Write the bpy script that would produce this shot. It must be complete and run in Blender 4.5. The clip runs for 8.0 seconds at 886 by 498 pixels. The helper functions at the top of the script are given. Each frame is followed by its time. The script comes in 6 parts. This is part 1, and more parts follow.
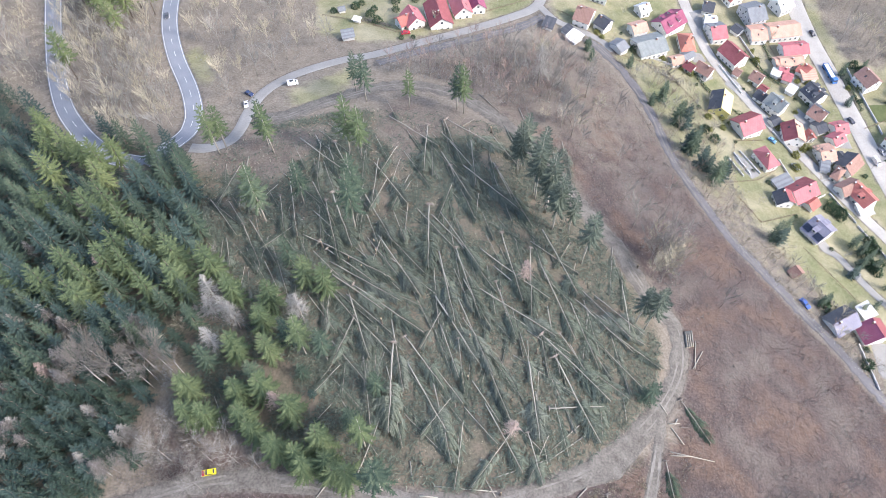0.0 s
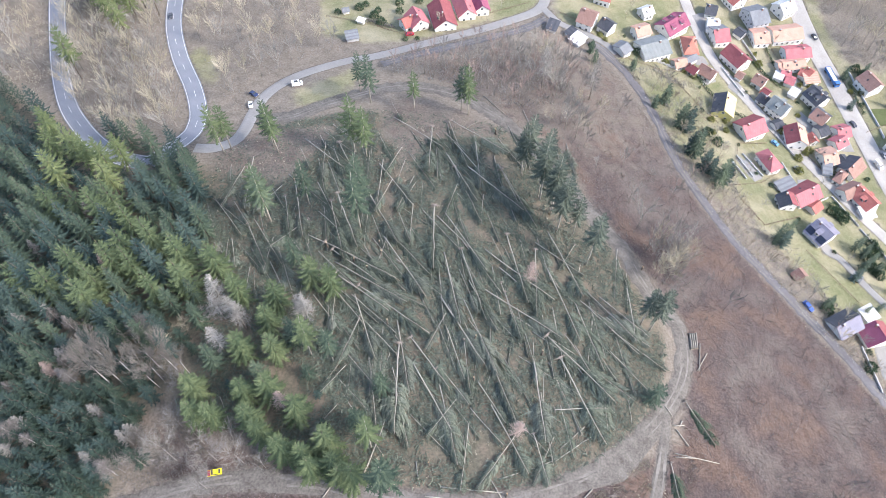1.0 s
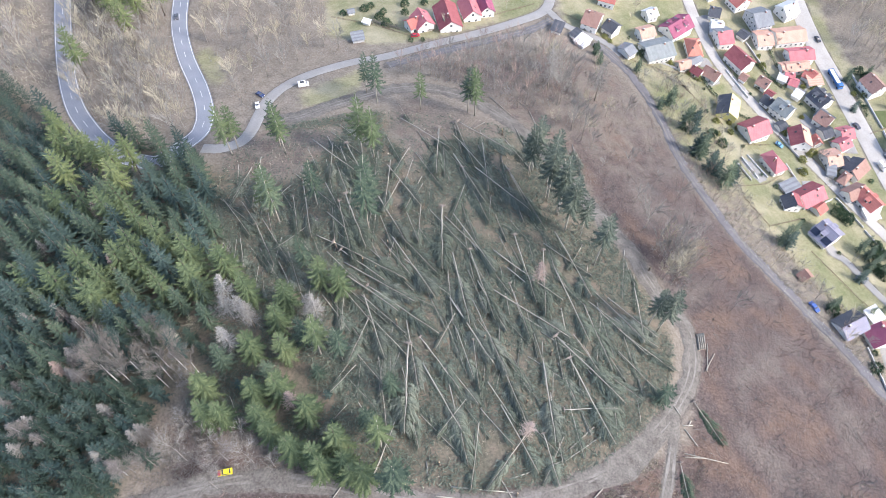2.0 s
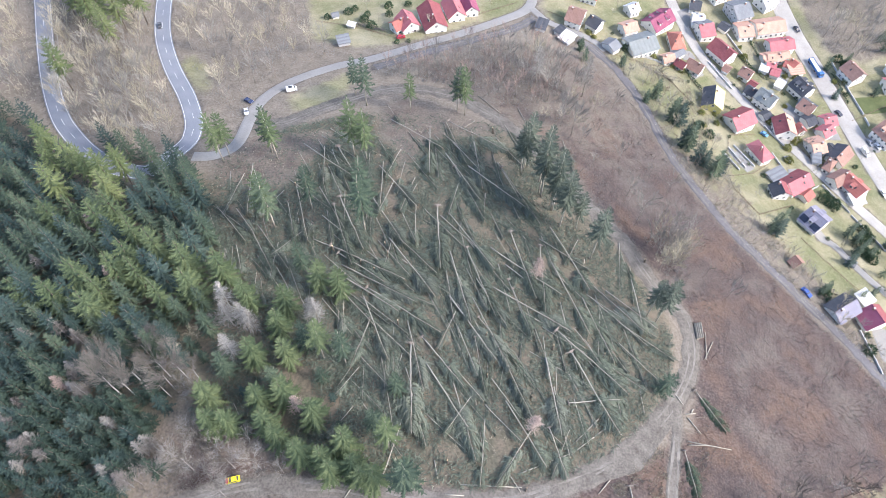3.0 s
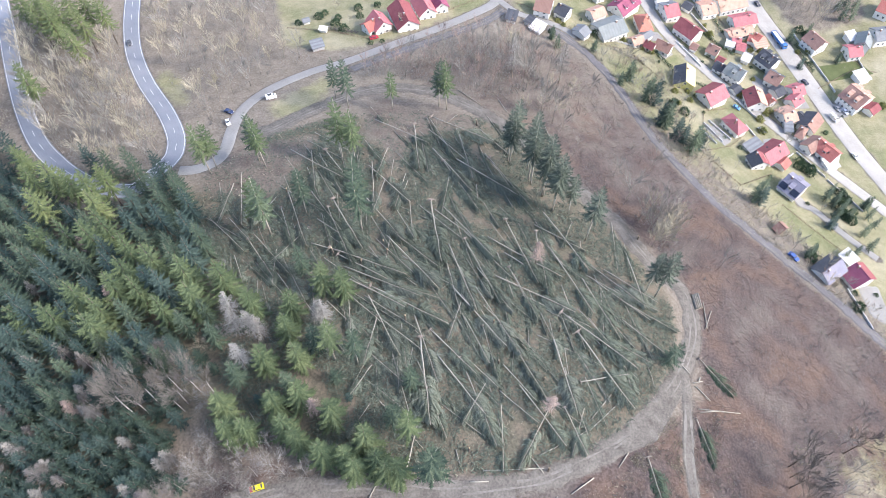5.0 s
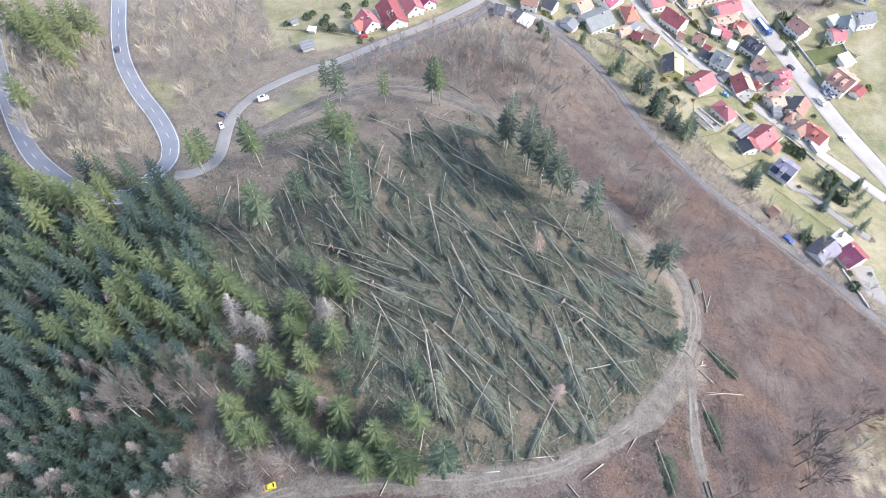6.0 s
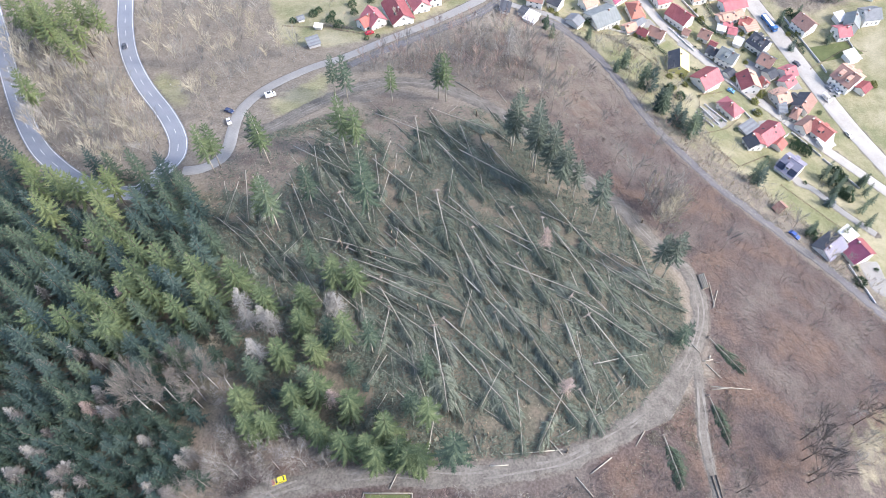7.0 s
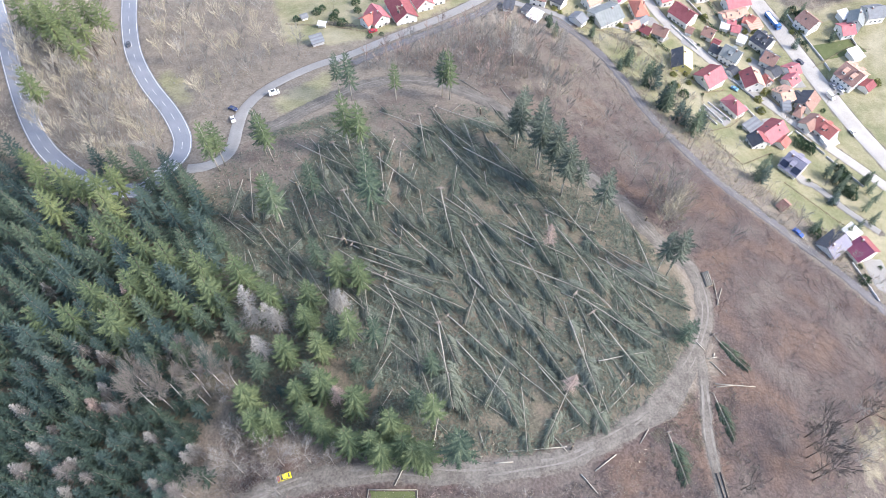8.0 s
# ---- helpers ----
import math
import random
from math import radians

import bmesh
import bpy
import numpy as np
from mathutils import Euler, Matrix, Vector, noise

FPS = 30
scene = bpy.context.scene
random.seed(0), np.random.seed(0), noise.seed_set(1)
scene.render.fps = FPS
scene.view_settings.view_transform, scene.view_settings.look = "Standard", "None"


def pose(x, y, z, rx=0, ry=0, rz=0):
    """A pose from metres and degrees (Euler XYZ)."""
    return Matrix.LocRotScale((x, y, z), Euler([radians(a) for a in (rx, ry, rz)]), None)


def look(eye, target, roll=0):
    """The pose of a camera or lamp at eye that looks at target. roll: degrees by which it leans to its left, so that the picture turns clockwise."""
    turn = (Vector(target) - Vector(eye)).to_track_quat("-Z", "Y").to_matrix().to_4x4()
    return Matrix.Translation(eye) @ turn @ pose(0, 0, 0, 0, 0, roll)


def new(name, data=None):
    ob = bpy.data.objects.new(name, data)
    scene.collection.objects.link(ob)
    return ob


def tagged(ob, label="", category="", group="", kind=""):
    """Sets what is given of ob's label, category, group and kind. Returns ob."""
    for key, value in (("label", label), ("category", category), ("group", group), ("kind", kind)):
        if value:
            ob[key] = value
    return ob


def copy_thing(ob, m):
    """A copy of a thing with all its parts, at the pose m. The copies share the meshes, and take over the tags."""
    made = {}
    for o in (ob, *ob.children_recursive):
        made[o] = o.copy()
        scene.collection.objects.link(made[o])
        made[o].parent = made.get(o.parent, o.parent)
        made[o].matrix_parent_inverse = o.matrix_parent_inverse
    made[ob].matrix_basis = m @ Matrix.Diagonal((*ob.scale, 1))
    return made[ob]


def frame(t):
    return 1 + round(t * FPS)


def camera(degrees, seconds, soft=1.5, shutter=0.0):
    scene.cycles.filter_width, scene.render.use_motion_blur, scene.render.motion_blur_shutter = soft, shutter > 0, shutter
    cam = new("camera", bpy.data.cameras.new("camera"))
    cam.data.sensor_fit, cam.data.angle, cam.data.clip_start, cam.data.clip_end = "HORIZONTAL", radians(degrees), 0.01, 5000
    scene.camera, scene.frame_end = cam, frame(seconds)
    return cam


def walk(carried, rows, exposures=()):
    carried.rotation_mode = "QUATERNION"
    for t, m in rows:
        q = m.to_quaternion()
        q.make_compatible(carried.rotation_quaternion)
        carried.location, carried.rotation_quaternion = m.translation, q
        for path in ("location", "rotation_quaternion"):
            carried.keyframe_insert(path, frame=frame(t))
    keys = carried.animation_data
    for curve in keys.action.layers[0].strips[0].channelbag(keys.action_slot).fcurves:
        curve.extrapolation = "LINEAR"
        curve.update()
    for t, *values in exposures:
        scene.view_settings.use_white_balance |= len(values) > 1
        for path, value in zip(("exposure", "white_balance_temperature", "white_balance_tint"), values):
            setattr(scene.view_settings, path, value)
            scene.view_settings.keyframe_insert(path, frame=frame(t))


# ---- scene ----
cam = camera(63.8, 8.0, soft=0.65)
METRES, EYE, TILT, LEAN, TURN = 29.0, 219.7, -60.5, 0.0, 0.0
ROWS = [
    (0.0, 0.0, 0.0, 0.0, -0.0, 0.0, -0.0),
    (0.5, -0.0381, -0.0026, -0.0046, -0.09, 0.08, -0.12),
    (1.0, -0.0875, -0.0065, -0.0115, -0.19, 0.16, -0.25),
    (1.5, -0.1435, -0.0108, -0.0218, -0.28, 0.25, -0.37),
    (3.0, -0.3719, -0.0316, -0.063, -1.7, 0.48, 1.8),
    (3.5, -0.4545, -0.0399, -0.0808, -3.1, 0.45, 4.38),
    (4.0, -0.5453, -0.051, -0.1018, -3.32, 0.49, 4.73),
    (4.5, -0.6243, -0.0624, -0.1212, -3.5, 0.51, 5.24),
    (6.0, -0.849, -0.0971, -0.1808, -4.94, 0.29, 8.63),
    (6.5, -0.8938, -0.1063, -0.1973, -4.87, 0.24, 8.64),
    (7.0, -0.9293, -0.1145, -0.2109, -4.81, 0.2, 8.64),
    (7.5, -0.9507, -0.1193, -0.2189, -4.74, 0.17, 8.65),
    (8.0, -0.9643, -0.1207, -0.2232, -4.69, 0.14, 8.63),
]
walk(cam, [(t, pose(0, 0, EYE, TILT, LEAN, TURN) @ pose(METRES * x, METRES * y, METRES * z, 90 + pitch, roll, yaw)) for t, x, y, z, yaw, pitch, roll in ROWS],
     exposures=[(0.0, 1.52, 6350, 14), (8.0, 1.58, 6350, 14)])

# ---- light: hazy spring sun, bright sky ----
SUN_AZ, SUN_EL = radians(112), radians(40)          # clockwise from +y
sun_dir = Vector((math.sin(SUN_AZ) * math.cos(SUN_EL), math.cos(SUN_AZ) * math.cos(SUN_EL), math.sin(SUN_EL)))
world = bpy.data.worlds.new("sky")
scene.world = world
world.use_nodes = True
wn = world.node_tree.nodes
sky = wn.new("ShaderNodeTexSky")
sky.sky_type, sky.sun_disc, sky.sun_elevation, sky.sun_rotation = "NISHITA", False, SUN_EL, SUN_AZ
sky.dust_density, sky.air_density = 2.0, 1.0
world.node_tree.links.new(sky.outputs[0], wn["Background"].inputs[0])
wn["Background"].inputs[1].default_value = 0.15
sun_data = bpy.data.lights.new("sun", "SUN")
sun_data.energy, sun_data.angle, sun_data.color = 1.4, radians(9), (1.0, 0.97, 0.92)
sun = new("sun", sun_data)
sun.matrix_world = look(sun_dir * 300, (0, 0, 0))

# ---- materials ----
def nodes_of(name, rough=0.85, metal=0.0):
    m = bpy.data.materials.new(name)
    m.use_nodes = True
    nt = m.node_tree
    b = nt.nodes["Principled BSDF"]
    b.inputs["Roughness"].default_value, b.inputs["Metallic"].default_value = rough, metal
    b.inputs["Specular IOR Level"].default_value = 0.3
    return m, nt, b


def ramp(nt, source, stops):
    r = nt.nodes.new("ShaderNodeValToRGB")
    while len(r.color_ramp.elements) < len(stops):
        r.color_ramp.elements.new(0.5)
    for e, (p, c) in zip(r.color_ramp.elements, stops):
        e.position, e.color = p, (*c, 1)
    nt.links.new(source, r.inputs[0])
    return r.outputs[0]


def noise_of(nt, scale, detail=4.0, coords="Object", stretch=None):
    c = nt.nodes.new("ShaderNodeTexCoord")
    n = nt.nodes.new("ShaderNodeTexNoise")
    n.inputs["Scale"].default_value, n.inputs["Detail"].default_value = scale, detail
    src = c.outputs[coords]
    if stretch:
        mp = nt.nodes.new("ShaderNodeMapping")
        mp.inputs["Scale"].default_value = stretch
        nt.links.new(src, mp.inputs[0])
        src = mp.outputs[0]
    nt.links.new(src, n.inputs["Vector"])
    return n.outputs["Fac"]


def mixed(nt, fac, a, b, mode="MIX"):
    x = nt.nodes.new("ShaderNodeMix")
    x.data_type, x.blend_type = "RGBA", mode
    for key, v in ((0, fac), (6, a), (7, b)):
        if isinstance(v, (int, float)):
            x.inputs[key].default_value = v
        elif isinstance(v, tuple):
            x.inputs[key].default_value = (*v, 1)
        else:
            nt.links.new(v, x.inputs[key])
    return x.outputs[2]


def bump(nt, b, height, strength, distance):
    n = nt.nodes.new("ShaderNodeBump")
    n.inputs["Strength"].default_value, n.inputs["Distance"].default_value = strength, distance
    nt.links.new(height, n.inputs["Height"])
    nt.links.new(n.outputs[0], b.inputs["Normal"])


def surface(name, dark, light, big=0.3, small=3.0, rough=0.85, metal=0.0, relief=0.02, vary=0.0, stretch=None):
    """Two scales of noise between two colours, fine relief, and a shift from piece to piece."""
    m, nt, b = nodes_of(name, rough, metal)
    mid = tuple((p + q) / 2 for p, q in zip(dark, light))
    c1 = ramp(nt, noise_of(nt, big, 5.0, stretch=stretch), [(0.3, dark), (0.7, light)])
    fine = noise_of(nt, small, 6.0, stretch=stretch)
    c2 = ramp(nt, fine, [(0.3, dark), (0.7, light)])
    col = mixed(nt, 0.5, c1, c2)
    if vary:
        info = nt.nodes.new("ShaderNodeObjectInfo")
        col = mixed(nt, vary, col, ramp(nt, info.outputs["Random"], [(0.0, tuple(v * 0.55 for v in mid)), (1.0, tuple(min(1, v * 1.5) for v in mid))]))
    nt.links.new(col, b.inputs["Base Color"])
    if relief:
        bump(nt, b, fine, 0.6, relief)
    return m


def foliage(name, dark, light, tip, rough=0.7):
    """Needles: each spray has its own shade, each tree too."""
    m, nt, b = nodes_of(name, rough)
    geo = nt.nodes.new("ShaderNodeNewGeometry")
    info = nt.nodes.new("ShaderNodeObjectInfo")
    c1 = ramp(nt, geo.outputs["Random Per Island"], [(0.0, dark), (0.7, light), (1.0, tip)])
    c2 = ramp(nt, info.outputs["Random"], [(0.0, dark), (0.6, light), (1.0, tip)])
    nt.links.new(mixed(nt, 0.4, c1, c2), b.inputs["Base Color"])
    return m


NEEDLES = foliage("spruce_needles", (0.036, 0.057, 0.038), (0.068, 0.097, 0.060), (0.138, 0.170, 0.094))
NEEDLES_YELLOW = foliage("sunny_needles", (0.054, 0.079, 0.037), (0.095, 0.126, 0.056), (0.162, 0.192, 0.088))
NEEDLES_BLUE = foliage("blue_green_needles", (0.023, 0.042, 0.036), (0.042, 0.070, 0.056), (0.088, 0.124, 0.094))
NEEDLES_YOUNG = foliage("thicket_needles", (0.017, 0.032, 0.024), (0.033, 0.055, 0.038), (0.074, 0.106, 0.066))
# sunlight on the crest and roadside spruces is put into this bright yellow
NEEDLES_SUNLIT = foliage("sunlit_needles", (0.072, 0.098, 0.040), (0.128, 0.158, 0.062), (0.21, 0.235, 0.10))
NEEDLES_BORDER = foliage("dark_border_needles", (0.046, 0.060, 0.044), (0.088, 0.108, 0.078), (0.16, 0.182, 0.13))
NEEDLES_DOWN = foliage("windthrown_needles", (0.058, 0.072, 0.053), (0.124, 0.144, 0.105), (0.245, 0.262, 0.195))
NEEDLES_DULL = foliage("dull_fallen_needles", (0.056, 0.067, 0.052), (0.120, 0.134, 0.103), (0.228, 0.24, 0.187))
EVERGREEN = foliage("evergreen_leaves", (0.03, 0.06, 0.03), (0.05, 0.09, 0.045), (0.09, 0.13, 0.06))
TWIGS_GREY = foliage("grey_twigs", (0.19, 0.178, 0.155), (0.30, 0.285, 0.255), (0.45, 0.43, 0.395), 0.9)
TWIGS_BROWN = foliage("brown_twigs", (0.12, 0.108, 0.097), (0.20, 0.182, 0.165), (0.31, 0.288, 0.265), 0.9)
TWIGS_DARK = foliage("dark_twigs", (0.055, 0.048, 0.042), (0.10, 0.09, 0.08), (0.17, 0.155, 0.14), 0.9)
TWIGS_TAN = foliage("tan_twigs", (0.29, 0.26, 0.185), (0.46, 0.415, 0.31), (0.62, 0.565, 0.45), 0.9)
TWIGS_RED = foliage("reddish_twigs", (0.20, 0.142, 0.12), (0.30, 0.222, 0.19), (0.42, 0.34, 0.30), 0.9)
TWIGS_PINK = foliage("dead_needle_twigs", (0.25, 0.185, 0.155), (0.39, 0.295, 0.25), (0.53, 0.425, 0.37), 0.9)
BARK = surface("spruce_bark", (0.085, 0.066, 0.052), (0.19, 0.155, 0.125), 0.4, 4.0, 0.95, relief=0.02, vary=0.3)
BARK_PALE = surface("peeled_bark", (0.25, 0.23, 0.19), (0.45, 0.415, 0.345), 0.5, 4.0, 0.9, relief=0.01, vary=0.35)
BARK_GREY = surface("grey_bark", (0.20, 0.17, 0.14), (0.40, 0.36, 0.31), 0.5, 4.0, 0.95, relief=0.02, vary=0.3)
BARK_BIRCH = surface("birch_bark", (0.34, 0.32, 0.29), (0.58, 0.56, 0.52), 0.5, 4.0, 0.85, relief=0.01, vary=0.3)
CUT_WOOD = surface("raw_wood", (0.55, 0.42, 0.26), (0.75, 0.62, 0.43), 2.0, 9.0, 0.8, relief=0.01)
ROOT_EARTH = surface("root_earth", (0.16, 0.13, 0.11), (0.33, 0.29, 0.25), 0.8, 4.0, 0.95, relief=0.05, vary=0.3)
ASPHALT = surface("asphalt", (0.19, 0.205, 0.235), (0.27, 0.285, 0.315), 0.15, 2.5, 0.85, relief=0.01)
CONCRETE_ROAD = surface("bright_road_concrete", (0.31, 0.29, 0.26), (0.47, 0.445, 0.405), 0.12, 1.6, 0.85, relief=0.01)
ASPHALT_PALE = surface("worn_asphalt", (0.215, 0.208, 0.196), (0.315, 0.305, 0.288), 0.12, 1.5, 0.85, relief=0.01)
DIRT = surface("gravel_dirt", (0.070, 0.062, 0.052), (0.225, 0.205, 0.178), 0.28, 1.6, 0.95, relief=0.05)
RUT = surface("worn_rut_and_wet_gleam", (0.11, 0.10, 0.086), (0.27, 0.25, 0.22), 0.2, 1.1, 0.95, relief=0.05)
CINDER = surface("cinder_path", (0.10, 0.095, 0.098), (0.185, 0.175, 0.178), 0.1, 0.8, 0.95, relief=0.05)
MARKING = surface("road_paint", (0.62, 0.62, 0.60), (0.82, 0.82, 0.80), 0.6, 4.0, 0.7, relief=0)
KERB = surface("kerb_stone", (0.42, 0.41, 0.39), (0.60, 0.58, 0.55), 0.5, 4.0, 0.9, relief=0.01, vary=0.2)
RENDER_WHITE = surface("white_render", (0.70, 0.68, 0.64), (0.84, 0.82, 0.78), 0.25, 3.0, 0.9, relief=0.01)
RENDER_CREAM = surface("cream_render", (0.66, 0.58, 0.44), (0.80, 0.73, 0.58), 0.25, 3.0, 0.9, relief=0.01)
RENDER_YELLOW = surface("yellow_render", (0.62, 0.56, 0.20), (0.76, 0.70, 0.30), 0.25, 3.0, 0.9, relief=0.01)
RENDER_GREY = surface("grey_render", (0.45, 0.45, 0.46), (0.60, 0.60, 0.60), 0.25, 3.0, 0.9, relief=0.01)
GLASS = surface("window_glass", (0.03, 0.04, 0.05), (0.08, 0.09, 0.10), 0.3, 1.0, 0.08, relief=0)
DARK_GLASS = surface("tinted_glass", (0.03, 0.035, 0.04), (0.06, 0.065, 0.07), 0.3, 1.0, 0.45, relief=0)
FRAME_WHITE = surface("white_frame", (0.72, 0.72, 0.70), (0.82, 0.82, 0.80), 1.0, 5.0, 0.5, relief=0)
WOOD_DARK = surface("weathered_wood", (0.14, 0.10, 0.07), (0.30, 0.23, 0.17), 0.6, 5.0, 0.85, relief=0.02, vary=0.3)
TYRE = surface("tyre_rubber", (0.02, 0.02, 0.02), (0.04, 0.04, 0.04), 2, 8, 0.9, relief=0)
METAL = surface("metal_rim", (0.45, 0.45, 0.46), (0.62, 0.62, 0.63), 2, 8, 0.35, 0.8, relief=0)
LAMP_GLASS = surface("lamp_glass", (0.65, 0.65, 0.62), (0.8, 0.8, 0.78), 2, 8, 0.15, relief=0)
PANEL = surface("solar_panel", (0.02, 0.025, 0.045), (0.04, 0.05, 0.08), 1, 3, 0.15, relief=0)


def roof_cover(name, dark, light):
    """Tiled roof: rows of tiles, blotches and moss."""
    m, nt, b = nodes_of(name, 0.8)
    c = nt.nodes.new("ShaderNodeTexCoord")
    w = nt.nodes.new("ShaderNodeTexWave")
    w.wave_type, w.bands_direction = "BANDS", "Z"
    w.inputs["Scale"].default_value, w.inputs["Distortion"].default_value = 1.4, 0.6
    nt.links.new(c.outputs["Object"], w.inputs["Vector"])
    big, fine = noise_of(nt, 0.35, 5.0), noise_of(nt, 3.0, 5.0)
    col = mixed(nt, 0.45, ramp(nt, big, [(0.3, dark), (0.7, light)]), ramp(nt, fine, [(0.25, tuple(v * 0.7 for v in dark)), (0.7, light)]))
    col = mixed(nt, 0.25, col, ramp(nt, w.outputs["Fac"], [(0.2, tuple(v * 0.6 for v in dark)), (0.6, light)]))
    nt.links.new(col, b.inputs["Base Color"])
    bump(nt, b, w.outputs["Fac"], 0.5, 0.05)
    return m


ROOFS = {
    "red": roof_cover("red_tiles", (0.36, 0.11, 0.09), (0.52, 0.20, 0.165)),
    "pink": roof_cover("crimson_tiles", (0.40, 0.115, 0.13), (0.57, 0.22, 0.225)),
    "maroon": roof_cover("maroon_tiles", (0.22, 0.06, 0.065), (0.35, 0.12, 0.125)),
    "purple": roof_cover("purple_tiles", (0.22, 0.055, 0.10), (0.36, 0.12, 0.18)),
    "orange": roof_cover("orange_tiles", (0.48, 0.16, 0.11), (0.64, 0.27, 0.20)),
    "salmon": roof_cover("faded_tiles", (0.50, 0.28, 0.20), (0.66, 0.42, 0.32)),
    "brown": roof_cover("brown_tiles", (0.25, 0.14, 0.11), (0.40, 0.25, 0.20)),
    "grey": roof_cover("slate_tiles", (0.16, 0.17, 0.18), (0.28, 0.29, 0.30)),
    "dark": roof_cover("anthracite_tiles", (0.05, 0.055, 0.065), (0.11, 0.115, 0.13)),
    "lilac": roof_cover("grey_lilac_tiles", (0.20, 0.19, 0.24), (0.32, 0.31, 0.37)),
    "green": roof_cover("grey_green_tiles", (0.19, 0.21, 0.205), (0.30, 0.32, 0.31)),
    "yellow": roof_cover("yellow_sheet", (0.62, 0.50, 0.22), (0.78, 0.68, 0.36)),
    "white": roof_cover("pale_sheet", (0.58, 0.57, 0.55), (0.78, 0.77, 0.75)),
}
WALLS = {"white": RENDER_WHITE, "yellow": RENDER_YELLOW, "cream": RENDER_CREAM, "grey": RENDER_GREY, "wood": WOOD_DARK}


def paint(name, colour):
    m, nt, b = nodes_of(name, 0.25)
    b.inputs["Coat Weight"].default_value = 0.5
    dust = noise_of(nt, 1.5, 5.0)
    nt.links.new(ramp(nt, dust, [(0.3, tuple(v * 0.85 for v in colour)), (0.75, tuple(min(1, v * 1.1 + 0.02) for v in colour))]), b.inputs["Base Color"])
    return m


# ---- mesh helpers ----
class Shape:
    """Collects vertices and faces of one mesh."""

    def __init__(self):
        self.v, self.f = [], []

    def add(self, verts, faces):
        n = len(self.v)
        self.v.extend(verts)
        self.f.extend([tuple(i + n for i in f) for f in faces])
        return self

    def box(self, x0, x1, y0, y1, z0, z1, m=None):
        vs = [Vector(p) for p in ((x0, y0, z0), (x1, y0, z0), (x1, y1, z0), (x0, y1, z0), (x0, y0, z1), (x1, y0, z1), (x1, y1, z1), (x0, y1, z1))]
        if m is not None:
            vs = [m @ p for p in vs]
        return self.add([tuple(p) for p in vs], [(3, 2, 1, 0), (4, 5, 6, 7), (0, 1, 5, 4), (1, 2, 6, 5), (2, 3, 7, 6), (3, 0, 4, 7)])

    def tube(self, points, radii, sides=6, cap=True):
        """A tapered, bent tube through the points."""
        n = len(points)
        ring = []
        for i, p in enumerate(points):
            p = Vector(p)
            d = Vector(points[min(i + 1, n - 1)]) - Vector(points[max(i - 1, 0)])
            d = d.normalized() if d.length > 1e-6 else Vector((0, 0, 1))
            a = d.orthogonal().normalized()
            c = d.cross(a)
            ring += [tuple(p + radii[i] * (math.cos(k * math.tau / sides) * a + math.sin(k * math.tau / sides) * c)) for k in range(sides)]
        faces = [(i * sides + k, i * sides + (k + 1) % sides, (i + 1) * sides + (k + 1) % sides, (i + 1) * sides + k) for i in range(n - 1) for k in range(sides)]
        if cap:
            faces += [tuple(range(sides))[::-1], tuple(range((n - 1) * sides, n * sides))]
        return self.add(ring, faces)

    def spike(self, p, q, r):
        """A thin pointed twig."""
        d = Vector(q) - Vector(p)
        a = d.orthogonal().normalized() * r
        c = d.normalized().cross(a)
        p = Vector(p)
        return self.add([tuple(p + a), tuple(p - 0.5 * a + 0.87 * c), tuple(p - 0.5 * a - 0.87 * c), tuple(q)], [(0, 1, 3), (1, 2, 3), (2, 0, 3)])

    def mesh(self, name, material, smooth=False):
        me = bpy.data.meshes.new(name)
        me.from_pydata(self.v, [], self.f)
        me.materials.append(material)
        if smooth:
            me.polygons.foreach_set("use_smooth", [True] * len(me.polygons))
        return me


def part(name, shape, material, parent=None, label="", smooth=False, m=None):
    me = shape.mesh(name, material, smooth) if isinstance(shape, Shape) else shape
    ob = new(name, me)
    if parent is not None:
        ob.parent = parent
    if m is not None:
        ob.matrix_basis = m
    return tagged(ob, label)


def base(name, label, category, m=None, group=""):
    ob = new(name)
    ob.empty_display_size = 0.5
    if m is not None:
        ob.matrix_basis = m
    return tagged(ob, label, category, group)


# ---- terrain ----
HILL = [3.7, -44.7, -28.0, 11.6, 2.2, 21.3, -27.3, 8.0, 35.9, 7.8, -11.2, -67.4, 17.4, 44.8, -7.6, -36.7, -2.1, -30.3, 32.3, 35.0, 41.3]

EXPONENTS = [(i, j) for i in range(6) for j in range(6 - i)]


def hgt(x, y):
    """Height of the bare land: a wooded knoll that falls to the valley."""
    if isinstance(x, float):
        u, v = math.tanh((x - 17.6) / 193), math.tanh((y - 149.4) / 193)
        us, vs = [u ** i for i in range(6)], [v ** j for j in range(6)]
        return sum(c * us[i] * vs[j] for c, (i, j) in zip(HILL, EXPONENTS))
    u, v = np.tanh((np.asarray(x, float) - 17.6) / 193), np.tanh((np.asarray(y, float) - 149.4) / 193)
    total, k = 0.0, 0
    for i in range(6):
        for j in range(6 - i):
            total = total + HILL[k] * u ** i * v ** j
            k += 1
    return total


def smooth_line(pts, step=2.0):
    """A rounded line through the points, at even steps."""
    p = [Vector(q) for q in pts]
    p = [2 * p[0] - p[1]] + p + [2 * p[-1] - p[-2]]
    out = []
    for a, b, c, d in zip(p, p[1:], p[2:], p[3:]):
        n = max(2, int((c - b).length / step))
        for i in range(n):
            t = i / n
            out.append(0.5 * (2 * b + (c - a) * t + (2 * a - 5 * b + 4 * c - d) * t * t + (3 * b - a - 3 * c + d) * t ** 3))
    return out + [p[-2]]


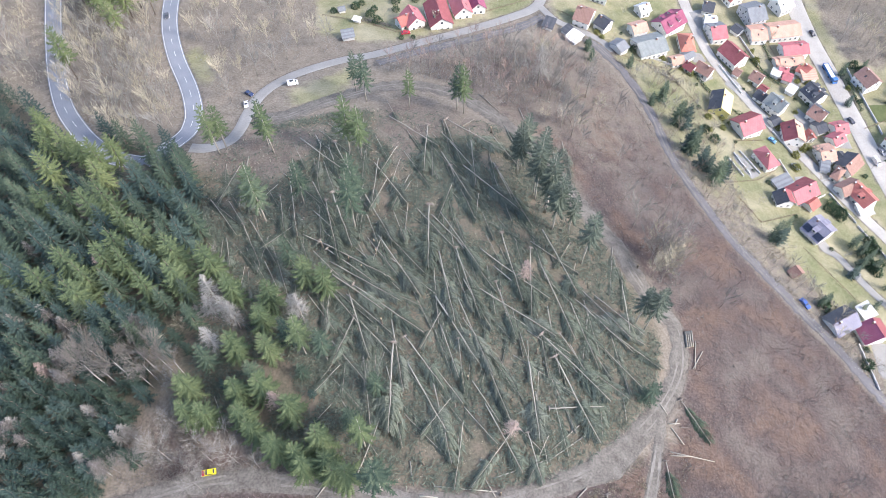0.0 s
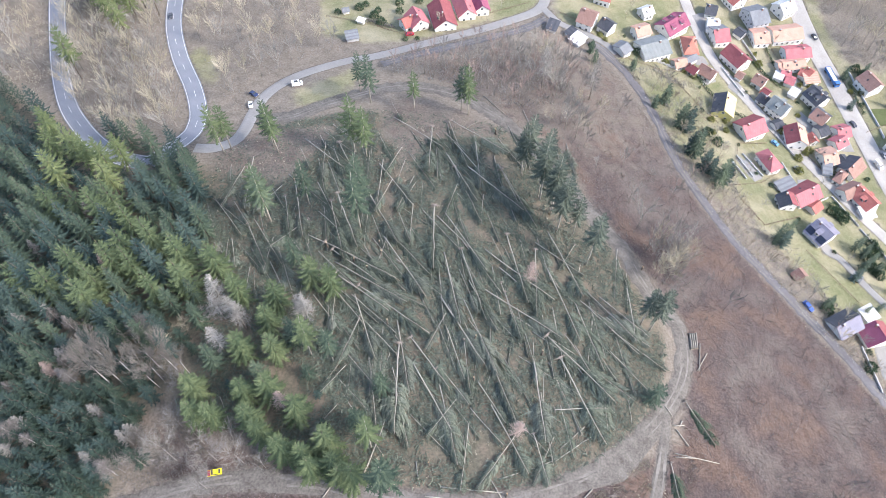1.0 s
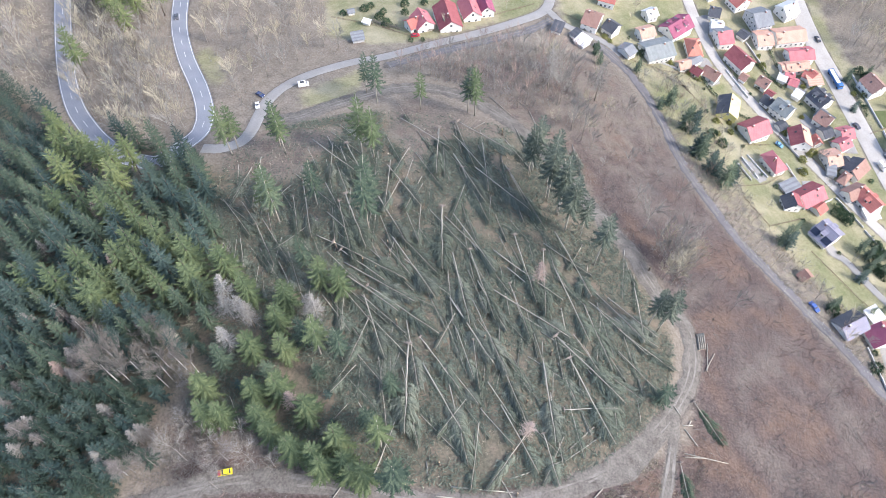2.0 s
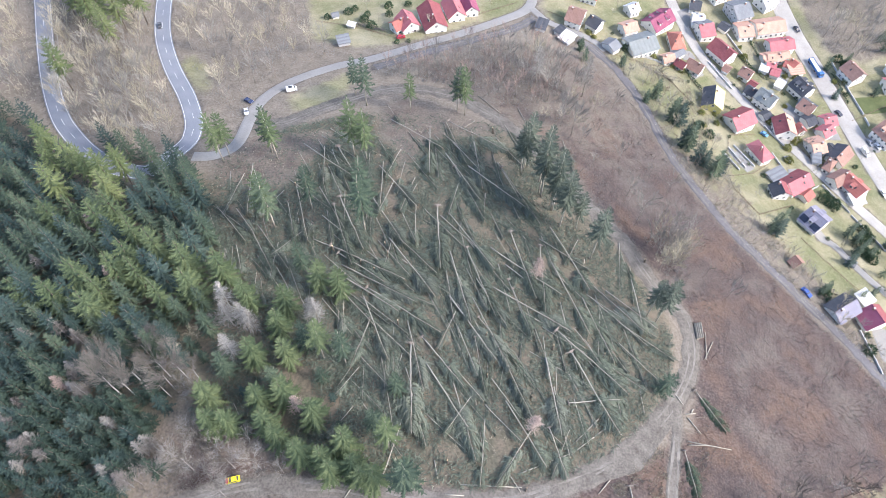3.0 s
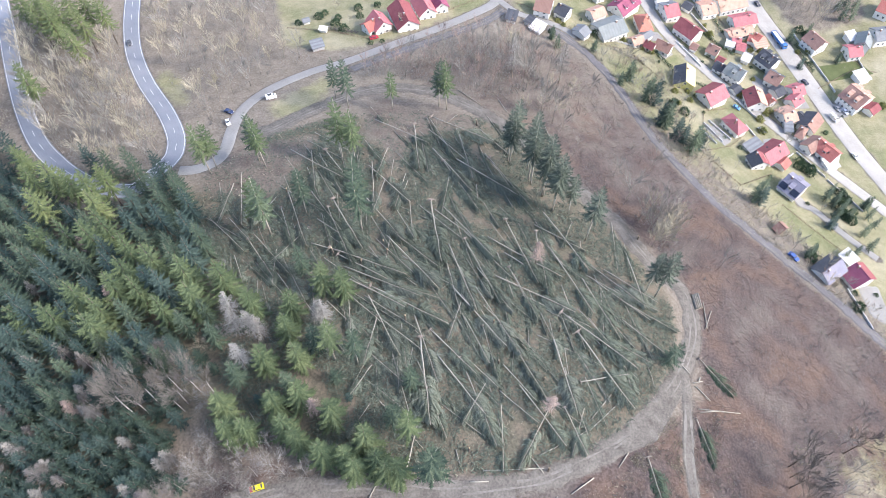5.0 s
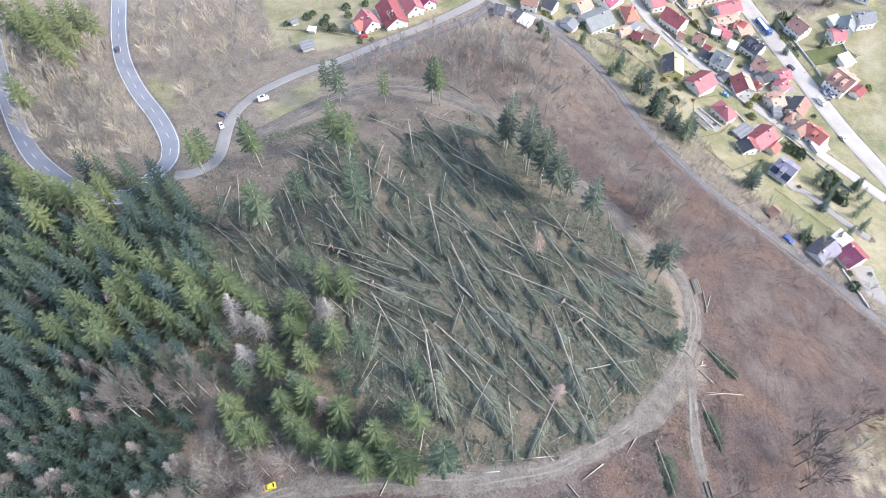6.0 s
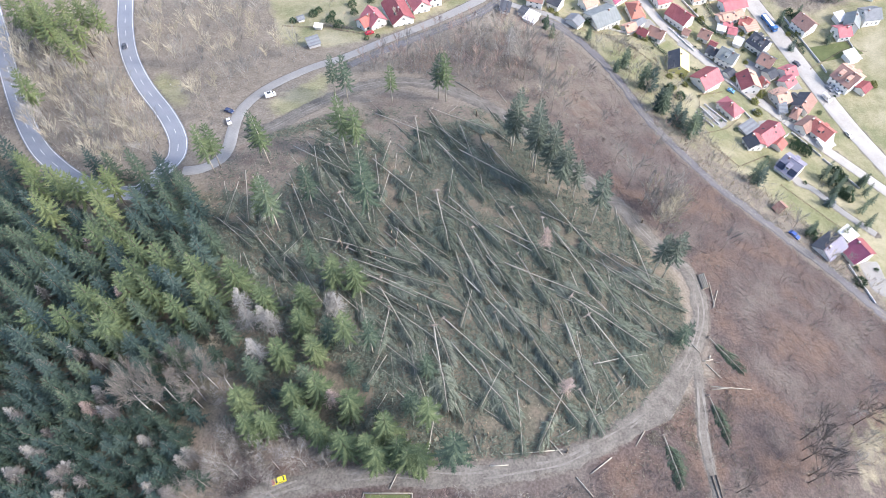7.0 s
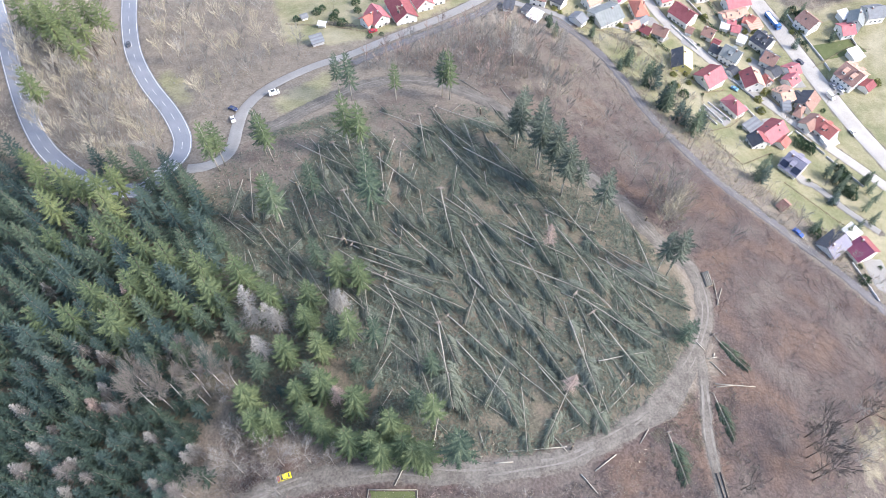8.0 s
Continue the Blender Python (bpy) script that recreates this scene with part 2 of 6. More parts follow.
def inside(poly, x, y):
    x, y = np.asarray(x, float), np.asarray(y, float)
    r = np.zeros(np.broadcast(x, y).shape, bool)
    for (x0, y0), (x1, y1) in zip(poly, poly[1:] + poly[:1]):
        if y0 != y1:
            r ^= ((y0 > y) != (y1 > y)) & (x < (x1 - x0) * (y - y0) / (y1 - y0) + x0)
    return r


def away(line, x, y):
    """Distance from points to a line."""
    d = np.full(np.shape(x), 1e9)
    for a, b in zip(line, line[1:]):
        ax, ay, dx, dy = a[0], a[1], b[0] - a[0], b[1] - a[1]
        t = np.clip(((x - ax) * dx + (y - ay) * dy) / (dx * dx + dy * dy + 1e-9), 0, 1)
        d = np.minimum(d, np.hypot(x - ax - t * dx, y - ay - t * dy))
    return d


# name, label, width, material, points
ROADS = [
    ("road_highway", "grey asphalt country road with white markings winding past the woods", 7.2, ASPHALT,
     [(-138.5, 352), (-136, 325), (-134.0, 300.2), (-132.0, 277.0), (-127.6, 254.0), (-119.1, 230.9), (-107.7, 208.0), (-101.6, 192.3), (-100.0, 182.9), (-101.6, 174.6), (-112.4, 159.6)]),
    ("road_lower", "grey asphalt road bending into the spruce forest", 7.2, ASPHALT,
     [(-208, 345), (-193.5, 297), (-186.2, 274.4), (-179.3, 251.9), (-170.8, 227.8), (-162.7, 208.7), (-154.9, 193.9), (-147.1, 183.3), (-137.7, 173), (-125.5, 163.7),
         (-112.4, 159.6)]),
    ("road_lane", "pale worn asphalt lane round the hill", 4.8, ASPHALT_PALE,
     [(-97, 168.2), (-89.6, 168), (-82.8, 171.8), (-80.1, 178.8), (-78.9, 188.9), (-76.9, 200.2), (-71.6, 210.3), (-62.4, 219.5), (-46.2, 229.2), (-31.5,
         234.4), (-11.4, 244.9), (12.5, 257.4), (32.2, 269.7), (45.6, 280.3), (50.9, 292.7), (54, 312.5)]),
    ("road_bank", "dark cinder lane beside the village road", 4.0, CINDER, [(-28.9, 227.5), (-11.2, 237.2), (15, 250.4), (38.8, 264), (49.4, 274.4)]),
    ("track_upper", "rutted brown forest track at the edge of the fallen trees", 6.2, DIRT,
     [(-72.8, 186.1), (-63.3, 187.5), (-51.8, 195.2), (-38.6, 202.6), (-24.8, 208.7), (-10.5, 210), (4, 205), (15.5, 196.5), (24.5, 187.3), (33.9, 175.2),
         (43.5, 158.8), (50.6, 144.4), (58.5, 132), (63.6, 123.6), (67.1, 113.3), (72.5, 102.9), (76.9, 97.8)]),
    ("track_lower", "pale gravel forest road curving round the fallen trees", 5.4, DIRT,
     [(72.7, 104.1), (76.9, 97.8), (78.2, 89.5), (76.6, 81.1), (72.2, 71.7), (64.7, 62.7), (55.1, 54.1), (44.5, 46.1), (32.3, 40.2), (22.6, 37.1), (10.1, 34.7),
         (-12.8, 35), (-28.1, 37.9), (-37.5, 39.6), (-48.4, 40.7), (-59.3, 40.9), (-69.9, 39.1), (-80.2, 36.2), (-90.4, 32.9), (-102.4, 25.2)]),
    ("track_side", "narrow two-rut track leading downhill", 2.8, DIRT, [(66.5, 63.8), (65.5, 57.5), (62.4, 48.3), (58.7, 36.2), (57.3, 27.7), (56.3, 18.6), (53.7, 6.8)]),
    ("track_valley", "grey cinder path along the foot of the slope", 4.2, CINDER,
     [(69.2, 259.4), (76.1, 253.2), (86.9, 235.1), (93.6, 211.7), (97.9, 182.6), (103.8, 164.2), (113.3, 142.8), (123.9, 127.8), (135.8, 111.2), (147.4, 95.5),
         (159.1, 77.5), (169.2, 60.8)]),
    ("road_village", "sunlit pale village street between houses", 5.6, CONCRETE_ROAD,
     [(127.4, 321.9), (128.8, 304.5), (131.3, 286.9), (135.9, 263.5), (144.8, 243.9), (154.6, 224.5), (164.5, 207.7), (173.7, 191.7), (182.4, 176.2), (194, 157.5),
         (205.5, 138.6)]),
    ("road_main", "wide bright concrete main road through the village", 9.4, CONCRETE_ROAD,
     [(188.3, 338.7), (190.9, 309.8), (192.9, 291.2), (194.8, 277.6), (198.8, 256.9), (201.6, 236.8), (204.2, 217.4), (206.1, 198.6), (208.4, 180.7), (212.4,
         158.5), (216.9, 134.6)]),
    ("road_spur", "short grey lane beside the garages", 3.6, ASPHALT_PALE, [(48.6, 281.8), (56.2, 271.1), (65.8, 266.7), (77.1, 260.6), (82.7, 253.3)]),
    ("road_drive", "concrete driveway to the grey-roofed house", 3.4, ASPHALT_PALE, [(158.9, 146.8), (164.9, 143.5), (169.4, 135.6), (174.2, 128), (182.6, 117)]),
]
LINES = {n: smooth_line(p) for n, _, _, _, p in ROADS}

WINDTHROW = [(-93.2, 155.9), (-68, 181.6), (-37.6, 191.6), (-0.8, 192.9), (21.9, 184), (48.7, 173.1), (51.7, 136.6), (67.8, 111.4), (71.9, 89.7), (65.8,
    69.1), (51.4, 53), (30, 41.3), (2.5, 37.2), (-16, 40), (-31.4, 59.6), (-41.4, 85.7), (-64.4, 103.5), (-82, 125)]
FOREST = [(-262.1, 239), (-191.6, 208.1), (-150.4, 178.2), (-118.5, 169.3), (-95, 159.1), (-88.6, 141.1), (-88.2, 122.8), (-82.9, 103.9), (-75.4, 85.2), (-76.2,
    72.1), (-82.8, 66.9), (-89.1, 57.7), (-88.6, 48.8), (-92.4, 41.1), (-91.6, 25.1), (-159.2, 25.6)]
SPUR = [(40.1, 38.2), (49.3, 43.2), (58.3, 50.4), (58.9, 43.1), (55.8, 33.1), (49.4, 26.5), (43.6, 32.8)]
SOUTH = [(-83.4, 37.3), (-61.9, 37.7), (-34.6, 33.5), (-4.4, 28.5), (11.3, 27.5), (29.2, 31.7), (41.3, 36.4), (64.3, 53.7), (73.7, 49.4), (72.9, 29.7), (62.9,
    -8.7), (-83.8, 15.9)]
GLADE = [(-120.5, 93.1), (-105.9, 86), (-91.4, 65), (-80, 62.8), (-84.8, 53.8), (-88.8, 46.6), (-94, 35.6), (-132.6, 42.7), (-129.2, 65.6)]
MIXED = [(-88, 138.3), (-73.6, 122.3), (-62.6, 103.5), (-38.7, 84.7), (-28.2, 61.3), (-17.6, 41.5), (-34.5, 40.7), (-49.3, 48.4), (-65.3, 58.1), (-79.1, 61.7),
    (-74.9, 73.9), (-75.4, 85.2), (-82.9, 103.9)]
SLOPE = [(57.9, 247.5), (75.1, 249.8), (85.8, 229.4), (92.3, 205.5), (102.6, 159.7), (120.9, 126.4), (144.5, 94.5), (168.3, 58.7), (152.3, 23.8), (62.7, 20.7),
    (72.6, 64.4), (79.5, 82.5), (79.2, 99.5), (69.3, 119.1), (53.7, 142.8), (43.6, 168.5), (24.6, 190.1), (-0.9, 211.4), (-15.9, 228.6)]
VILLAGE = [(76, 256.7), (88.9, 238.7), (96.1, 210.5), (106.4, 164), (126.9, 129), (150, 95.8), (180.3, 53.8), (273.1, 139.2), (268.4, 268.6), (251.8,
    368), (62.5, 362.9), (54.1, 279), (64.5, 256)]
GARDENS = [(-59.2, 252.3), (-32.2, 245.1), (-6.2, 252), (32.3, 271.7), (47.4, 285), (52.8, 361.8), (-71.1, 360.3)]
MEADOWS = [[(-64.8, 203.9), (-55.2, 212.4), (-39.4, 224.6), (-35.3, 220), (-43.4, 203.9), (-55.4, 195.6), (-62.4, 195.7)], [(-116.8, 230.9), (-112.8, 240.2),
    (-104, 231.6), (-98.2, 210), (-104.2, 209.9)], [(114.1, 36.4), (134.4, 40.8), (174.4, 50.8), (155.4, 2.5), (115.4, 12.5), (107.4, 13.3), (109.4, 25.7)]]

RUST = [[(-92, 164.8), (-76.8, 181.7), (-54.6, 181.9), (-42.2, 182.8), (-46, 170.8), (-59.4, 147.8), (-76.7, 150.3), (-88.2, 153)],
    [(-25.7, 203.7), (-6.6, 202.1), (17.5, 188.3), (22.5, 178), (3.8, 177.8), (-7.3, 171.9), (-18, 148.2), (-19.9, 168.7), (-26.9, 177.5)],
    [(-89, 62.1), (-65.5, 61), (-51.1, 57.4), (-53.6, 46.5), (-74, 44.8), (-94.2, 43.7), (-94.4, 53.4)]]

EAST_WOOD = [(203.3, 334.7), (202.5, 302), (208.6, 270.7), (221.3, 263.1), (250.7, 266), (270.5, 344.6), (206.7, 351.6)]
GROVE = [(-104.2, 78.3), (-90.8, 81.4), (-78.6, 73.2), (-80.1, 58.6), (-90.0, 60.5), (-100.4, 69.1)]
BANK = [(71.3, 264.4), (85.8, 263.8), (95.4, 251.3), (116.1, 250.6), (128.3, 225.5), (125.8, 184.3), (130.3, 154.4), (144, 132.6), (156.4, 110.8), (164.9, 94.9),
    (173.2, 69.3), (159.1, 60.1), (143.5, 92.1), (120.4, 124.9), (103.1, 161.4), (92.7, 207.6), (84.4, 237.4)]


def axis(lo, hi, step, far):
    mid = list(np.arange(lo, hi + 0.1, step))
    d, low, high = step, [], []
    a, b = lo, hi
    while b < far:
        d *= 1.35
        a, b = a - d, b + d
        low.append(a)
        high.append(b)
    return np.array(low[::-1] + mid + high)


GX, GY = np.meshgrid(axis(-250, 290, 2.0, 2600), axis(-40, 370, 2.0, 2600))
gz = hgt(GX, GY)
rough = np.array([noise.noise((a * 0.13, b * 0.13, 0)) * 0.5 + noise.noise((a * 0.4, b * 0.4, 7)) * 0.28 for a, b in zip(GX.flat, GY.flat)]).reshape(GX.shape)
near_road = np.full(GX.shape, 99.0)
for n, _, w, _, _ in ROADS:
    near_road = np.minimum(near_road, away(LINES[n], GX, GY) - w / 2)


soil = np.zeros(GX.shape, bool)
for poly in RUST:
    soil |= inside(poly, GX, GY)


def bare_soil(x, y):
    """Whether the spot lies on torn, leaf-brown soil."""
    return bool(soil[min(np.searchsorted(GY[:, 0], y), GY.shape[0] - 1), min(np.searchsorted(GX[0], x), GX.shape[1] - 1)])


def road_gap(x, y):
    """Clear distance from the nearest road's edge."""
    return float(near_road[min(np.searchsorted(GY[:, 0], y), GY.shape[0] - 1), min(np.searchsorted(GX[0], x), GX.shape[1] - 1)])


flat = np.clip((near_road - 0.5) / 4, 0, 1)
in_village = inside(VILLAGE, GX, GY) | inside(GARDENS, GX, GY)
gz = gz + rough * flat * np.where(in_village, 0.15, 1.0) - 0.06 * (1 - np.clip((near_road + 0.6) / 2.5, 0, 1))
rows_n, cols_n = GX.shape
gm = bpy.data.meshes.new("ground")
idx = np.arange(rows_n * cols_n).reshape(rows_n, cols_n)
quads = np.stack([idx[:-1, :-1], idx[:-1, 1:], idx[1:, 1:], idx[1:, :-1]], -1).reshape(-1, 4)
gm.from_pydata(np.stack([GX, GY, gz], -1).reshape(-1, 3).tolist(), [], quads.tolist())
gm.polygons.foreach_set("use_smooth", [True] * len(gm.polygons))
meadow = np.zeros(GX.shape, bool)
for poly in MEADOWS:
    meadow |= inside(poly, GX, GY)
meadow = meadow * np.where(inside(MEADOWS[2], GX, GY), 0.42, 1.0)
cover = np.zeros((rows_n * cols_n, 4), np.float32)
cover[:, 0] = (inside(WINDTHROW, GX, GY) | inside(FOREST, GX, GY) | inside(GLADE, GX, GY) | inside(MIXED, GX, GY)).ravel() * 1.0
upper = 1 - 0.52 * np.clip((GY - 0.5 * GX - 95) / 70, 0, 1)          # paler litter mix towards the upper track, painting in haze and sun glare
low_bank = (GY < 46) & (GX > -80) & (GX < 130)
cover[:, 1] = np.maximum(inside(SLOPE, GX, GY) * upper, np.maximum(inside(SOUTH, GX, GY), low_bank)).ravel()
cover[soil.ravel(), 0], cover[soil.ravel(), 1] = 0.15, 0.48
east_wood = inside(EAST_WOOD, GX, GY)
field = inside(BANK, GX, GY)
cover[:, 2] = ((in_village & ~east_wood) * np.where(field, np.clip(0.2 + (GY - 150) / 90, 0.22, 0.9), 1.0) + meadow).clip(0, 1).ravel()
cover[:, 3] = np.clip(1 - near_road / 1.4, 0, 1).ravel()
for ch in range(3):
    a = cover[:, ch].reshape(rows_n, cols_n)
    for _ in range(5):
        a = (a + np.roll(a, 1, 0) + np.roll(a, -1, 0) + np.roll(a, 1, 1) + np.roll(a, -1, 1)) / 5
    cover[:, ch] = a.ravel()
gm.color_attributes.new("cover", "FLOAT_COLOR", "POINT").data.foreach_set("color", cover.ravel())


def ground_material():
    m, nt, b = nodes_of("ground_cover", 0.95)
    at = nt.nodes.new("ShaderNodeAttribute")
    at.attribute_name = "cover"
    sep = nt.nodes.new("ShaderNodeSeparateColor")
    nt.links.new(at.outputs["Color"], sep.inputs[0])
    big, mid, fine = noise_of(nt, 0.05, 6.0), noise_of(nt, 0.22, 6.0), noise_of(nt, 1.3, 8.0)
    litter = mixed(nt, 0.5, ramp(nt, mid, [(0.3, (0.135, 0.112, 0.088)), (0.7, (0.275, 0.235, 0.185))]), ramp(nt, fine, [(0.3, (0.10, 0.084, 0.068)), (0.72, (0.32,
        0.28, 0.225))]))
    floor = mixed(nt, 0.5, ramp(nt, mid, [(0.3, (0.075, 0.072, 0.055)), (0.5, (0.135, 0.108, 0.083)), (0.68, (0.215, 0.155, 0.12))]),
                  ramp(nt, fine, [(0.3, (0.07, 0.075, 0.05)), (0.7, (0.22, 0.20, 0.14))]))
    red = mixed(nt, 0.5, ramp(nt, mid, [(0.3, (0.056, 0.042, 0.035)), (0.52, (0.098, 0.070, 0.057)), (0.7, (0.148, 0.124, 0.103))]),
                ramp(nt, fine, [(0.41, (0.026, 0.020, 0.018)), (0.60, (0.205, 0.164, 0.142))]))
    red = mixed(nt, 0.52, red, ramp(nt, big, [(0.36, (0.155, 0.10, 0.072)), (0.5, (0.080, 0.060, 0.058)), (0.64, (0.145, 0.126, 0.11))]))
    grass = mixed(nt, 0.5, ramp(nt, mid, [(0.3, (0.10, 0.115, 0.045)), (0.5, (0.22, 0.21, 0.115)), (0.7, (0.36, 0.325, 0.215))]),
                  ramp(nt, fine, [(0.3, (0.09, 0.10, 0.05)), (0.7, (0.38, 0.345, 0.235))]))
    grass = mixed(nt, 0.4, grass, ramp(nt, big, [(0.35, (0.12, 0.145, 0.052)), (0.5, (0.29, 0.265, 0.155)), (0.66, (0.48, 0.42, 0.30))]))
    verge = ramp(nt, fine, [(0.3, (0.082, 0.070, 0.058)), (0.7, (0.19, 0.168, 0.142))])
    edge = nt.nodes.new("ShaderNodeMath")
    edge.operation = "MULTIPLY_ADD"
    edge.inputs[1].default_value, edge.inputs[2].default_value = 1.2, -0.6
    nt.links.new(mid, edge.inputs[0])

    def frayed(channel):
        a = nt.nodes.new("ShaderNodeMath")
        nt.links.new(at.outputs["Alpha"] if channel == 3 else sep.outputs[channel], a.inputs[0])
        nt.links.new(edge.outputs[0], a.inputs[1])
        r = nt.nodes.new("ShaderNodeMapRange")
        r.inputs[1].default_value, r.inputs[2].default_value = 0.25, 0.75
        nt.links.new(a.outputs[0], r.inputs[0])
        return r.outputs[0]

    col = mixed(nt, frayed(1), litter, red)
    col = mixed(nt, frayed(0), col, floor)
    col = mixed(nt, frayed(2), col, grass)
    col = mixed(nt, frayed(3), col, verge)
    nt.links.new(col, b.inputs["Base Color"])
    bump(nt, b, fine, 0.8, 0.25)
    return m


gm.materials.append(ground_material())
tagged(new("ground", gm), "brown leaf-littered hillside with grass in the valley", "ground", kind="structure")


def ribbon(line, width, lift, ragged=0.0, thick=0.12):
    """A strip laid along a line, with a rounded edge down into the land."""
    s = Shape()
    cols = [-width / 2 - 0.25, -width / 2, -width / 4, 0, width / 4, width / 2, width / 2 + 0.25]
    down = [thick, 0, 0, 0, 0, 0, thick]
    n = len(line)
    for i, p in enumerate(line):
        d = (line[min(i + 1, n - 1)] - line[max(i - 1, 0)]).normalized()
        wob = [1 + ragged * noise.noise((p.x * 0.5, p.y * 0.5, 4.0 + k)) for k in (0, 5)]
        for c, dn in zip(cols, down):
            c *= wob[c > 0]
            x, y = p.x - d.y * c, p.y + d.x * c
            s.v.append((x, y, float(hgt(x, y)) + lift - dn))
    k = len(cols)
    s.f = [(i * k + j, (i + 1) * k + j, (i + 1) * k + j + 1, i * k + j + 1) for i in range(n - 1) for j in range(k - 1)]
    return s


for ri, (n, label, w, mt, _) in enumerate(ROADS):
    road = part(n, ribbon(LINES[n], w, 0.02 + 0.012 * ri, 0.6 if mt in (DIRT, CINDER) else 0.0), mt, label=label, smooth=True)
    tagged(road, category="road", kind="structure")


def rut(parent, line, offset, lift, seed):
    """A worn wheel track along a dirt road or cinder path, wandering a little."""
    s = Shape()
    n = len(line)
    for i, p in enumerate(line):
        d = (line[min(i + 1, n - 1)] - line[max(i - 1, 0)]).normalized()
        mid = offset + 0.7 * noise.noise((p.x * 0.06, p.y * 0.06, seed))
        half = 0.30 + 0.34 * noise.noise((p.x * 0.3, p.y * 0.3, seed + 3))
        for c in (mid - half, mid + half):
            x, y = p.x - d.y * c, p.y + d.x * c
            s.v.append((x, y, float(hgt(x, y)) + lift))
    s.f = [(2 * i, 2 * i + 2, 2 * i + 3, 2 * i + 1) for i in range(n - 1) if noise.noise((line[i].x * 0.05, line[i].y * 0.05, seed + 8)) > -0.15]
    part("wheel_rut", s, RUT, parent)


for ri, (n, _, w, mt, _) in enumerate(ROADS):
    # on cinder the pale rut colour paints the gleam of wet ruts
    if mt in (DIRT, CINDER):
        for k, off in enumerate((-0.8, 0.8)):
            rut(bpy.data.objects[n], LINES[n], off, 0.03 + 0.012 * ri, 10.0 * k + ri)


def marking(parent, line, offset, width, lift, start=0, end=None):
    seg = line[start:end]
    n = len(seg)
    s = Shape()
    for i, p in enumerate(seg):
        d = (seg[min(i + 1, n - 1)] - seg[max(i - 1, 0)]).normalized()
        for c in (offset - width / 2, offset + width / 2):
            x, y = p.x - d.y * c, p.y + d.x * c
            s.v.append((x, y, float(hgt(x, y)) + lift))
    s.f = [(2 * i, 2 * i + 2, 2 * i + 3, 2 * i + 1) for i in range(n - 1)]
    return part("road_marking", s, MARKING, parent)


for n in ("road_highway", "road_lower"):
    road = bpy.data.objects[n]
    for off in (-3.25, 3.25):
        marking(road, LINES[n], off, 0.2, 0.075)
    for k in range(2, len(LINES[n]) - 3, 5):
        marking(road, LINES[n], 0.0, 0.16, 0.075, k, k + 3)

# ---- trees ----
def spruce_crown(h, r, low, rng, per=7, whorls=11, pairs=5):
    """Whorls of feathered boughs: level or drooping below, rising towards the top, each a comb of side twigs."""
    s = Shape()
    for w in range(whorls):
        f = w / (whorls - 1)
        z = low + (h - low) * (f ** 0.95) * 0.97 + (rng.uniform(-0.3, 0.3) if f < 1 else 0)
        reach = r * (1 - f) ** 0.78 * (0.8 + 0.2 * min(1.0, 5 * f)) + 0.3
        turn = rng.uniform(0, math.tau)
        rise = -0.30 + 0.85 * f
        for k in range(per if f < 0.8 else 6):
            a = turn + k * math.tau / per + rng.uniform(-0.3, 0.3)
            L = reach * rng.uniform(0.72, 1.22)
            ca, sa, lift = math.cos(a), math.sin(a), rise + rng.uniform(-0.12, 0.12)

            def at(u, side=0.0, drop=0.0):
                return (ca * L * u - sa * side, sa * L * u + ca * side, z + L * (lift * u - 0.30 * u + 0.26 * u * u * u) - drop)

            for i in range(pairs):
                u = 0.16 + 0.70 * i / pairs
                q = (0.155 * L + 0.24) * (1.0 - 0.5 * u)
                for sg in (-1, 1):
                    t = q * rng.uniform(0.8, 1.25)
                    s.add([at(u - 0.02), at(u + 0.15), at(u + 0.9 * t / L, sg * t, 0.35 * t)], [(0, 1, 2)])
            s.add([at(0.7, -0.05 * L), at(0.7, 0.05 * L), at(1.1, 0, -0.02)], [(0, 1, 2)])
    return s


def spruce(name, label, h, r, low, needles, seed, group, category="tree", bark=BARK, per=7, whorls=11, pairs=5):
    rng = random.Random(seed)
    tree = base(name, label, category, group=group)
    bend = [(rng.uniform(-0.12, 0.12) * k, rng.uniform(-0.12, 0.12) * k, h * k / 5 - (0.6 if k == 0 else 0)) for k in range(5)] + [(0, 0, h * 0.99)]
    part("trunk", Shape().tube(bend, [0.009 * h * (1 - k / 5.4) + 0.02 for k in range(6)], 6), bark, tree, smooth=True)
    part("crown", spruce_crown(h, r, low, rng, per, whorls, pairs), needles, tree)
    return tree


def grow(s, rng, start, way, length, radius, level, spread, split):
    """Bare limbs that fork into twigs."""
    mid = start + way * length * 0.55 + Vector((rng.uniform(-1, 1), rng.uniform(-1, 1), rng.uniform(-0.2, 0.6))) * length * 0.07
    end = start + way * length
    if level == 1:
        mid = start.lerp(end, 0.55)
    if level == 0:
        s.spike(start, end, radius)
        return
    if level == 1:
        s.spike(start, end, radius)
    else:
        s.tube([start, mid, end], [radius, radius * 0.7, radius * 0.4], 4, False)
    for i in range(split[level - 1]):
        t = rng.uniform(0.3, 1.0)
        p = start.lerp(mid, t / 0.55) if t < 0.55 else mid.lerp(end, (t - 0.55) / 0.45)
        side = Vector((rng.gauss(0, 1), rng.gauss(0, 1), rng.gauss(0.25, 0.6))).normalized()
        d = (way + side * spread).normalized()
        grow(s, rng, p, d, length * rng.uniform(0.42, 0.7), radius * 0.8, level - 1, spread, split)


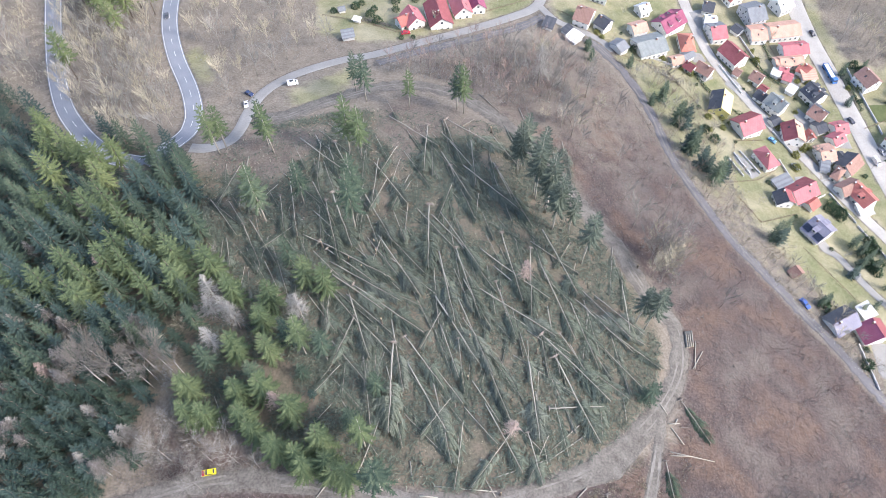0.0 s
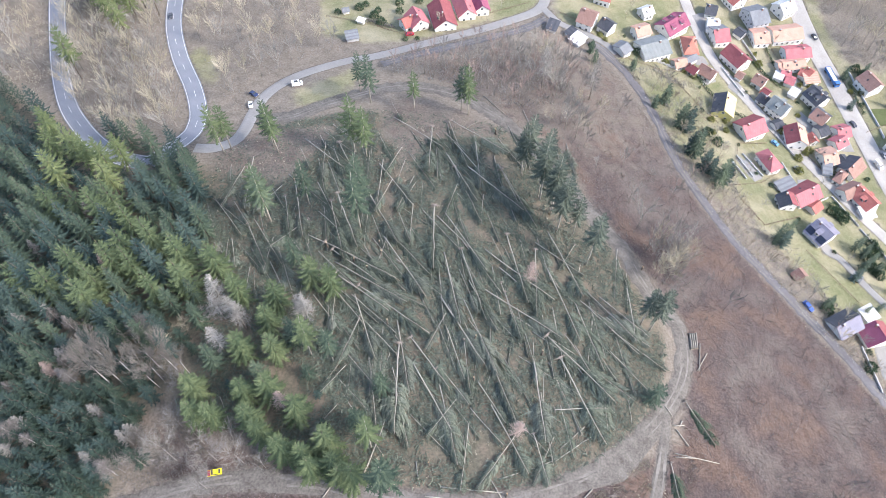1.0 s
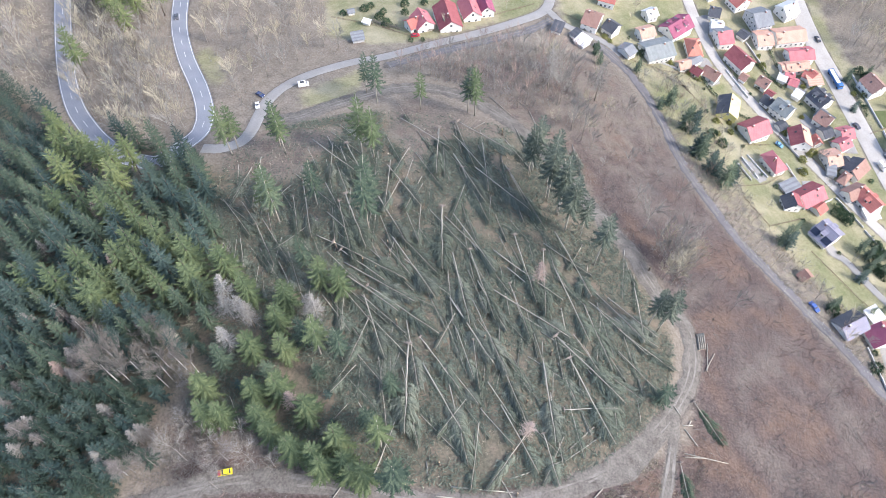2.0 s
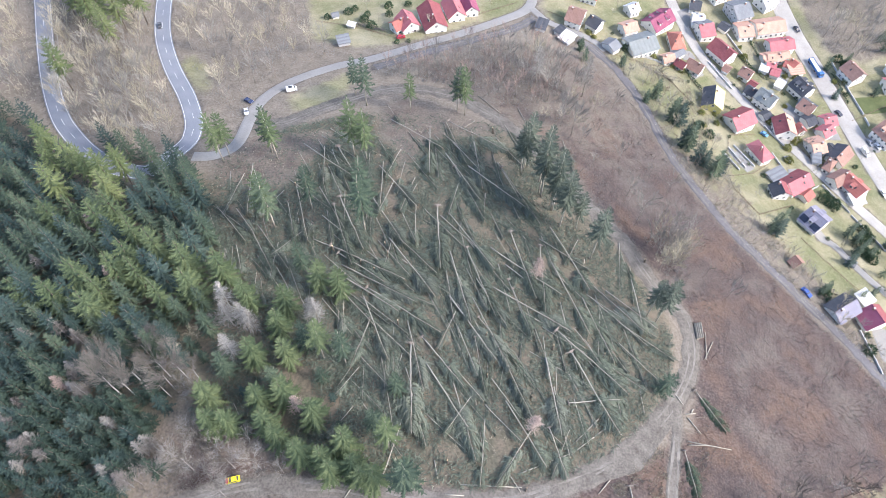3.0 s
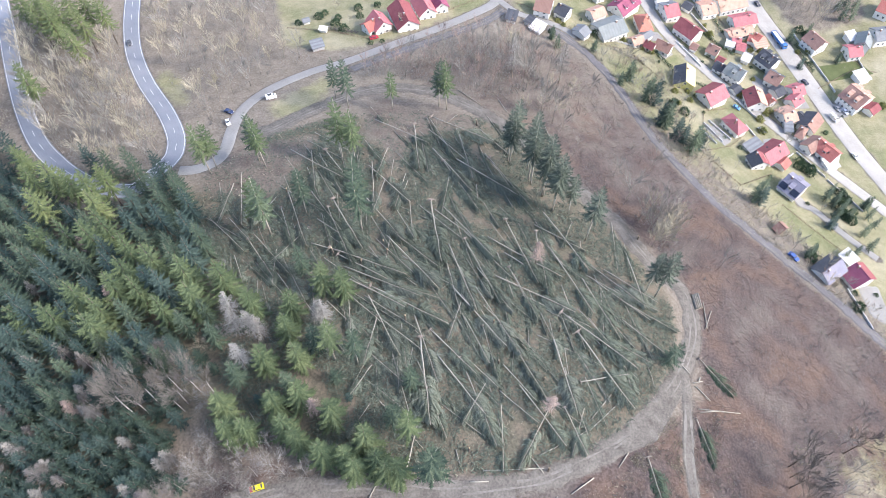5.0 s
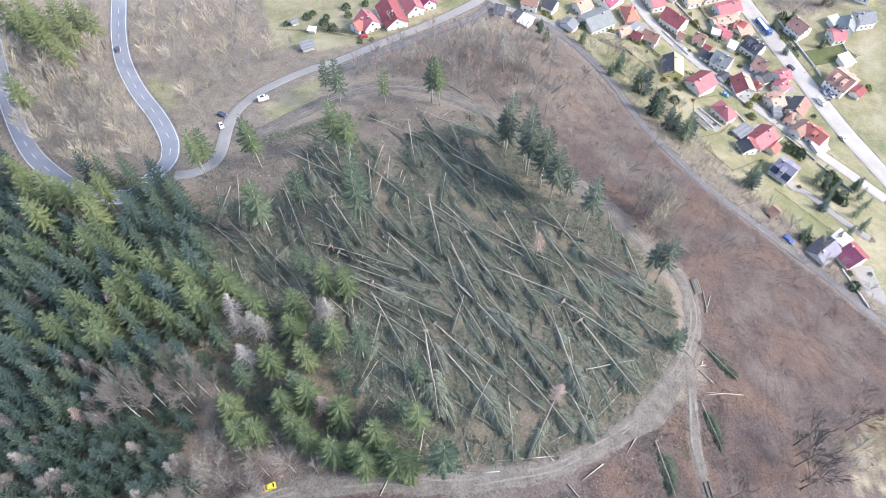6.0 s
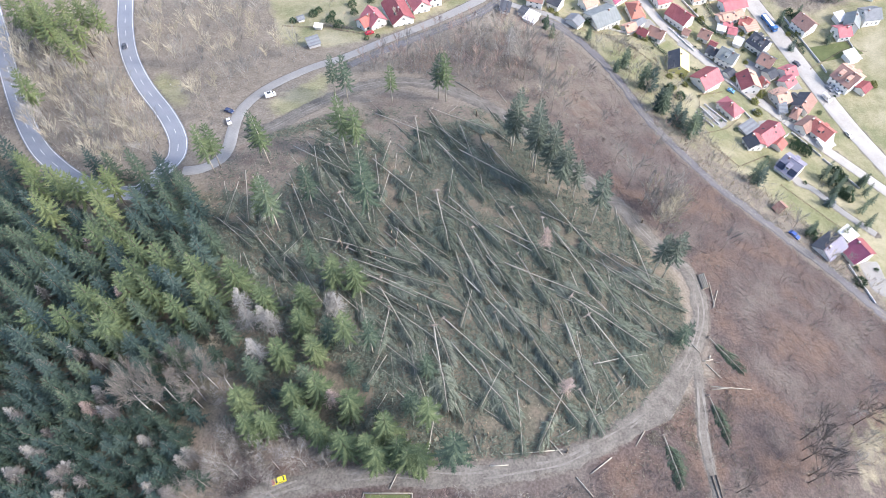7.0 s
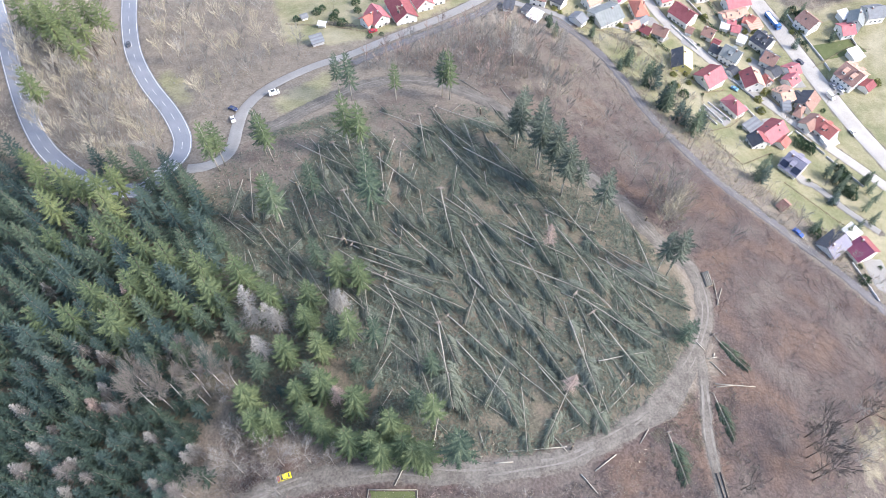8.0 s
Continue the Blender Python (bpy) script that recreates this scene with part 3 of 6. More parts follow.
def bare_tree(name, label, h, seed, twigs, group, spread=0.75, trunk=0.35, split=(8, 6, 10), bark=BARK_GREY, lean=0.0, limb=1.0):
    rng = random.Random(seed)
    tree = base(name, label, "tree", group=group)
    top = Vector((lean, 0, h * 0.75))
    fork = Vector((lean * 0.4, 0, h * trunk))
    part("trunk", Shape().tube([(0, 0, -0.6), tuple(fork * 0.5), tuple(fork), tuple(top)], [0.012 * h, 0.009 * h, 0.007 * h, 0.003 * h], 6), bark, tree, smooth=True)
    s = Shape()
    for i in range(split[2]):
        p = fork.lerp(top, i / (split[2] - 1))
        a = rng.uniform(0, math.tau)
        d = Vector((math.cos(a) * spread, math.sin(a) * spread, 0.75)).normalized()
        grow(s, rng, p, d, h * (0.42 - 0.17 * i / split[2]) * rng.uniform(0.8, 1.15), (0.0036 * h + 0.008) * limb, 2, spread, split)
    part("crown", s, twigs, tree)
    return tree


def larch(name, label, h, r, low, twigs, seed, group, rise=(0.0, 0.35), bark=BARK_GREY):
    """A leafless conifer: level twiggy branches round a straight stem."""
    rng = random.Random(seed)
    tree = base(name, label, "tree", group=group)
    part("trunk", Shape().tube([(0, 0, -0.6), (0.1, 0, h * 0.5), (0, 0, h)], [0.012 * h, 0.009 * h, 0.03], 6), bark, tree, smooth=True)
    s = Shape()
    for i in range(130):
        f = (i / 130) ** 0.9
        z = low + (h - low) * f
        a = rng.uniform(0, math.tau)
        L = r * (1 - f) ** 0.75 * rng.uniform(0.7, 1.1) + 0.3
        d = Vector((math.cos(a), math.sin(a), rng.uniform(*rise)))
        p, q = Vector((0, 0, z)), Vector((0, 0, z)) + d * L
        s.spike(p, q, 0.06)
        for k in range(9):
            t = 0.2 + 0.8 * k / 9
            e = p.lerp(q, t)
            w = Vector((rng.gauss(0, 1), rng.gauss(0, 1), rng.gauss(0, 0.4))).normalized() + d * 0.6
            s.spike(e, e + w * L * 0.34, 0.045)
    part("crown", s, twigs, tree)
    return tree


def stand(ob, x, y, scale=1.0, turn=None, sink=0.0, rng=random):
    turn = rng.uniform(0, 360) if turn is None else turn
    return copy_thing(ob, pose(x, y, float(hgt(x, y)) - sink, rng.uniform(-1.5, 1.5), rng.uniform(-1.5, 1.5), turn) @ Matrix.Scale(scale, 4))


def fallen(seed, h, r, bare, needles, roots, label):
    """An uprooted spruce lying along +x: pale stem, arching boughs with hanging twigs along its upper part, root plate at the butt."""
    rng = random.Random(seed)
    tree = base("fallen_spruce", label, "fallen tree", group="windthrown spruces")
    n = 7
    line = [(h * i / (n - 1), rng.uniform(-0.12, 0.12), 0.55 + 0.5 * i / (n - 1) + rng.uniform(-0.05, 0.05)) for i in range(n)]
    part("trunk", Shape().tube(line, [0.21 * (1 - 0.6 * i / (n - 1)) for i in range(n)], 6), BARK_PALE, tree, smooth=True)
    s = Shape()
    whorls = int((1 - bare) * h / 0.62)
    for i in range(whorls):
        f = (i + rng.uniform(-0.3, 0.3)) / whorls
        x = h * (bare + (1 - bare) * f)
        reach = (r * min(1.0, 0.55 + 2.2 * f) * (1 - max(0.0, f)) ** 0.55 + 0.45) if f < 1 else 0.4
        if i % 3 == 0:
            clump = [(rng.uniform(0.45, 1.25), rng.uniform(-0.35, 0.5), rng.uniform(0.1, 0.9)) for _ in range(2)]
        for el in (-0.1, 0.05, 0.22, 0.45, 0.8):
            for sg in (-1, 1):
                if rng.random() < 0.2:
                    continue
                span, sweep, arch = clump[sg > 0]
                e = el + rng.uniform(-0.14, 0.14)
                L = reach * span * rng.uniform(0.6, 1.25) * (1.0 - 0.28 * max(0.0, e))
                fwd, bow, sag = sweep + rng.uniform(-0.2, 0.3), arch + rng.uniform(-0.25, 0.3), 0.42 + 0.55 * max(0.0, e)
                ce, se, z0 = math.cos(e), math.sin(e), 0.7 + 0.5 * f

                def at(u, dx=0.0, dz=0.0):
                    return (x + L * (fwd * u + bow * u * u) + dx, sg * L * ce * (u - 0.22 * u * u), max(0.06, z0 + L * (se * u - sag * u * u)) + dz)

                w = 0.075 + 0.02 * L
                pts = []
                for u, q in ((0.05, 0.6), (0.4, 1.25), (0.75, 1.0), (1.0, 0.15)):
                    pts += [at(u, -w * q, 0.0), at(u, w * q, 0.05)]
                s.add(pts, [(2 * a, 2 * a + 2, 2 * a + 3, 2 * a + 1) for a in range(3)])
                for u in (0.35, 0.55, 0.75) if bare > 0.3 else (0.4, 0.68):
                    t = (0.22 * L + 0.2) * rng.uniform(0.7, 1.2)
                    for way in (-1, 1):
                        px, py, pz = at(min(1.0, u + 0.14))
                        s.add([at(u - 0.05), at(u + 0.07), (px + way * t, py, max(0.05, pz - 0.45 * t))], [(0, 1, 2)])
    part("crown", s, needles, tree)
    if roots:
        p = Shape()
        m = 11
        ring = [0.95 * rng.uniform(0.6, 1.2) for _ in range(m)]
        p.v = [(-0.35, 0, 0.75)] + [(-0.15, q * math.cos(k * math.tau / m), 0.75 + q * 0.8 * math.sin(k * math.tau / m)) for k, q in enumerate(ring)]
        p.v += [(0.35, 0, 0.7)] + [(0.12, 0.9 * q * math.cos(k * math.tau / m), 0.75 + 0.7 * q * math.sin(k * math.tau / m)) for k, q in enumerate(ring)]
        p.f = [(0, 1 + (k + 1) % m, 1 + k) for k in range(m)] + [(m + 1, m + 2 + k, m + 2 + (k + 1) % m) for k in range(m)]
        p.f += [(1 + k, 1 + (k + 1) % m, m + 2 + (k + 1) % m, m + 2 + k) for k in range(m)]
        for k in range(9):
            a = rng.uniform(0, math.tau)
            q = rng.uniform(1.2, 2.0)
            p.tube([(0, 0.5 * math.cos(a), 0.75 + 0.4 * math.sin(a)), (rng.uniform(-0.4, 0.1), q * math.cos(a), 0.75 + 0.75 * q * math.sin(a))], [0.09, 0.025], 4)
        part("root_plate", p, ROOT_EARTH, tree, "torn root plate with clinging earth")
    return tree


def lay(ob, x, y, dx, dy, scale=1.0, lift=0.0):
    """Lay a fallen tree from its butt along (dx, dy), along the fall of the land."""
    n = math.hypot(dx, dy)
    dx, dy = dx / n, dy / n
    z0, z1 = float(hgt(x, y)), float(hgt(x + 20 * dx, y + 20 * dy))
    return copy_thing(ob, pose(x, y, z0 + lift, 0, -math.degrees(math.atan2(z1 - z0, 20)), math.degrees(math.atan2(dy, dx))) @ Matrix.Diagonal((scale, scale * rng.uniform(0.7, 1.25) * rng.choice((-1, 1)), scale * rng.uniform(0.7, 1.0), 1)))


rng = random.Random(11)
SPRUCE_LABEL = "tall green Norway spruce in the dense forest stand"
forest_kinds = [spruce("spruce_tree", SPRUCE_LABEL, 24, 4.9, 4, m, 20 + i, "forest spruces") for i, m in
                enumerate((NEEDLES, NEEDLES, NEEDLES_BLUE, NEEDLES_BLUE, NEEDLES_YELLOW))]
edge_kinds = [spruce("spruce_tree", "tall spruce with a long bare trunk still standing among fallen trees", 28, 4.7, 12, m, 40 + i, "standing edge spruces", bark=BARK_PALE, whorls=9) for i, m in
              enumerate((NEEDLES, NEEDLES_YELLOW, NEEDLES))]
dark_kinds = [spruce("spruce_tree", "dark spruce with bare lower trunk bordering the fallen trees", 28, 4.4, 14, m, 46 + i, "dark border spruces", bark=BARK_PALE, whorls=10) for i, m in
              enumerate((NEEDLES_BORDER, NEEDLES_BORDER))]
green_kinds = [spruce("spruce_tree", "bright yellow-green spruce standing at the edge of the windthrow", 24, 6.2, 4, NEEDLES_YELLOW, 50 + i, "bright edge spruces", per=9) for i in range(3)]
crest_kinds = [spruce("spruce_tree", "sunlit yellow-green spruce on the forest border beside the road", 24, 5.0, 10, NEEDLES_SUNLIT, 60 + i, "sunlit border spruces") for i in range(2)]
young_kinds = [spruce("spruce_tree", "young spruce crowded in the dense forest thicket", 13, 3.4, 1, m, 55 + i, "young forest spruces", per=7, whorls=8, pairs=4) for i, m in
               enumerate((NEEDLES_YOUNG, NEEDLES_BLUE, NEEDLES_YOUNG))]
far_kinds = [spruce("spruce_tree", SPRUCE_LABEL, 22, 4.2, 4, NEEDLES, 58 + i, "forest spruces", per=7, whorls=9, pairs=3) for i in range(3)]
larch_kinds = [larch("larch_tree", "leafless pale grey larch standing between spruces", 20, 3.5, 6, m, 60 + i, "bare larches") for i, m in enumerate((TWIGS_GREY, TWIGS_GREY, TWIGS_PINK))]
thicket_larch = larch("larch_tree", "leafless grey-brown larch in the spruce thicket", 20, 4.2, 8, TWIGS_BROWN, 64, "thicket larches", (0.1, 0.6), BARK_BIRCH)
birch_kinds = [bare_tree("birch_tree", "leafless birch with long pale stem and fine grey-brown twigs", 18, 70 + i, TWIGS_BROWN, "bare birches", 0.36, 0.52, (10, 9, 13), bark=BARK_BIRCH, lean=0.5, limb=0.42) for i in range(3)]
wood_kinds = [bare_tree("bare_tree", "leafless deciduous tree with fine tan twigs on the hillside", 15, 80 + i, m, "bare hillside trees", 0.40, 0.33, (6, 6, 9)) for i, m in
              enumerate((TWIGS_TAN, TWIGS_GREY, TWIGS_TAN, TWIGS_GREY))]
slim_kinds = [bare_tree("bare_sapling", "slender leafless brown tree on the reddish slope", 12, 96 + i, m, "slope saplings", 0.32, 0.4, (5, 5, 9), limb=0.8) for i, m in enumerate((TWIGS_GREY, TWIGS_PINK))]
brown_kinds = [bare_tree("bare_tree", "leafless brown tree with spreading twigs beside the forest road", 10, 98 + i, m, "roadside bare trees", 0.7, 0.3, (6, 6, 9)) for i, m in enumerate((TWIGS_BROWN, TWIGS_GREY))]
bushy_kinds = [bare_tree("bushy_tree", "broad leafless tree with dense pale twigs beside the forest road", 9, 104 + i, m, "roadside bare trees", 0.75, 0.22, (9, 8, 14), limb=0.55) for i, m in enumerate((TWIGS_GREY, TWIGS_GREY, TWIGS_TAN))]
spread_kinds = [bare_tree("bare_tree", "tall leafless tree with wide grey twigs beside the track", 13, 114 + i, m, "trackside bare trees", 0.72, 0.34, (9, 8, 13), limb=0.45) for i, m in enumerate((TWIGS_GREY, TWIGS_BROWN))]
pale_kinds = [bare_tree("bare_tree", "wide leafless tree with pale straw-coloured twigs on the slope", 11, 117, TWIGS_TAN, "pale slope trees", 0.6, 0.3, (8, 7, 11), limb=0.7)]
valley_kinds = [bare_tree("bare_tree", "tall dark leafless tree at the foot of the slope", 18, 108 + i, TWIGS_DARK, "valley bare trees", 0.5, 0.3, (6, 6, 8), bark=BARK) for i in range(2)]
shrub_kinds = [bare_tree("bare_shrub", "leafless reddish-brown shrub on the cleared slope", 5, 90 + i, m, "slope shrubs", 1.0, 0.08, (4, 3, 7)) for i, m in enumerate((TWIGS_RED, TWIGS_GREY))]
KINDS = [thicket_larch] + valley_kinds + pale_kinds + spread_kinds + crest_kinds + bushy_kinds + dark_kinds + young_kinds + far_kinds + forest_kinds + edge_kinds + green_kinds + larch_kinds + birch_kinds + wood_kinds + shrub_kinds + slim_kinds + brown_kinds

taken = []


def free(x, y, gap):
    if any((x - a) ** 2 + (y - b) ** 2 < gap * gap for a, b in taken):
        return False
    taken.append((x, y))
    return True


def plant(kinds, spots, lo=0.9, hi=1.1):
    for x, y in spots:
        taken.append((x, y))
        stand(rng.choice(kinds), x, y, rng.uniform(lo, hi), rng=rng)


def plant_tall(kinds, spots, reference):
    """Trees of known height: x, y, height."""
    for x, y, h in spots:
        taken.append((x, y))
        stand(rng.choice(kinds), x, y, min(max(h, 0.5 * reference), 1.25 * reference) / reference, rng=rng)


# standing trees among and beside the fallen ones
TALL_EDGE = [(-84.5, 164.3, 29.6), (-82.4, 166.8, 27.1), (-66.7, 168.6, 27.5), (-64, 164.7, 28.8), (-60.7, 128.5, 34.2), (-63.2, 131.2, 30.1),
    (-48.6, 136.7, 26.2), (-29.6, 132.7, 34), (-29.7, 125.2, 40.7), (-35.1, 164.8, 32.7), (-30.4, 162, 30.1), (-36.6, 205.4, 23.6), (-31.6, 197.8, 29.2),
    (-13.6, 194, 22.3), (5.6, 193.7, 28.3), (8.5, 191.3, 28.9), (-34.3, 75.5, 25.6), (-41, 77.5, 27.7), (-16.6, 38, 45.5), (-21.7, 49.7, 27.3)]
TALL_DARK = [(27.7, 157.5, 28.6), (29.4, 159.9, 32.8), (34.1, 152.3, 34.1), (33.6, 144.1, 35.4), (37, 137.7, 37), (38.6, 130.2, 33.4), (44.1, 128.6, 24),
    (47.3, 116, 33.5), (65.8, 91.8, 30.4), (63.4, 94.2, 26.5), (33, 145.7, 30.7), (36.4, 137.7, 29.7), (38.5, 129.6, 29.9), (27.8, 155.8, 26.7)]
TALL_LARCH = [(41.6, 215.9, 30.5), (62.9, 213.4, 28.9)]
plant_tall(edge_kinds, TALL_EDGE, 28)
plant_tall(dark_kinds, TALL_DARK, 28)
plant_tall(larch_kinds[:1], TALL_LARCH, 24)
plant_tall(young_kinds[2:], [(62.3, 67.4, 18.2)], 13)
# the forest and its sunny border
SUNNY = [(-147.9, 169.8), (-141.4, 157.5), (-132.7, 155.4), (-126.4, 151.7), (-119.5, 148.9), (-115.4, 152.6), (-135, 144), (-115.5, 140.6), (-111.4, 130.9),
    (-124.5, 130.5), (-115.3, 127.1), (-104, 121.1), (-133.2, 130.2), (-94.9, 114.4), (-103, 112), (-84.4, 107.8), (-72.8, 105.2), (-105.8, 106.4),
    (-98.2, 103.6), (-116.1, 103.6), (-109, 99.2), (-90.3, 96), (-81.5, 99), (-132.5, 99.6), (-121.5, 97.1), (-109, 92.5)]
FIRS = [(-108.6, 161.3), (-98.5, 148), (-90, 145.8), (-86.7, 139.1), (-95.3, 133.9), (-86, 128.8), (-138.5, 132.1), (-126.6, 124.7), (-137.9, 125.2),
    (-88.5, 114.8), (-83.5, 115.8), (-107.9, 113.7), (-116.9, 118), (-120.5, 119.5), (-125.9, 115.8), (-133.4, 119.6), (-138.5, 119.8), (-126.9, 111.8),
    (-121.3, 108.5), (-113.1, 108.6), (-133.2, 105.1), (-119.2, 100), (-113.5, 93.1), (-101.8, 86.8), (-94.8, 87.2), (-133.7, 94.7), (-131.1, 121.3),
    (-138.3, 110.2), (-128.9, 99.3), (-144.6, 136), (-146.9, 146.4), (-81.3, 122.1), (-90.3, 103.5), (-95.6, 107.7)]
INNER = [(-95.7, 86.1), (-114.3, 88.2), (-121.6, 88.9), (-130.3, 88.1), (-136, 92.9), (-108.7, 88.9), (-97.9, 83), (-89.9, 81.3), (-100, 79.9), (-82.8, 78),
    (-106.2, 79.5), (-127.2, 83.8), (-112.3, 78.1), (-106.6, 75.3), (-132, 79.7), (-124, 78), (-119.5, 73.7), (-114.8, 72.8), (-102.8, 84.9),
    (-127, 92.8), (-119, 93), (-86.8, 84.2), (-93.2, 83.8), (-136.3, 85.8), (-117.5, 81.8)]
YOUNG = [(-137.4, 83.1), (-126.1, 78.1), (-128.9, 75.2), (-119.7, 77.6), (-120.6, 71.8), (-116.4, 76.9), (-112.5, 77.8), (-104.3, 64.5), (-107.4, 64.3),
    (-118.3, 66.5), (-122, 64.8), (-130.5, 65.7), (-108.4, 58.2), (-105.5, 59.9), (-117.5, 59.2), (-126.3, 57.1), (-101.2, 52.2), (-91.6, 54.2),
    (-93.7, 48.6), (-84.8, 46.2), (-107.5, 48.2), (-130.4, 54.1), (-131.3, 49.9), (-102.8, 43.8), (-111.8, 46.1), (-123.5, 47), (-97.1, 46.3),
    (-85.8, 64.1), (-89, 67.9), (-94.4, 51.7), (-90.2, 57), (-100.4, 63.7), (-112.2, 50.6), (-118.2, 51.8), (-134.4, 70.5), (-131.7, 73.3), (-111.1, 54.9),
    (-135.5, 62.8)]
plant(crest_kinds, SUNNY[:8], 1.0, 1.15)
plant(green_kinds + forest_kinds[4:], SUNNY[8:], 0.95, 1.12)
plant(forest_kinds[:4], FIRS, 0.9, 1.08)
plant(forest_kinds[:4], INNER, 0.72, 0.86)
plant(young_kinds, YOUNG, 0.95, 1.25)
# mixed stand between the forest and the fallen trees
MIXED_SUNNY = [(-64.2, 96.1), (-52.7, 93.7), (-53.9, 86.2), (-50.5, 76.5), (-60.7, 76.7), (-50.6, 63.8), (-57.4, 63.4), (-42.1, 58.2), (-36.5, 99.7), (-70.3, 56.5),
    (-54.9, 55.8), (-51.5, 52.2), (-32.8, 49.5)]
MIXED_GREEN = [(-45.6, 81.4), (-68.7, 73.5), (-53.5, 68.8), (-71.9, 65), (-19.1, 66), (-25.3, 55.6), (-65.4, 56.6), (-44.8, 46.8), (-39.2, 45.7), (-28.2, 40.9),
    (-30.7, 43.5), (-25.4, 40.4), (-36.7, 42.4), (-78.4, 95.7), (-75.8, 87.5), (-49.5, 110.6), (-43.2, 102.7)]
LARCHES = [(-71, 96.1), (-69.4, 89.9), (-62.1, 86.5), (-44.2, 89.6), (-67.1, 78.4), (-64.5, 88), (-42.6, 88.4)]
DEAD = [(-47.1, 60.8), (-121.7, 129.6), (-108.1, 106.4), (-114.8, 70.5), (26.4, 105.1), (19, 53.5)]
GREY_LARCHES = [(-135.4, 114.7), (-107.9, 113.4), (-121.2, 89.6), (-114.3, 86.2), (-99.3, 58.7), (-86.3, 52.4), (-88.5, 50.6), (-110.8, 69.1), (-137.5, 74.5),
    (-134.4, 56.4), (-119.4, 55.7), (-129.9, 60.9), (-96.3, 44.7), (-112.1, 74.4), (-129.9, 86.9)]
THICKET_LARCHES = [(-135.4, 72.7, 12), (-132.9, 55, 14.6), (-127.7, 60.2, 11), (-120.2, 54.5, 12.6), (-115.5, 50.7, 12.1), (-120.9, 48, 12.6), (-111.9, 73.1, 11.5), (-107.9, 68, 14.3),
    (-97.1, 45.2, 11.1), (-91.1, 42.2, 13.5), (-86.1, 52, 11.4), (-137.1, 86.5, 13.2), (-119.8, 88.6, 12.4), (-113.2, 84.9, 13.3), (-126.8, 66.5, 10.1), (-121.2, 52.9, 14.8),
    (-91.9, 42.8, 13.8)]
BUSHY = [(-74.3, 89.6), (-80.3, 86.8), (-85.1, 80.3), (-82.5, 70.9), (-78.5, 68.3)]
ROADSIDE = [(-75.4, 46.1, 16.5), (-64.0, 46.0, 14.5), (-65.6, 38.5, 11.5), (-88.9, 42.8, 11.5), (-75.5, 55.6, 10.5), (-56.6, 45.4, 13.5), (-83.5, 44.5, 11.5), (-69.5, 57.0, 9.0)]
plant(green_kinds, MIXED_SUNNY, 0.78, 0.9)
plant(forest_kinds[:2] + green_kinds[:1], MIXED_GREEN[:7] + MIXED_GREEN[13:], 0.74, 0.86)
plant(green_kinds, MIXED_GREEN[7:13], 0.78, 0.9)
plant(larch_kinds[:2], LARCHES, 0.92, 1.02)
plant(larch_kinds[2:], DEAD, 0.7, 0.8)
plant(larch_kinds[:2], GREY_LARCHES, 0.6, 0.75)
GROVE_BIRCHES = [(-98.8, 68.1, 24), (-102.1, 76.0, 17.1), (-91.6, 70.0, 24), (-86.4, 74.1, 16.8), (-94.8, 82.3, 11), (-85.0, 67.6, 13.9), (-84.3, 69.9, 17.5), (-80.7, 73.1, 19.8),
    (-94.9, 68.0, 17.5), (-90.5, 81.4, 14.3), (-84.1, 77.8, 13.2), (-105.2, 72.5, 12.6), (-76.0, 71.1, 16.1)]
plant_tall(birch_kinds, GROVE_BIRCHES, 18)
plant_tall([thicket_larch, thicket_larch, larch_kinds[0]], THICKET_LARCHES, 20)
plant(bushy_kinds, BUSHY, 0.75, 1.15)
plant_tall(spread_kinds, ROADSIDE, 13)
# bright spruces between the two roads, sunlight put into their needle colour
ROAD_SPRUCES = [(-169.8, 267.2), (-162.1, 268.7), (-150.6, 267.9), (-143.7, 267.4), (-136.1, 262.4), (-153.6, 251.3), (-144.3, 241.9), (-151.3, 257.3), (-163, 260.5),
    (-155.8, 212.7), (-142.9, 254.4), (-158.8, 262.1)]
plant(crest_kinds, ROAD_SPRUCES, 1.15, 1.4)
plant(forest_kinds[:1], [(237.1, 274.4), (242.4, 276.6), (245.8, 273.3), (237, 268.2), (241.9, 266.8)], 0.5, 0.6)

# the rest of the forest: tall trees behind, a crowded young thicket towards the forest road
n_spruce, n_young = 0, 0
far_stand = Shape()


def joined(kind, x, y, size):
    m = pose(x, y, float(hgt(x, y)), 0, 0, rng.uniform(0, 360)) @ Matrix.Scale(size, 4)
    me = [c for c in kind.children if c.name.startswith("crown")][0].data
    far_stand.add([tuple(m @ v.co) for v in me.vertices], [tuple(p.vertices) for p in me.polygons])


for _ in range(9000):
    x, y = rng.uniform(-215, -60), rng.uniform(12, 260)
    if not inside(FOREST, x, y) or road_gap(x, y) < 3.0 or (inside(GROVE, x, y) and rng.random() < 0.75):
        continue
    thicket = y < 78 - 0.12 * (x + 130)
    if thicket and free(x, y, 2.7):
        if n_young < 170 and x > -140:
            n_young += 1
            stand(rng.choice(young_kinds), x, y, rng.uniform(0.7, 1.15), rng=rng)
        else:
            joined(young_kinds[0], x, y, rng.uniform(0.8, 1.2))
    elif not thicket and free(x, y, 6.2):
        if x > -165 and n_spruce < 120:
            n_spruce += 1
            stand(rng.choice(forest_kinds[:4]), x, y, rng.uniform(0.72, 1.0), rng=rng)
        else:
            joined(rng.choice(far_kinds), x, y, rng.uniform(0.8, 1.1))
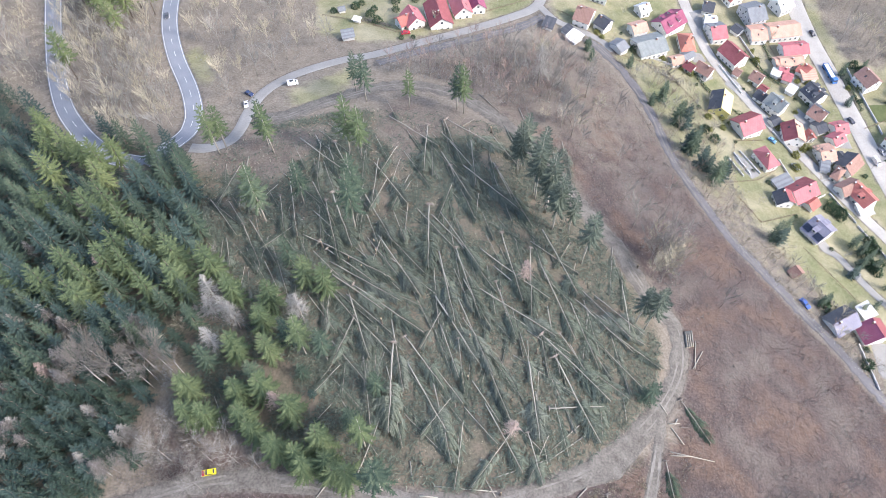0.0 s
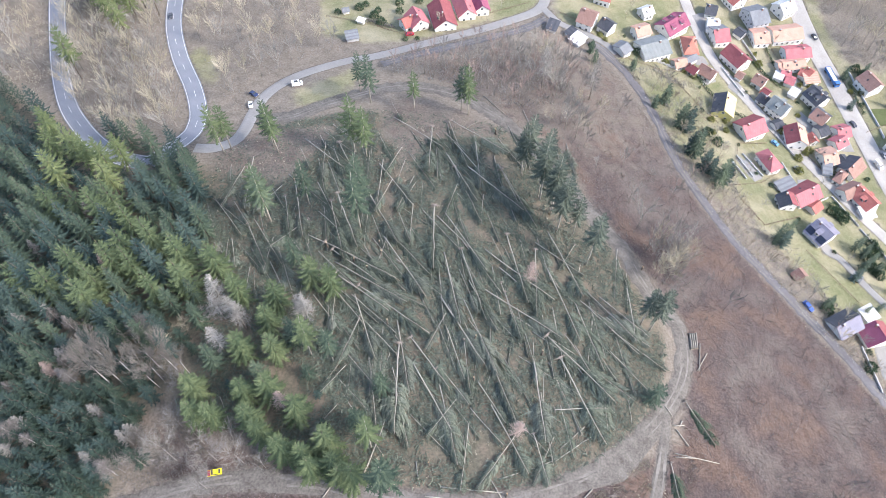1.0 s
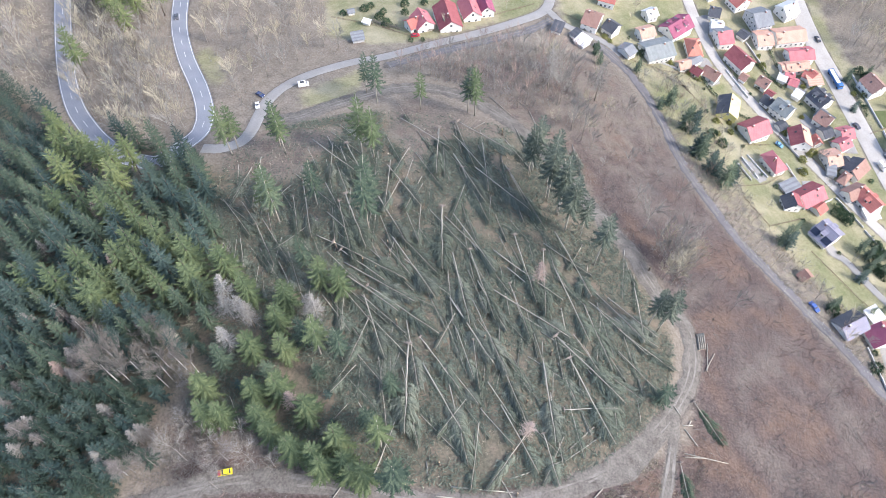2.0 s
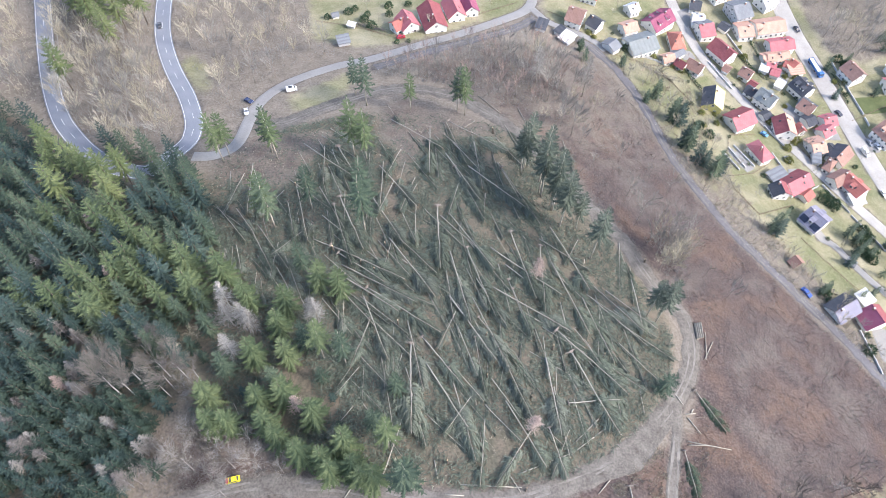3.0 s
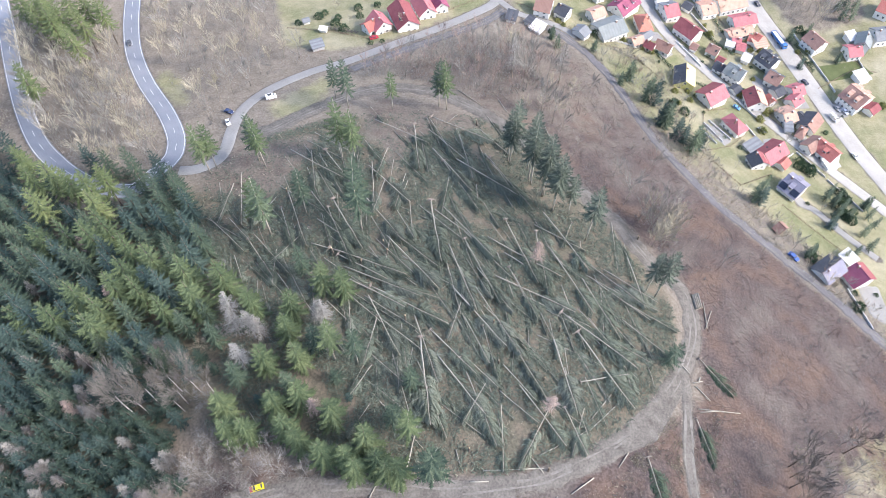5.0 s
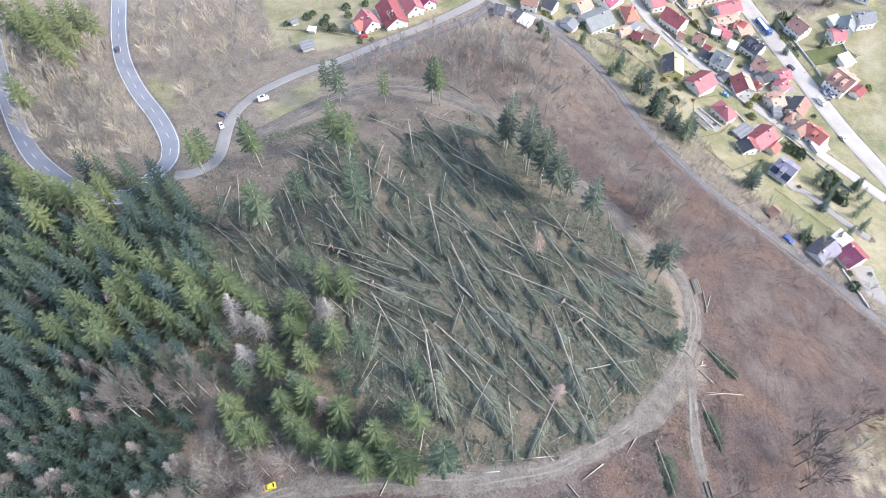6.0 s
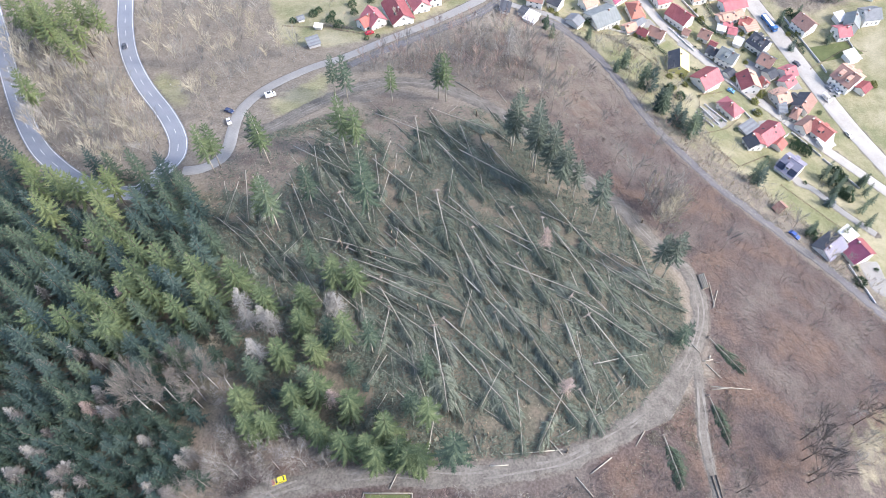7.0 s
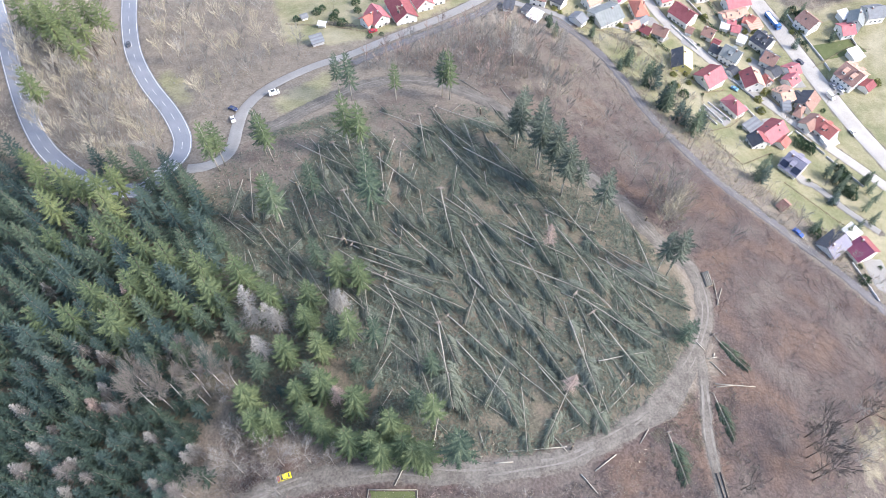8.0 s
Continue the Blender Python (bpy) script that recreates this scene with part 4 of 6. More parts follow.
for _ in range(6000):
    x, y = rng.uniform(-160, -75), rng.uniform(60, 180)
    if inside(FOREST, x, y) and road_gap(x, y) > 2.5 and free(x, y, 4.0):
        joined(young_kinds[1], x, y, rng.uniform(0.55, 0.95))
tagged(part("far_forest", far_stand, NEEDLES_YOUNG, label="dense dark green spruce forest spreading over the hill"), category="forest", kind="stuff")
for _ in range(700):
    x, y = rng.uniform(-100, -10), rng.uniform(20, 140)
    if inside(MIXED, x, y) and not inside(WINDTHROW, x, y) and road_gap(x, y) > 2 and free(x, y, 6.5):
        stand(rng.choice(young_kinds + brown_kinds), x, y, rng.uniform(0.5, 0.9), rng=rng)

# bare woods beside the roads, behind the village and on the slope
BARE_WOODS = [
    ([(-88.9, 56.9), (-78.8, 60), (-58.6, 57.2), (-44.3, 46), (-37.6, 41.4), (-59.6, 43), (-71.8, 40.9), (-83.7, 38), (-89.7, 36.6)], 10, 5.0, brown_kinds),
    ([(-180.3, 277.4), (-139.9, 283.6), (-124.8, 234.9), (-110.2, 209.8), (-103.8, 194), (-101.7, 181), (-111.6, 168.5), (-135.7, 174.6), (-151.3, 194),
        (-164.5, 220.2)], 96, 4.2, wood_kinds),
    ([(-227.3, 279.8), (-193.8, 284.1), (-180.6, 243.4), (-168.2, 212.4), (-170.1, 201.1), (-193, 211.8), (-215.9, 233.5)], 42, 5.0, wood_kinds),
    ([(-129.1, 290.1), (-64.7, 298), (-59.2, 252.3), (-47.3, 240.2), (-70.6, 224.4), (-82.7, 210.2), (-83.2, 190), (-94, 201.9), (-108.3, 226.9)], 50, 6.0, wood_kinds),
    ([(203.8, 322.3), (258.3, 318.2), (251.7, 269.6), (224.4, 263.9), (208.6, 270.7)], 34, 5.0, wood_kinds),
    ([(-35.6, 223.7), (-6, 236), (31, 251.4), (57.9, 247.5), (55.8, 208.5), (27.6, 198.3), (4, 211.8)], 80, 4.2, slim_kinds),
    ([(96.9, 38.6), (117.8, 45.2), (135.7, 48.6), (106.9, 16.3), (103.6, 0.2), (82.7, 12.3)], 6, 6.0, brown_kinds),
    ([(71.4, 129.9), (91.8, 137.4), (82.6, 109.4), (74.5, 112.7)], 10, 4.0, wood_kinds),
]
for poly, count, gap, kinds in BARE_WOODS:
    xs, ys = [p[0] for p in poly], [p[1] for p in poly]
    for _ in range(count * 14):
        x, y = rng.uniform(min(xs), max(xs)), rng.uniform(min(ys), max(ys))
        if count and inside(poly, x, y) and road_gap(x, y) > 1.5 and free(x, y, gap):
            count -= 1
            stand(rng.choice(kinds), x, y, rng.uniform(0.75, 1.1), rng=rng)
plant(slim_kinds[:1] + wood_kinds[3:], [(41.3, 242.1), (47.6, 233.2), (58.5, 216.6), (55.8, 179.5), (58.1, 165.4), (76, 207.1), (70.7, 171.1), (69.3, 150.5),
    (81.7, 166.2), (80.2, 139.9), (83.6, 123.1), (88.9, 157.3), (64.8, 204.9), (33.4, 227.3), (92.9, 116.2), (98.4, 106.5)], 0.6, 0.85)
plant(wood_kinds[1::2], [(52.1, 223.3), (49.2, 190.9), (52.7, 184.4), (70.7, 137.8), (77.7, 122.1), (46.1, 207)], 1.0, 1.2)
PALE_TREES = [(50.1, 193.2), (56.7, 189.4), (41.8, 190.8), (66.3, 203.0), (57.9, 206.7), (87.1, 126.9), (78.6, 121.8), (72.4, 115.8), (74.8, 127.4)]
plant(pale_kinds, PALE_TREES, 0.75, 1.1)
VALLEY_TREES = [(92.6, 32.7, 20.5), (91.3, 29.4, 14.7), (89.7, 26.4, 21.7), (89.8, 21.8, 19.2), (88.3, 19.8, 19.5), (63, 19.8, 14.8), (116.3, 35.9, 18.2),
    (123.7, 37.8, 12.6), (118.3, 39.1, 7.7)]
plant_tall(valley_kinds, VALLEY_TREES, 18)
plant(wood_kinds, [(44.3, 232), (65, 226.2), (48.6, 188.3), (45.8, 215.1), (77.2, 122.8), (79.7, 119.5), (73.3, 114.6), (71.6, 126.5)])

# ---- windthrown spruces ----
BARE = (0.56, 0.64, 0.52, 0.70, 0.48, 0.6, 0.24, 0.18)
fallen_kinds = [fallen(120 + i, 26, 4.3, b, NEEDLES_DULL if i in (2, 5, 7) else NEEDLES_DOWN, i in (0, 4), "uprooted spruce lying on the slope with dull green crown") for i, b in enumerate(BARE)]
KINDS += fallen_kinds
DOWN_A = [(-72.7, 161.5, -71.7, 146.2), (-54.6, 171, -38.3, 154.6), (-55.7, 165.8, -52.3, 158.4), (-46.6, 169.8, -45.9, 156.9), (-41.2, 168.6, -32.8, 148.7),
    (-36.1, 170.3, -35.1, 163.2), (-25.3, 157.4, -18.3, 145.9), (-24.2, 159.8, -24.6, 141), (-20, 148.6, -23.7, 138), (-17.4, 167.2, -20.3, 159.1),
    (-15.9, 159.9, -17.7, 150.4), (-11.8, 147.8, -14.4, 140.6), (-56.6, 156.1, -55, 150.4), (-55.1, 147.5, -50.7, 129.5), (-57.3, 139.8, -55.2, 130.5),
    (-59.2, 145.4, -63.2, 139.1), (-39.1, 141, -34.6, 128.9), (-41, 137.1, -35.3, 116.2), (-28.8, 143.3, -18.4, 121.9), (-26.9, 132.8, -23.1, 122.7),
    (-82.2, 139.4, -74, 128.2), (-75.2, 137.7, -72.1, 133)]
DOWN_B = [(-66.3, 129, -59.8, 118.7), (-65.3, 132.8, -62.5, 124.3), (-68.2, 126.9, -63.9, 118.4), (-47.8, 128.9, -54.9, 121.5), (-88.8, 134.7, -83.8, 122.8),
    (-83.2, 131.5, -80, 122), (-85.1, 122.7, -82.2, 115.3), (-73.9, 120.7, -73.3, 114.6), (-72.6, 120.9, -70.7, 114), (-58.7, 121.1, -59.4, 111.5),
    (-30, 121.4, -25.3, 112.6), (-22.8, 196.2, -20.3, 189.9), (-21.3, 186, -7.2, 172.7), (-6.1, 180.1, -6.9, 156.8), (-0.5, 176.2, 3.7, 170.3),
    (0.4, 185, 5.9, 163.6), (2.7, 171.2, 10.3, 157.9), (1.5, 184.8, 22.4, 167.4), (-0.6, 164.4, 8.5, 143.4), (2.5, 157.1, 10.5, 132.8),
    (7.5, 157.2, 22.8, 140.6), (10.8, 172.1, 11.5, 156)]
DOWN_C = [(19, 160.6, 27, 135.7), (20, 157, 28.8, 134.2), (-12.4, 151.1, -16, 139.5), (12.7, 143, 11.7, 132.6), (29.9, 122.7, 39.4, 115.5),
    (34.7, 128.1, 41.6, 108.9), (41.6, 108.9, 56.7, 91.4), (29.6, 119.1, 28.8, 105.8), (20, 124.8, 23.2, 108.8), (12.3, 117.5, 29.6, 102.9),
    (16.7, 110.7, 23.9, 103.8), (11.6, 101.5, 31.3, 88), (17.1, 104.4, 20, 92.6), (18.2, 100.8, 20.6, 91.4), (13.1, 95.6, 12.9, 86.9),
    (33.1, 111.9, 41.1, 85.3), (43, 100.1, 46.3, 97.6), (50, 102.4, 58.2, 95.4), (51.3, 95, 58.4, 90.2), (52.4, 90.3, 61.7, 83.3),
    (50.7, 82.6, 59.8, 72.5), (44.1, 123.6, 40.2, 116.9)]
DOWN_D = [(60.6, 107.3, 60.3, 92.5), (6.5, 104.5, 11.7, 93.5), (30.5, 85.7, 41.8, 73.6), (45.1, 85.1, 47.5, 80.6), (36.6, 86.7, 41, 78.9), (6.2, 89.8, 11, 82.9),
    (-4.9, 136.1, -4.8, 115.8), (-4, 131.8, 7.4, 118), (-0.8, 132.7, 10.2, 112.6), (-12.3, 137.4, -12.7, 124.8), (-17, 132.4, -14.6, 125.2),
    (-20.5, 120.9, -22.5, 112.6), (-21.4, 121.1, -6.4, 96), (-1.4, 115.3, 2.1, 97), (-1.5, 112.8, 0.9, 105.3), (4.3, 114.6, 8.6, 105.5),
    (3.5, 108.5, 7.1, 98.6), (4.3, 117.1, 10.7, 93.6), (13.5, 135.3, 15.6, 127.9), (14.7, 123.9, 17.2, 117), (-47.2, 122.3, -39, 117.7),
    (-40.8, 118.5, -26.6, 109.8)]
DOWN_E = [(-38.2, 115.6, -29.6, 108.6), (-36.8, 110.5, -23.9, 102.2), (-36.3, 106.1, -26.2, 98.2), (-28.5, 101.5, -16.2, 92.2), (-35.6, 99.9, -35.7, 90.3),
    (-42.5, 98, -36.2, 89.4), (-29.5, 97.7, -24.8, 84.3), (-0.8, 91.8, -4, 84.9), (-2.4, 97.7, 4.4, 85.8), (2.6, 94.7, 6.1, 85.6), (4.8, 96.6, 10.1, 83),
    (-64.6, 109.2, -64.4, 102.5), (-62.9, 107, -61, 97.4), (-58.1, 110.6, -55.6, 106.1), (-27.3, 89.8, -30, 82.2), (-15.8, 88.9, -13.5, 76.5),
    (-15, 80.7, -15.1, 67.3), (-16.6, 73.2, -14.5, 65.4), (-30.2, 73.6, -39.1, 62.6), (-30.6, 77.5, -34.8, 70.7), (-31.8, 61.6, -38.5, 53.2),
    (-23.4, 41.7, -19.6, 52.4)]
DOWN_F = [(-66, 64.1, -63, 58.5), (-11.5, 83.1, -5.9, 75.3), (-10.4, 74.1, -3.4, 61.9), (-3.7, 72.9, -0.6, 58.8), (-2.6, 73.8, 2.1, 67.4),
    (10.1, 83, 16, 66.5), (-0.2, 95, 5, 84.7), (-0.4, 86.5, 2.8, 75.9), (4.6, 82.7, 5.6, 72.6), (23.8, 85.7, 25.8, 76.1), (25.8, 76.1, 26.7, 63.3),
    (26, 83.3, 25.9, 73.1), (28.6, 72.8, 27.6, 63.2), (34.1, 78.4, 41.1, 61.8), (39.5, 83.3, 42.9, 75.6), (6, 61.3, 11.4, 55.2), (8.7, 69.3, 11.2, 65.2),
    (12.3, 62.3, 18.5, 49.9), (2.2, 63.7, -0.2, 60.5), (-15.2, 66.4, -13.3, 58.1), (30.9, 61.9, 40.5, 62.8), (21.2, 56.6, 14.6, 47.9)]
DOWN_G = [(24.2, 54.4, 26.5, 44.6), (30.2, 53.7, 25.9, 45.5), (5.8, 56.9, 3.9, 43.7)]
DOWN = DOWN_A + DOWN_B + DOWN_C + DOWN_D + DOWN_E + DOWN_F + DOWN_G
mids = []
for x0, y0, x1, y1 in DOWN:
    seg = math.hypot(x1 - x0, y1 - y0)
    dx, dy = (x1 - x0) / seg, (y1 - y0) / seg
    k = rng.choice(range(6))
    size = min(1.1, max(0.55, seg / (26 * BARE[k])))
    while size > 0.45 and (road_gap(x0 + 26 * size * dx, y0 + 26 * size * dy) < 0.5 or not inside(WINDTHROW, x0 + 23 * size * dx, y0 + 23 * size * dy)):
        size -= 0.06
    mids.append((x0 + 15 * size * dx, y0 + 15 * size * dy))
    lay(fallen_kinds[k], x0, y0, dx, dy, size, rng.uniform(0.7, 1.7))
xs, ys = [p[0] for p in WINDTHROW], [p[1] for p in WINDTHROW]
placed = 0
for _ in range(6000):
    if placed >= 186:
        break
    x, y = rng.uniform(min(xs), max(xs)), rng.uniform(min(ys), max(ys))
    a = radians(rng.choice((-55, -60, -65, -50, -85, -95, -80, -40, -70)) + rng.uniform(-12, 12))
    dx, dy = math.cos(a), math.sin(a)
    size = rng.uniform(0.5, 0.95)
    if not bare_soil(x, y) and inside(WINDTHROW, x - 6 * dx, y - 6 * dy) and inside(WINDTHROW, x + 9 * dx, y + 9 * dy) and road_gap(x + 14 * size * dx, y + 14 * size * dy) > 1.0 and all((x - p) ** 2 + (y - q) ** 2 > 15 for p, q in mids) and all((x - p) ** 2 + (y - q) ** 2 > 64 for p, q, _ in TALL_DARK):
        mids.append((x, y))
        placed += 1
        lay(fallen_kinds[rng.choice((6, 7))], x - 14 * size * dx, y - 14 * size * dy, dx, dy, size, rng.uniform(-0.25, 0.3))

# ---- ground litter and brush, too fine to count ----
def scatter(poly, count, seed):
    """Even random spots in an outline, with the land's height."""
    r = random.Random(seed)
    many = np.random.RandomState(seed)
    xs, ys = [p[0] for p in poly], [p[1] for p in poly]
    x, y = many.uniform(min(xs), max(xs), count * 6), many.uniform(min(ys), max(ys), count * 6)
    ok = inside(poly, x, y)
    x, y = x[ok][:count], y[ok][:count]
    for a, b, z in zip(x.tolist(), y.tolist(), hgt(x, y).tolist()):
        yield r, a, b, z


litter = Shape()
for r, x, y, z in [*scatter(WINDTHROW, 66000, 5), *scatter(MIXED, 14000, 15)]:
    if road_gap(x, y) < 0.3 or (bare_soil(x, y) and r.random() < 0.8):
        continue
    if noise.noise((x * 0.07, y * 0.07, 3.0)) + 0.5 * noise.noise((x * 0.2, y * 0.2, 9.0)) < r.uniform(-0.45, 0.0):
        continue
    a = r.uniform(0, math.tau)
    L, k, side = r.uniform(0.6, 1.9), r.uniform(0.06, 0.13), r.choice((-1, 1))
    ca, sa, up, roll = math.cos(a), math.sin(a), r.uniform(0.25, 0.8), r.uniform(-0.7, 0.7)
    pts = []
    for u, wd in ((0, 0.7), (0.5, 1.2), (1, 0.1)):
        fx, fy = L * (u - 0.15 * u * u), side * L * 0.45 * u * u
        zz = z + up + 0.5 * u - 0.6 * u * u
        pts += [(x + ca * fx - sa * (fy + d * k * wd), y + sa * fx + ca * (fy + d * k * wd), zz + d * roll * k) for d in (-1, 1)]
    litter.add(pts, [(0, 2, 3, 1), (2, 4, 5, 3)])
tagged(part("branch_litter", litter, NEEDLES_DOWN, label="torn green spruce sprays strewn over the forest floor"), category="branches", kind="stuff")


def brush(name, label, poly, count, material, seed, tall):
    s = Shape()
    for r, x, y, z in scatter(poly, count, seed):
        if road_gap(x, y) < 0.6 or noise.noise((x * 0.09, y * 0.09, seed)) + 0.6 * noise.noise((x * 0.3, y * 0.3, seed)) < r.uniform(-0.5, 0.4):
            continue
        for _ in range(3):
            h = tall * r.uniform(0.4, 1.0)
            p = (x + r.uniform(-0.5, 0.5), y + r.uniform(-0.5, 0.5), z - 0.2)
            s.spike(p, (p[0] + r.gauss(0, 0.5) * h, p[1] + r.gauss(0, 0.5) * h, z + h), 0.075)
    tagged(part(name, s, material, label=label), category="undergrowth", kind="stuff")


brush("slope_brush", "reddish-brown leafless brush over the cleared slope", SLOPE, 15000, TWIGS_RED, 6, 0.55)
for i, (poly, count, _, _) in enumerate(BARE_WOODS):
    brush("wood_brush", "tan leafless saplings and dry grass under the bare trees", poly, 2600 if i == 0 else max(count * 26, 500), TWIGS_BROWN if i == 0 else TWIGS_TAN if i % 2 == 0 else TWIGS_GREY, 200 + i, 1.8)
brush("pale_brush", "grey dead stalks and brambles over the cleared slope", SLOPE, 8500, TWIGS_GREY, 7, 0.85)

brush("bank_scrub", "brown leafless scrub below the forest road", SOUTH, 6500, TWIGS_BROWN, 46, 1.1)
brush("bank_stalks", "dry tan stalks below the forest road", SOUTH, 4000, TWIGS_TAN, 47, 0.9)
plant(shrub_kinds, [(-49.8, 35.3), (-46.7, 35.6), (-52.9, 34.8), (-24.1, 31.7), (-19.7, 30.4), (-16.5, 30.7), (-12, 29.7), (-7.3, 29.5), (-4.5, 28.2), (-0.1,
    26.6), (4.8, 27), (11, 26.1), (20.5, 25.2), (25.1, 23.7), (30.3, 24.8), (34.8, 22.6), (39.9, 22.5), (44.5, 20.7), (47.7, 22.1), (31.1, 21.9), (-59, 35.4),
    (-63.4, 37.4), (13.8, 24.4)], 0.6, 1.1)

# ---- houses ----
WINDOW = Shape().box(-0.6, -0.5, -0.08, 0.06, 0, 1.4).box(0.5, 0.6, -0.08, 0.06, 0, 1.4).box(-0.5, 0.5, -0.08, 0.06, 0, 0.1).box(-0.5, 0.5, -0.08, 0.06, 1.3, 1.4).box(-0.03, 0.03, -0.07, 0.05, 0.1, 1.3).mesh("window", FRAME_WHITE)
PANE = Shape().box(-0.5, 0.5, -0.05, 0.02, 0.1, 1.3).mesh("pane", GLASS)
DOOR = Shape().box(-0.5, 0.5, -0.1, 0.06, 0, 2.05).mesh("door", WOOD_DARK)
SKYLIGHT = Shape().box(-0.4, 0.4, -0.55, 0.55, 0.0, 0.1).mesh("skylight", DARK_GLASS)


def window(parent, m):
    w = part("window", WINDOW, None, parent, m=m)
    part("pane", PANE, None, w)


def slab(s, a, b, c, d, thick):
    """A roof plane with thickness, corners in order."""
    n = (b - a).cross(d - a).normalized() * thick
    s.add([tuple(p) for p in (a, b, c, d, a - n, b - n, c - n, d - n)], [(0, 1, 2, 3), (7, 6, 5, 4), (0, 4, 5, 1), (1, 5, 6, 2), (2, 6, 7, 3), (3, 7, 4, 0)])


def house(name, label, cx, cy, L, ang, W, eave, ridge, roof, wall, kind="gable", second=None, dormers=0, bare=False, group=""):
    """A house with its ridge along its own x axis. kind: gable, hip, shed (flat pitch)."""
    L = max(L, 3.0)
    r = random.Random(int(cx * 13 + cy * 7))
    z = float(hgt(cx, cy))
    ca, sa = math.cos(radians(ang)), math.sin(radians(ang))
    drop = z - min(float(hgt(cx + i * L / 2 * ca - j * W / 2 * sa, cy + i * L / 2 * sa + j * W / 2 * ca)) for i in (-1, 1) for j in (-1, 1)) + 0.3
    ob = base(name, label, "house" if name == "house" else "shed", pose(cx, cy, z, 0, 0, ang), group)
    x, y = L / 2 - 0.35, W / 2 - 0.35
    s = Shape().box(-x, x, -y, y, -drop, eave)
    peak = ridge - 0.25
    if kind == "gable":
        s.add([(-x, -y, eave), (-x, y, eave), (-x, 0, peak), (x, -y, eave), (x, y, eave), (x, 0, peak)], [(0, 2, 1), (3, 4, 5), (0, 3, 5, 2), (1, 2, 5, 4)])
    part("wall", s, WALLS[wall], ob)
    over = 0.35
    slope = (ridge - eave) / (W / 2)
    low = eave - over * slope
    X, Y = L / 2 + 0.1, W / 2 + over
    V = Vector
    if kind == "hip":
        k = max(0.0, X - Y * 0.95)
        s = Shape()
        e = [V((-X, -Y, low)), V((X, -Y, low)), V((X, Y, low)), V((-X, Y, low)), V((-k, 0, ridge)), V((k + 0.02, 0, ridge))]
        s.add([tuple(p) for p in e] + [(p.x, p.y, p.z - 0.2) for p in e[:4]], [(0, 1, 5, 4), (1, 2, 5), (2, 3, 4, 5), (3, 0, 4), (0, 6, 7, 1), (1, 7, 8, 2), (2,
            8, 9, 3), (3, 9, 6, 0), (9, 8, 7, 6)])
        part("roof", s, ROOFS[roof], ob)
    elif kind == "shed":
        s = Shape()
        slab(s, V((-X, -Y, eave + 0.1)), V((X, -Y, eave + 0.1)), V((X, Y, ridge)), V((-X, Y, ridge)), 0.18)
        part("roof", s, ROOFS[roof], ob)
    else:
        # where second is set, the two pitches carry sun and shade in their tile colours
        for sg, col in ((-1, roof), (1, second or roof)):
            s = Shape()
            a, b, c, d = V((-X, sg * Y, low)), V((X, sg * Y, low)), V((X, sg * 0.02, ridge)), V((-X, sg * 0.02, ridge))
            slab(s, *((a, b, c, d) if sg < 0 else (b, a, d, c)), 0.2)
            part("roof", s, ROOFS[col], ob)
        part("ridge_cap", Shape().tube([(-X, 0, ridge), (X, 0, ridge)], [0.14, 0.14], 6), ROOFS[roof], ob)
    if bare:
        return ob
    tilt = math.degrees(math.atan(slope))
    if kind != "shed":
        px = r.choice((-0.25, 0.2)) * L
        ch = part("chimney", Shape().box(px - 0.35, px + 0.35, -0.9, -0.3, ridge - 1.6, ridge + 0.7), ROOFS["brown"], ob)
        part("chimney_cap", Shape().box(px - 0.42, px + 0.42, -0.97, -0.23, ridge + 0.7, ridge + 0.8), KERB, ch)
        for i in range(r.choice((0, 1, 2))):
            sg = r.choice((-1, 1))
            part("skylight", SKYLIGHT, None, ob, m=pose(r.uniform(-0.3, 0.3) * L, sg * W * 0.25, (eave + ridge) / 2 + 0.05, -sg * tilt, 0, 0))
        for i in range(dormers):
            dx = (i - (dormers - 1) / 2) * L / (dormers + 0.6)
            for sg in (-1, 1):
                y0, zt = sg * W * 0.36, eave + (ridge - eave) * 0.82
                d = part("dormer", Shape().box(dx - 0.9, dx + 0.9, min(y0, sg * W * 0.1), max(y0, sg * W * 0.1), eave + 0.6, zt - 0.66), WALLS[wall], ob)
                q = Shape()
                slab(q, V((dx - 1.15, sg * (W * 0.36 + 0.25), zt - 0.45)), V((dx + 1.15, sg * (W * 0.36 + 0.25), zt - 0.45)), V((dx + 1.15, sg * W * 0.06, zt)), V((dx - 1.15, sg * W * 0.06, zt)), 0.15 * -sg)
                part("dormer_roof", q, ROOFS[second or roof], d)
                part("pane", PANE, None, d, m=pose(dx, sg * (W * 0.36 + 0.02), zt - 1.75, 0, 0, 0 if sg < 0 else 180))
    floors = [0.95 + 2.7 * i for i in range(max(1, int(eave / 2.6)))]
    nl, nw = max(1, int((L - 1.2) / 2.6)), max(1, int((W - 1.5) / 2.9))
    for fz in floors:
        for i in range(nl):
            wx = (i - (nl - 1) / 2) * (L - 2.2) / max(nl, 1)
            window(ob, pose(wx, -y - 0.01, fz, 0, 0, 0))
            if not (i == 0 and fz < 1):
                window(ob, pose(wx, y + 0.01, fz, 0, 0, 180))
            else:
                part("door", DOOR, None, ob, m=pose(wx, y + 0.01, 0.05, 0, 0, 180))
        for i in range(nw):
            wy = (i - (nw - 1) / 2) * (W - 2.4) / max(nw, 1)
            window(ob, pose(x + 0.01, wy, fz, 0, 0, 90))
            window(ob, pose(-x - 0.01, wy, fz, 0, 0, -90))
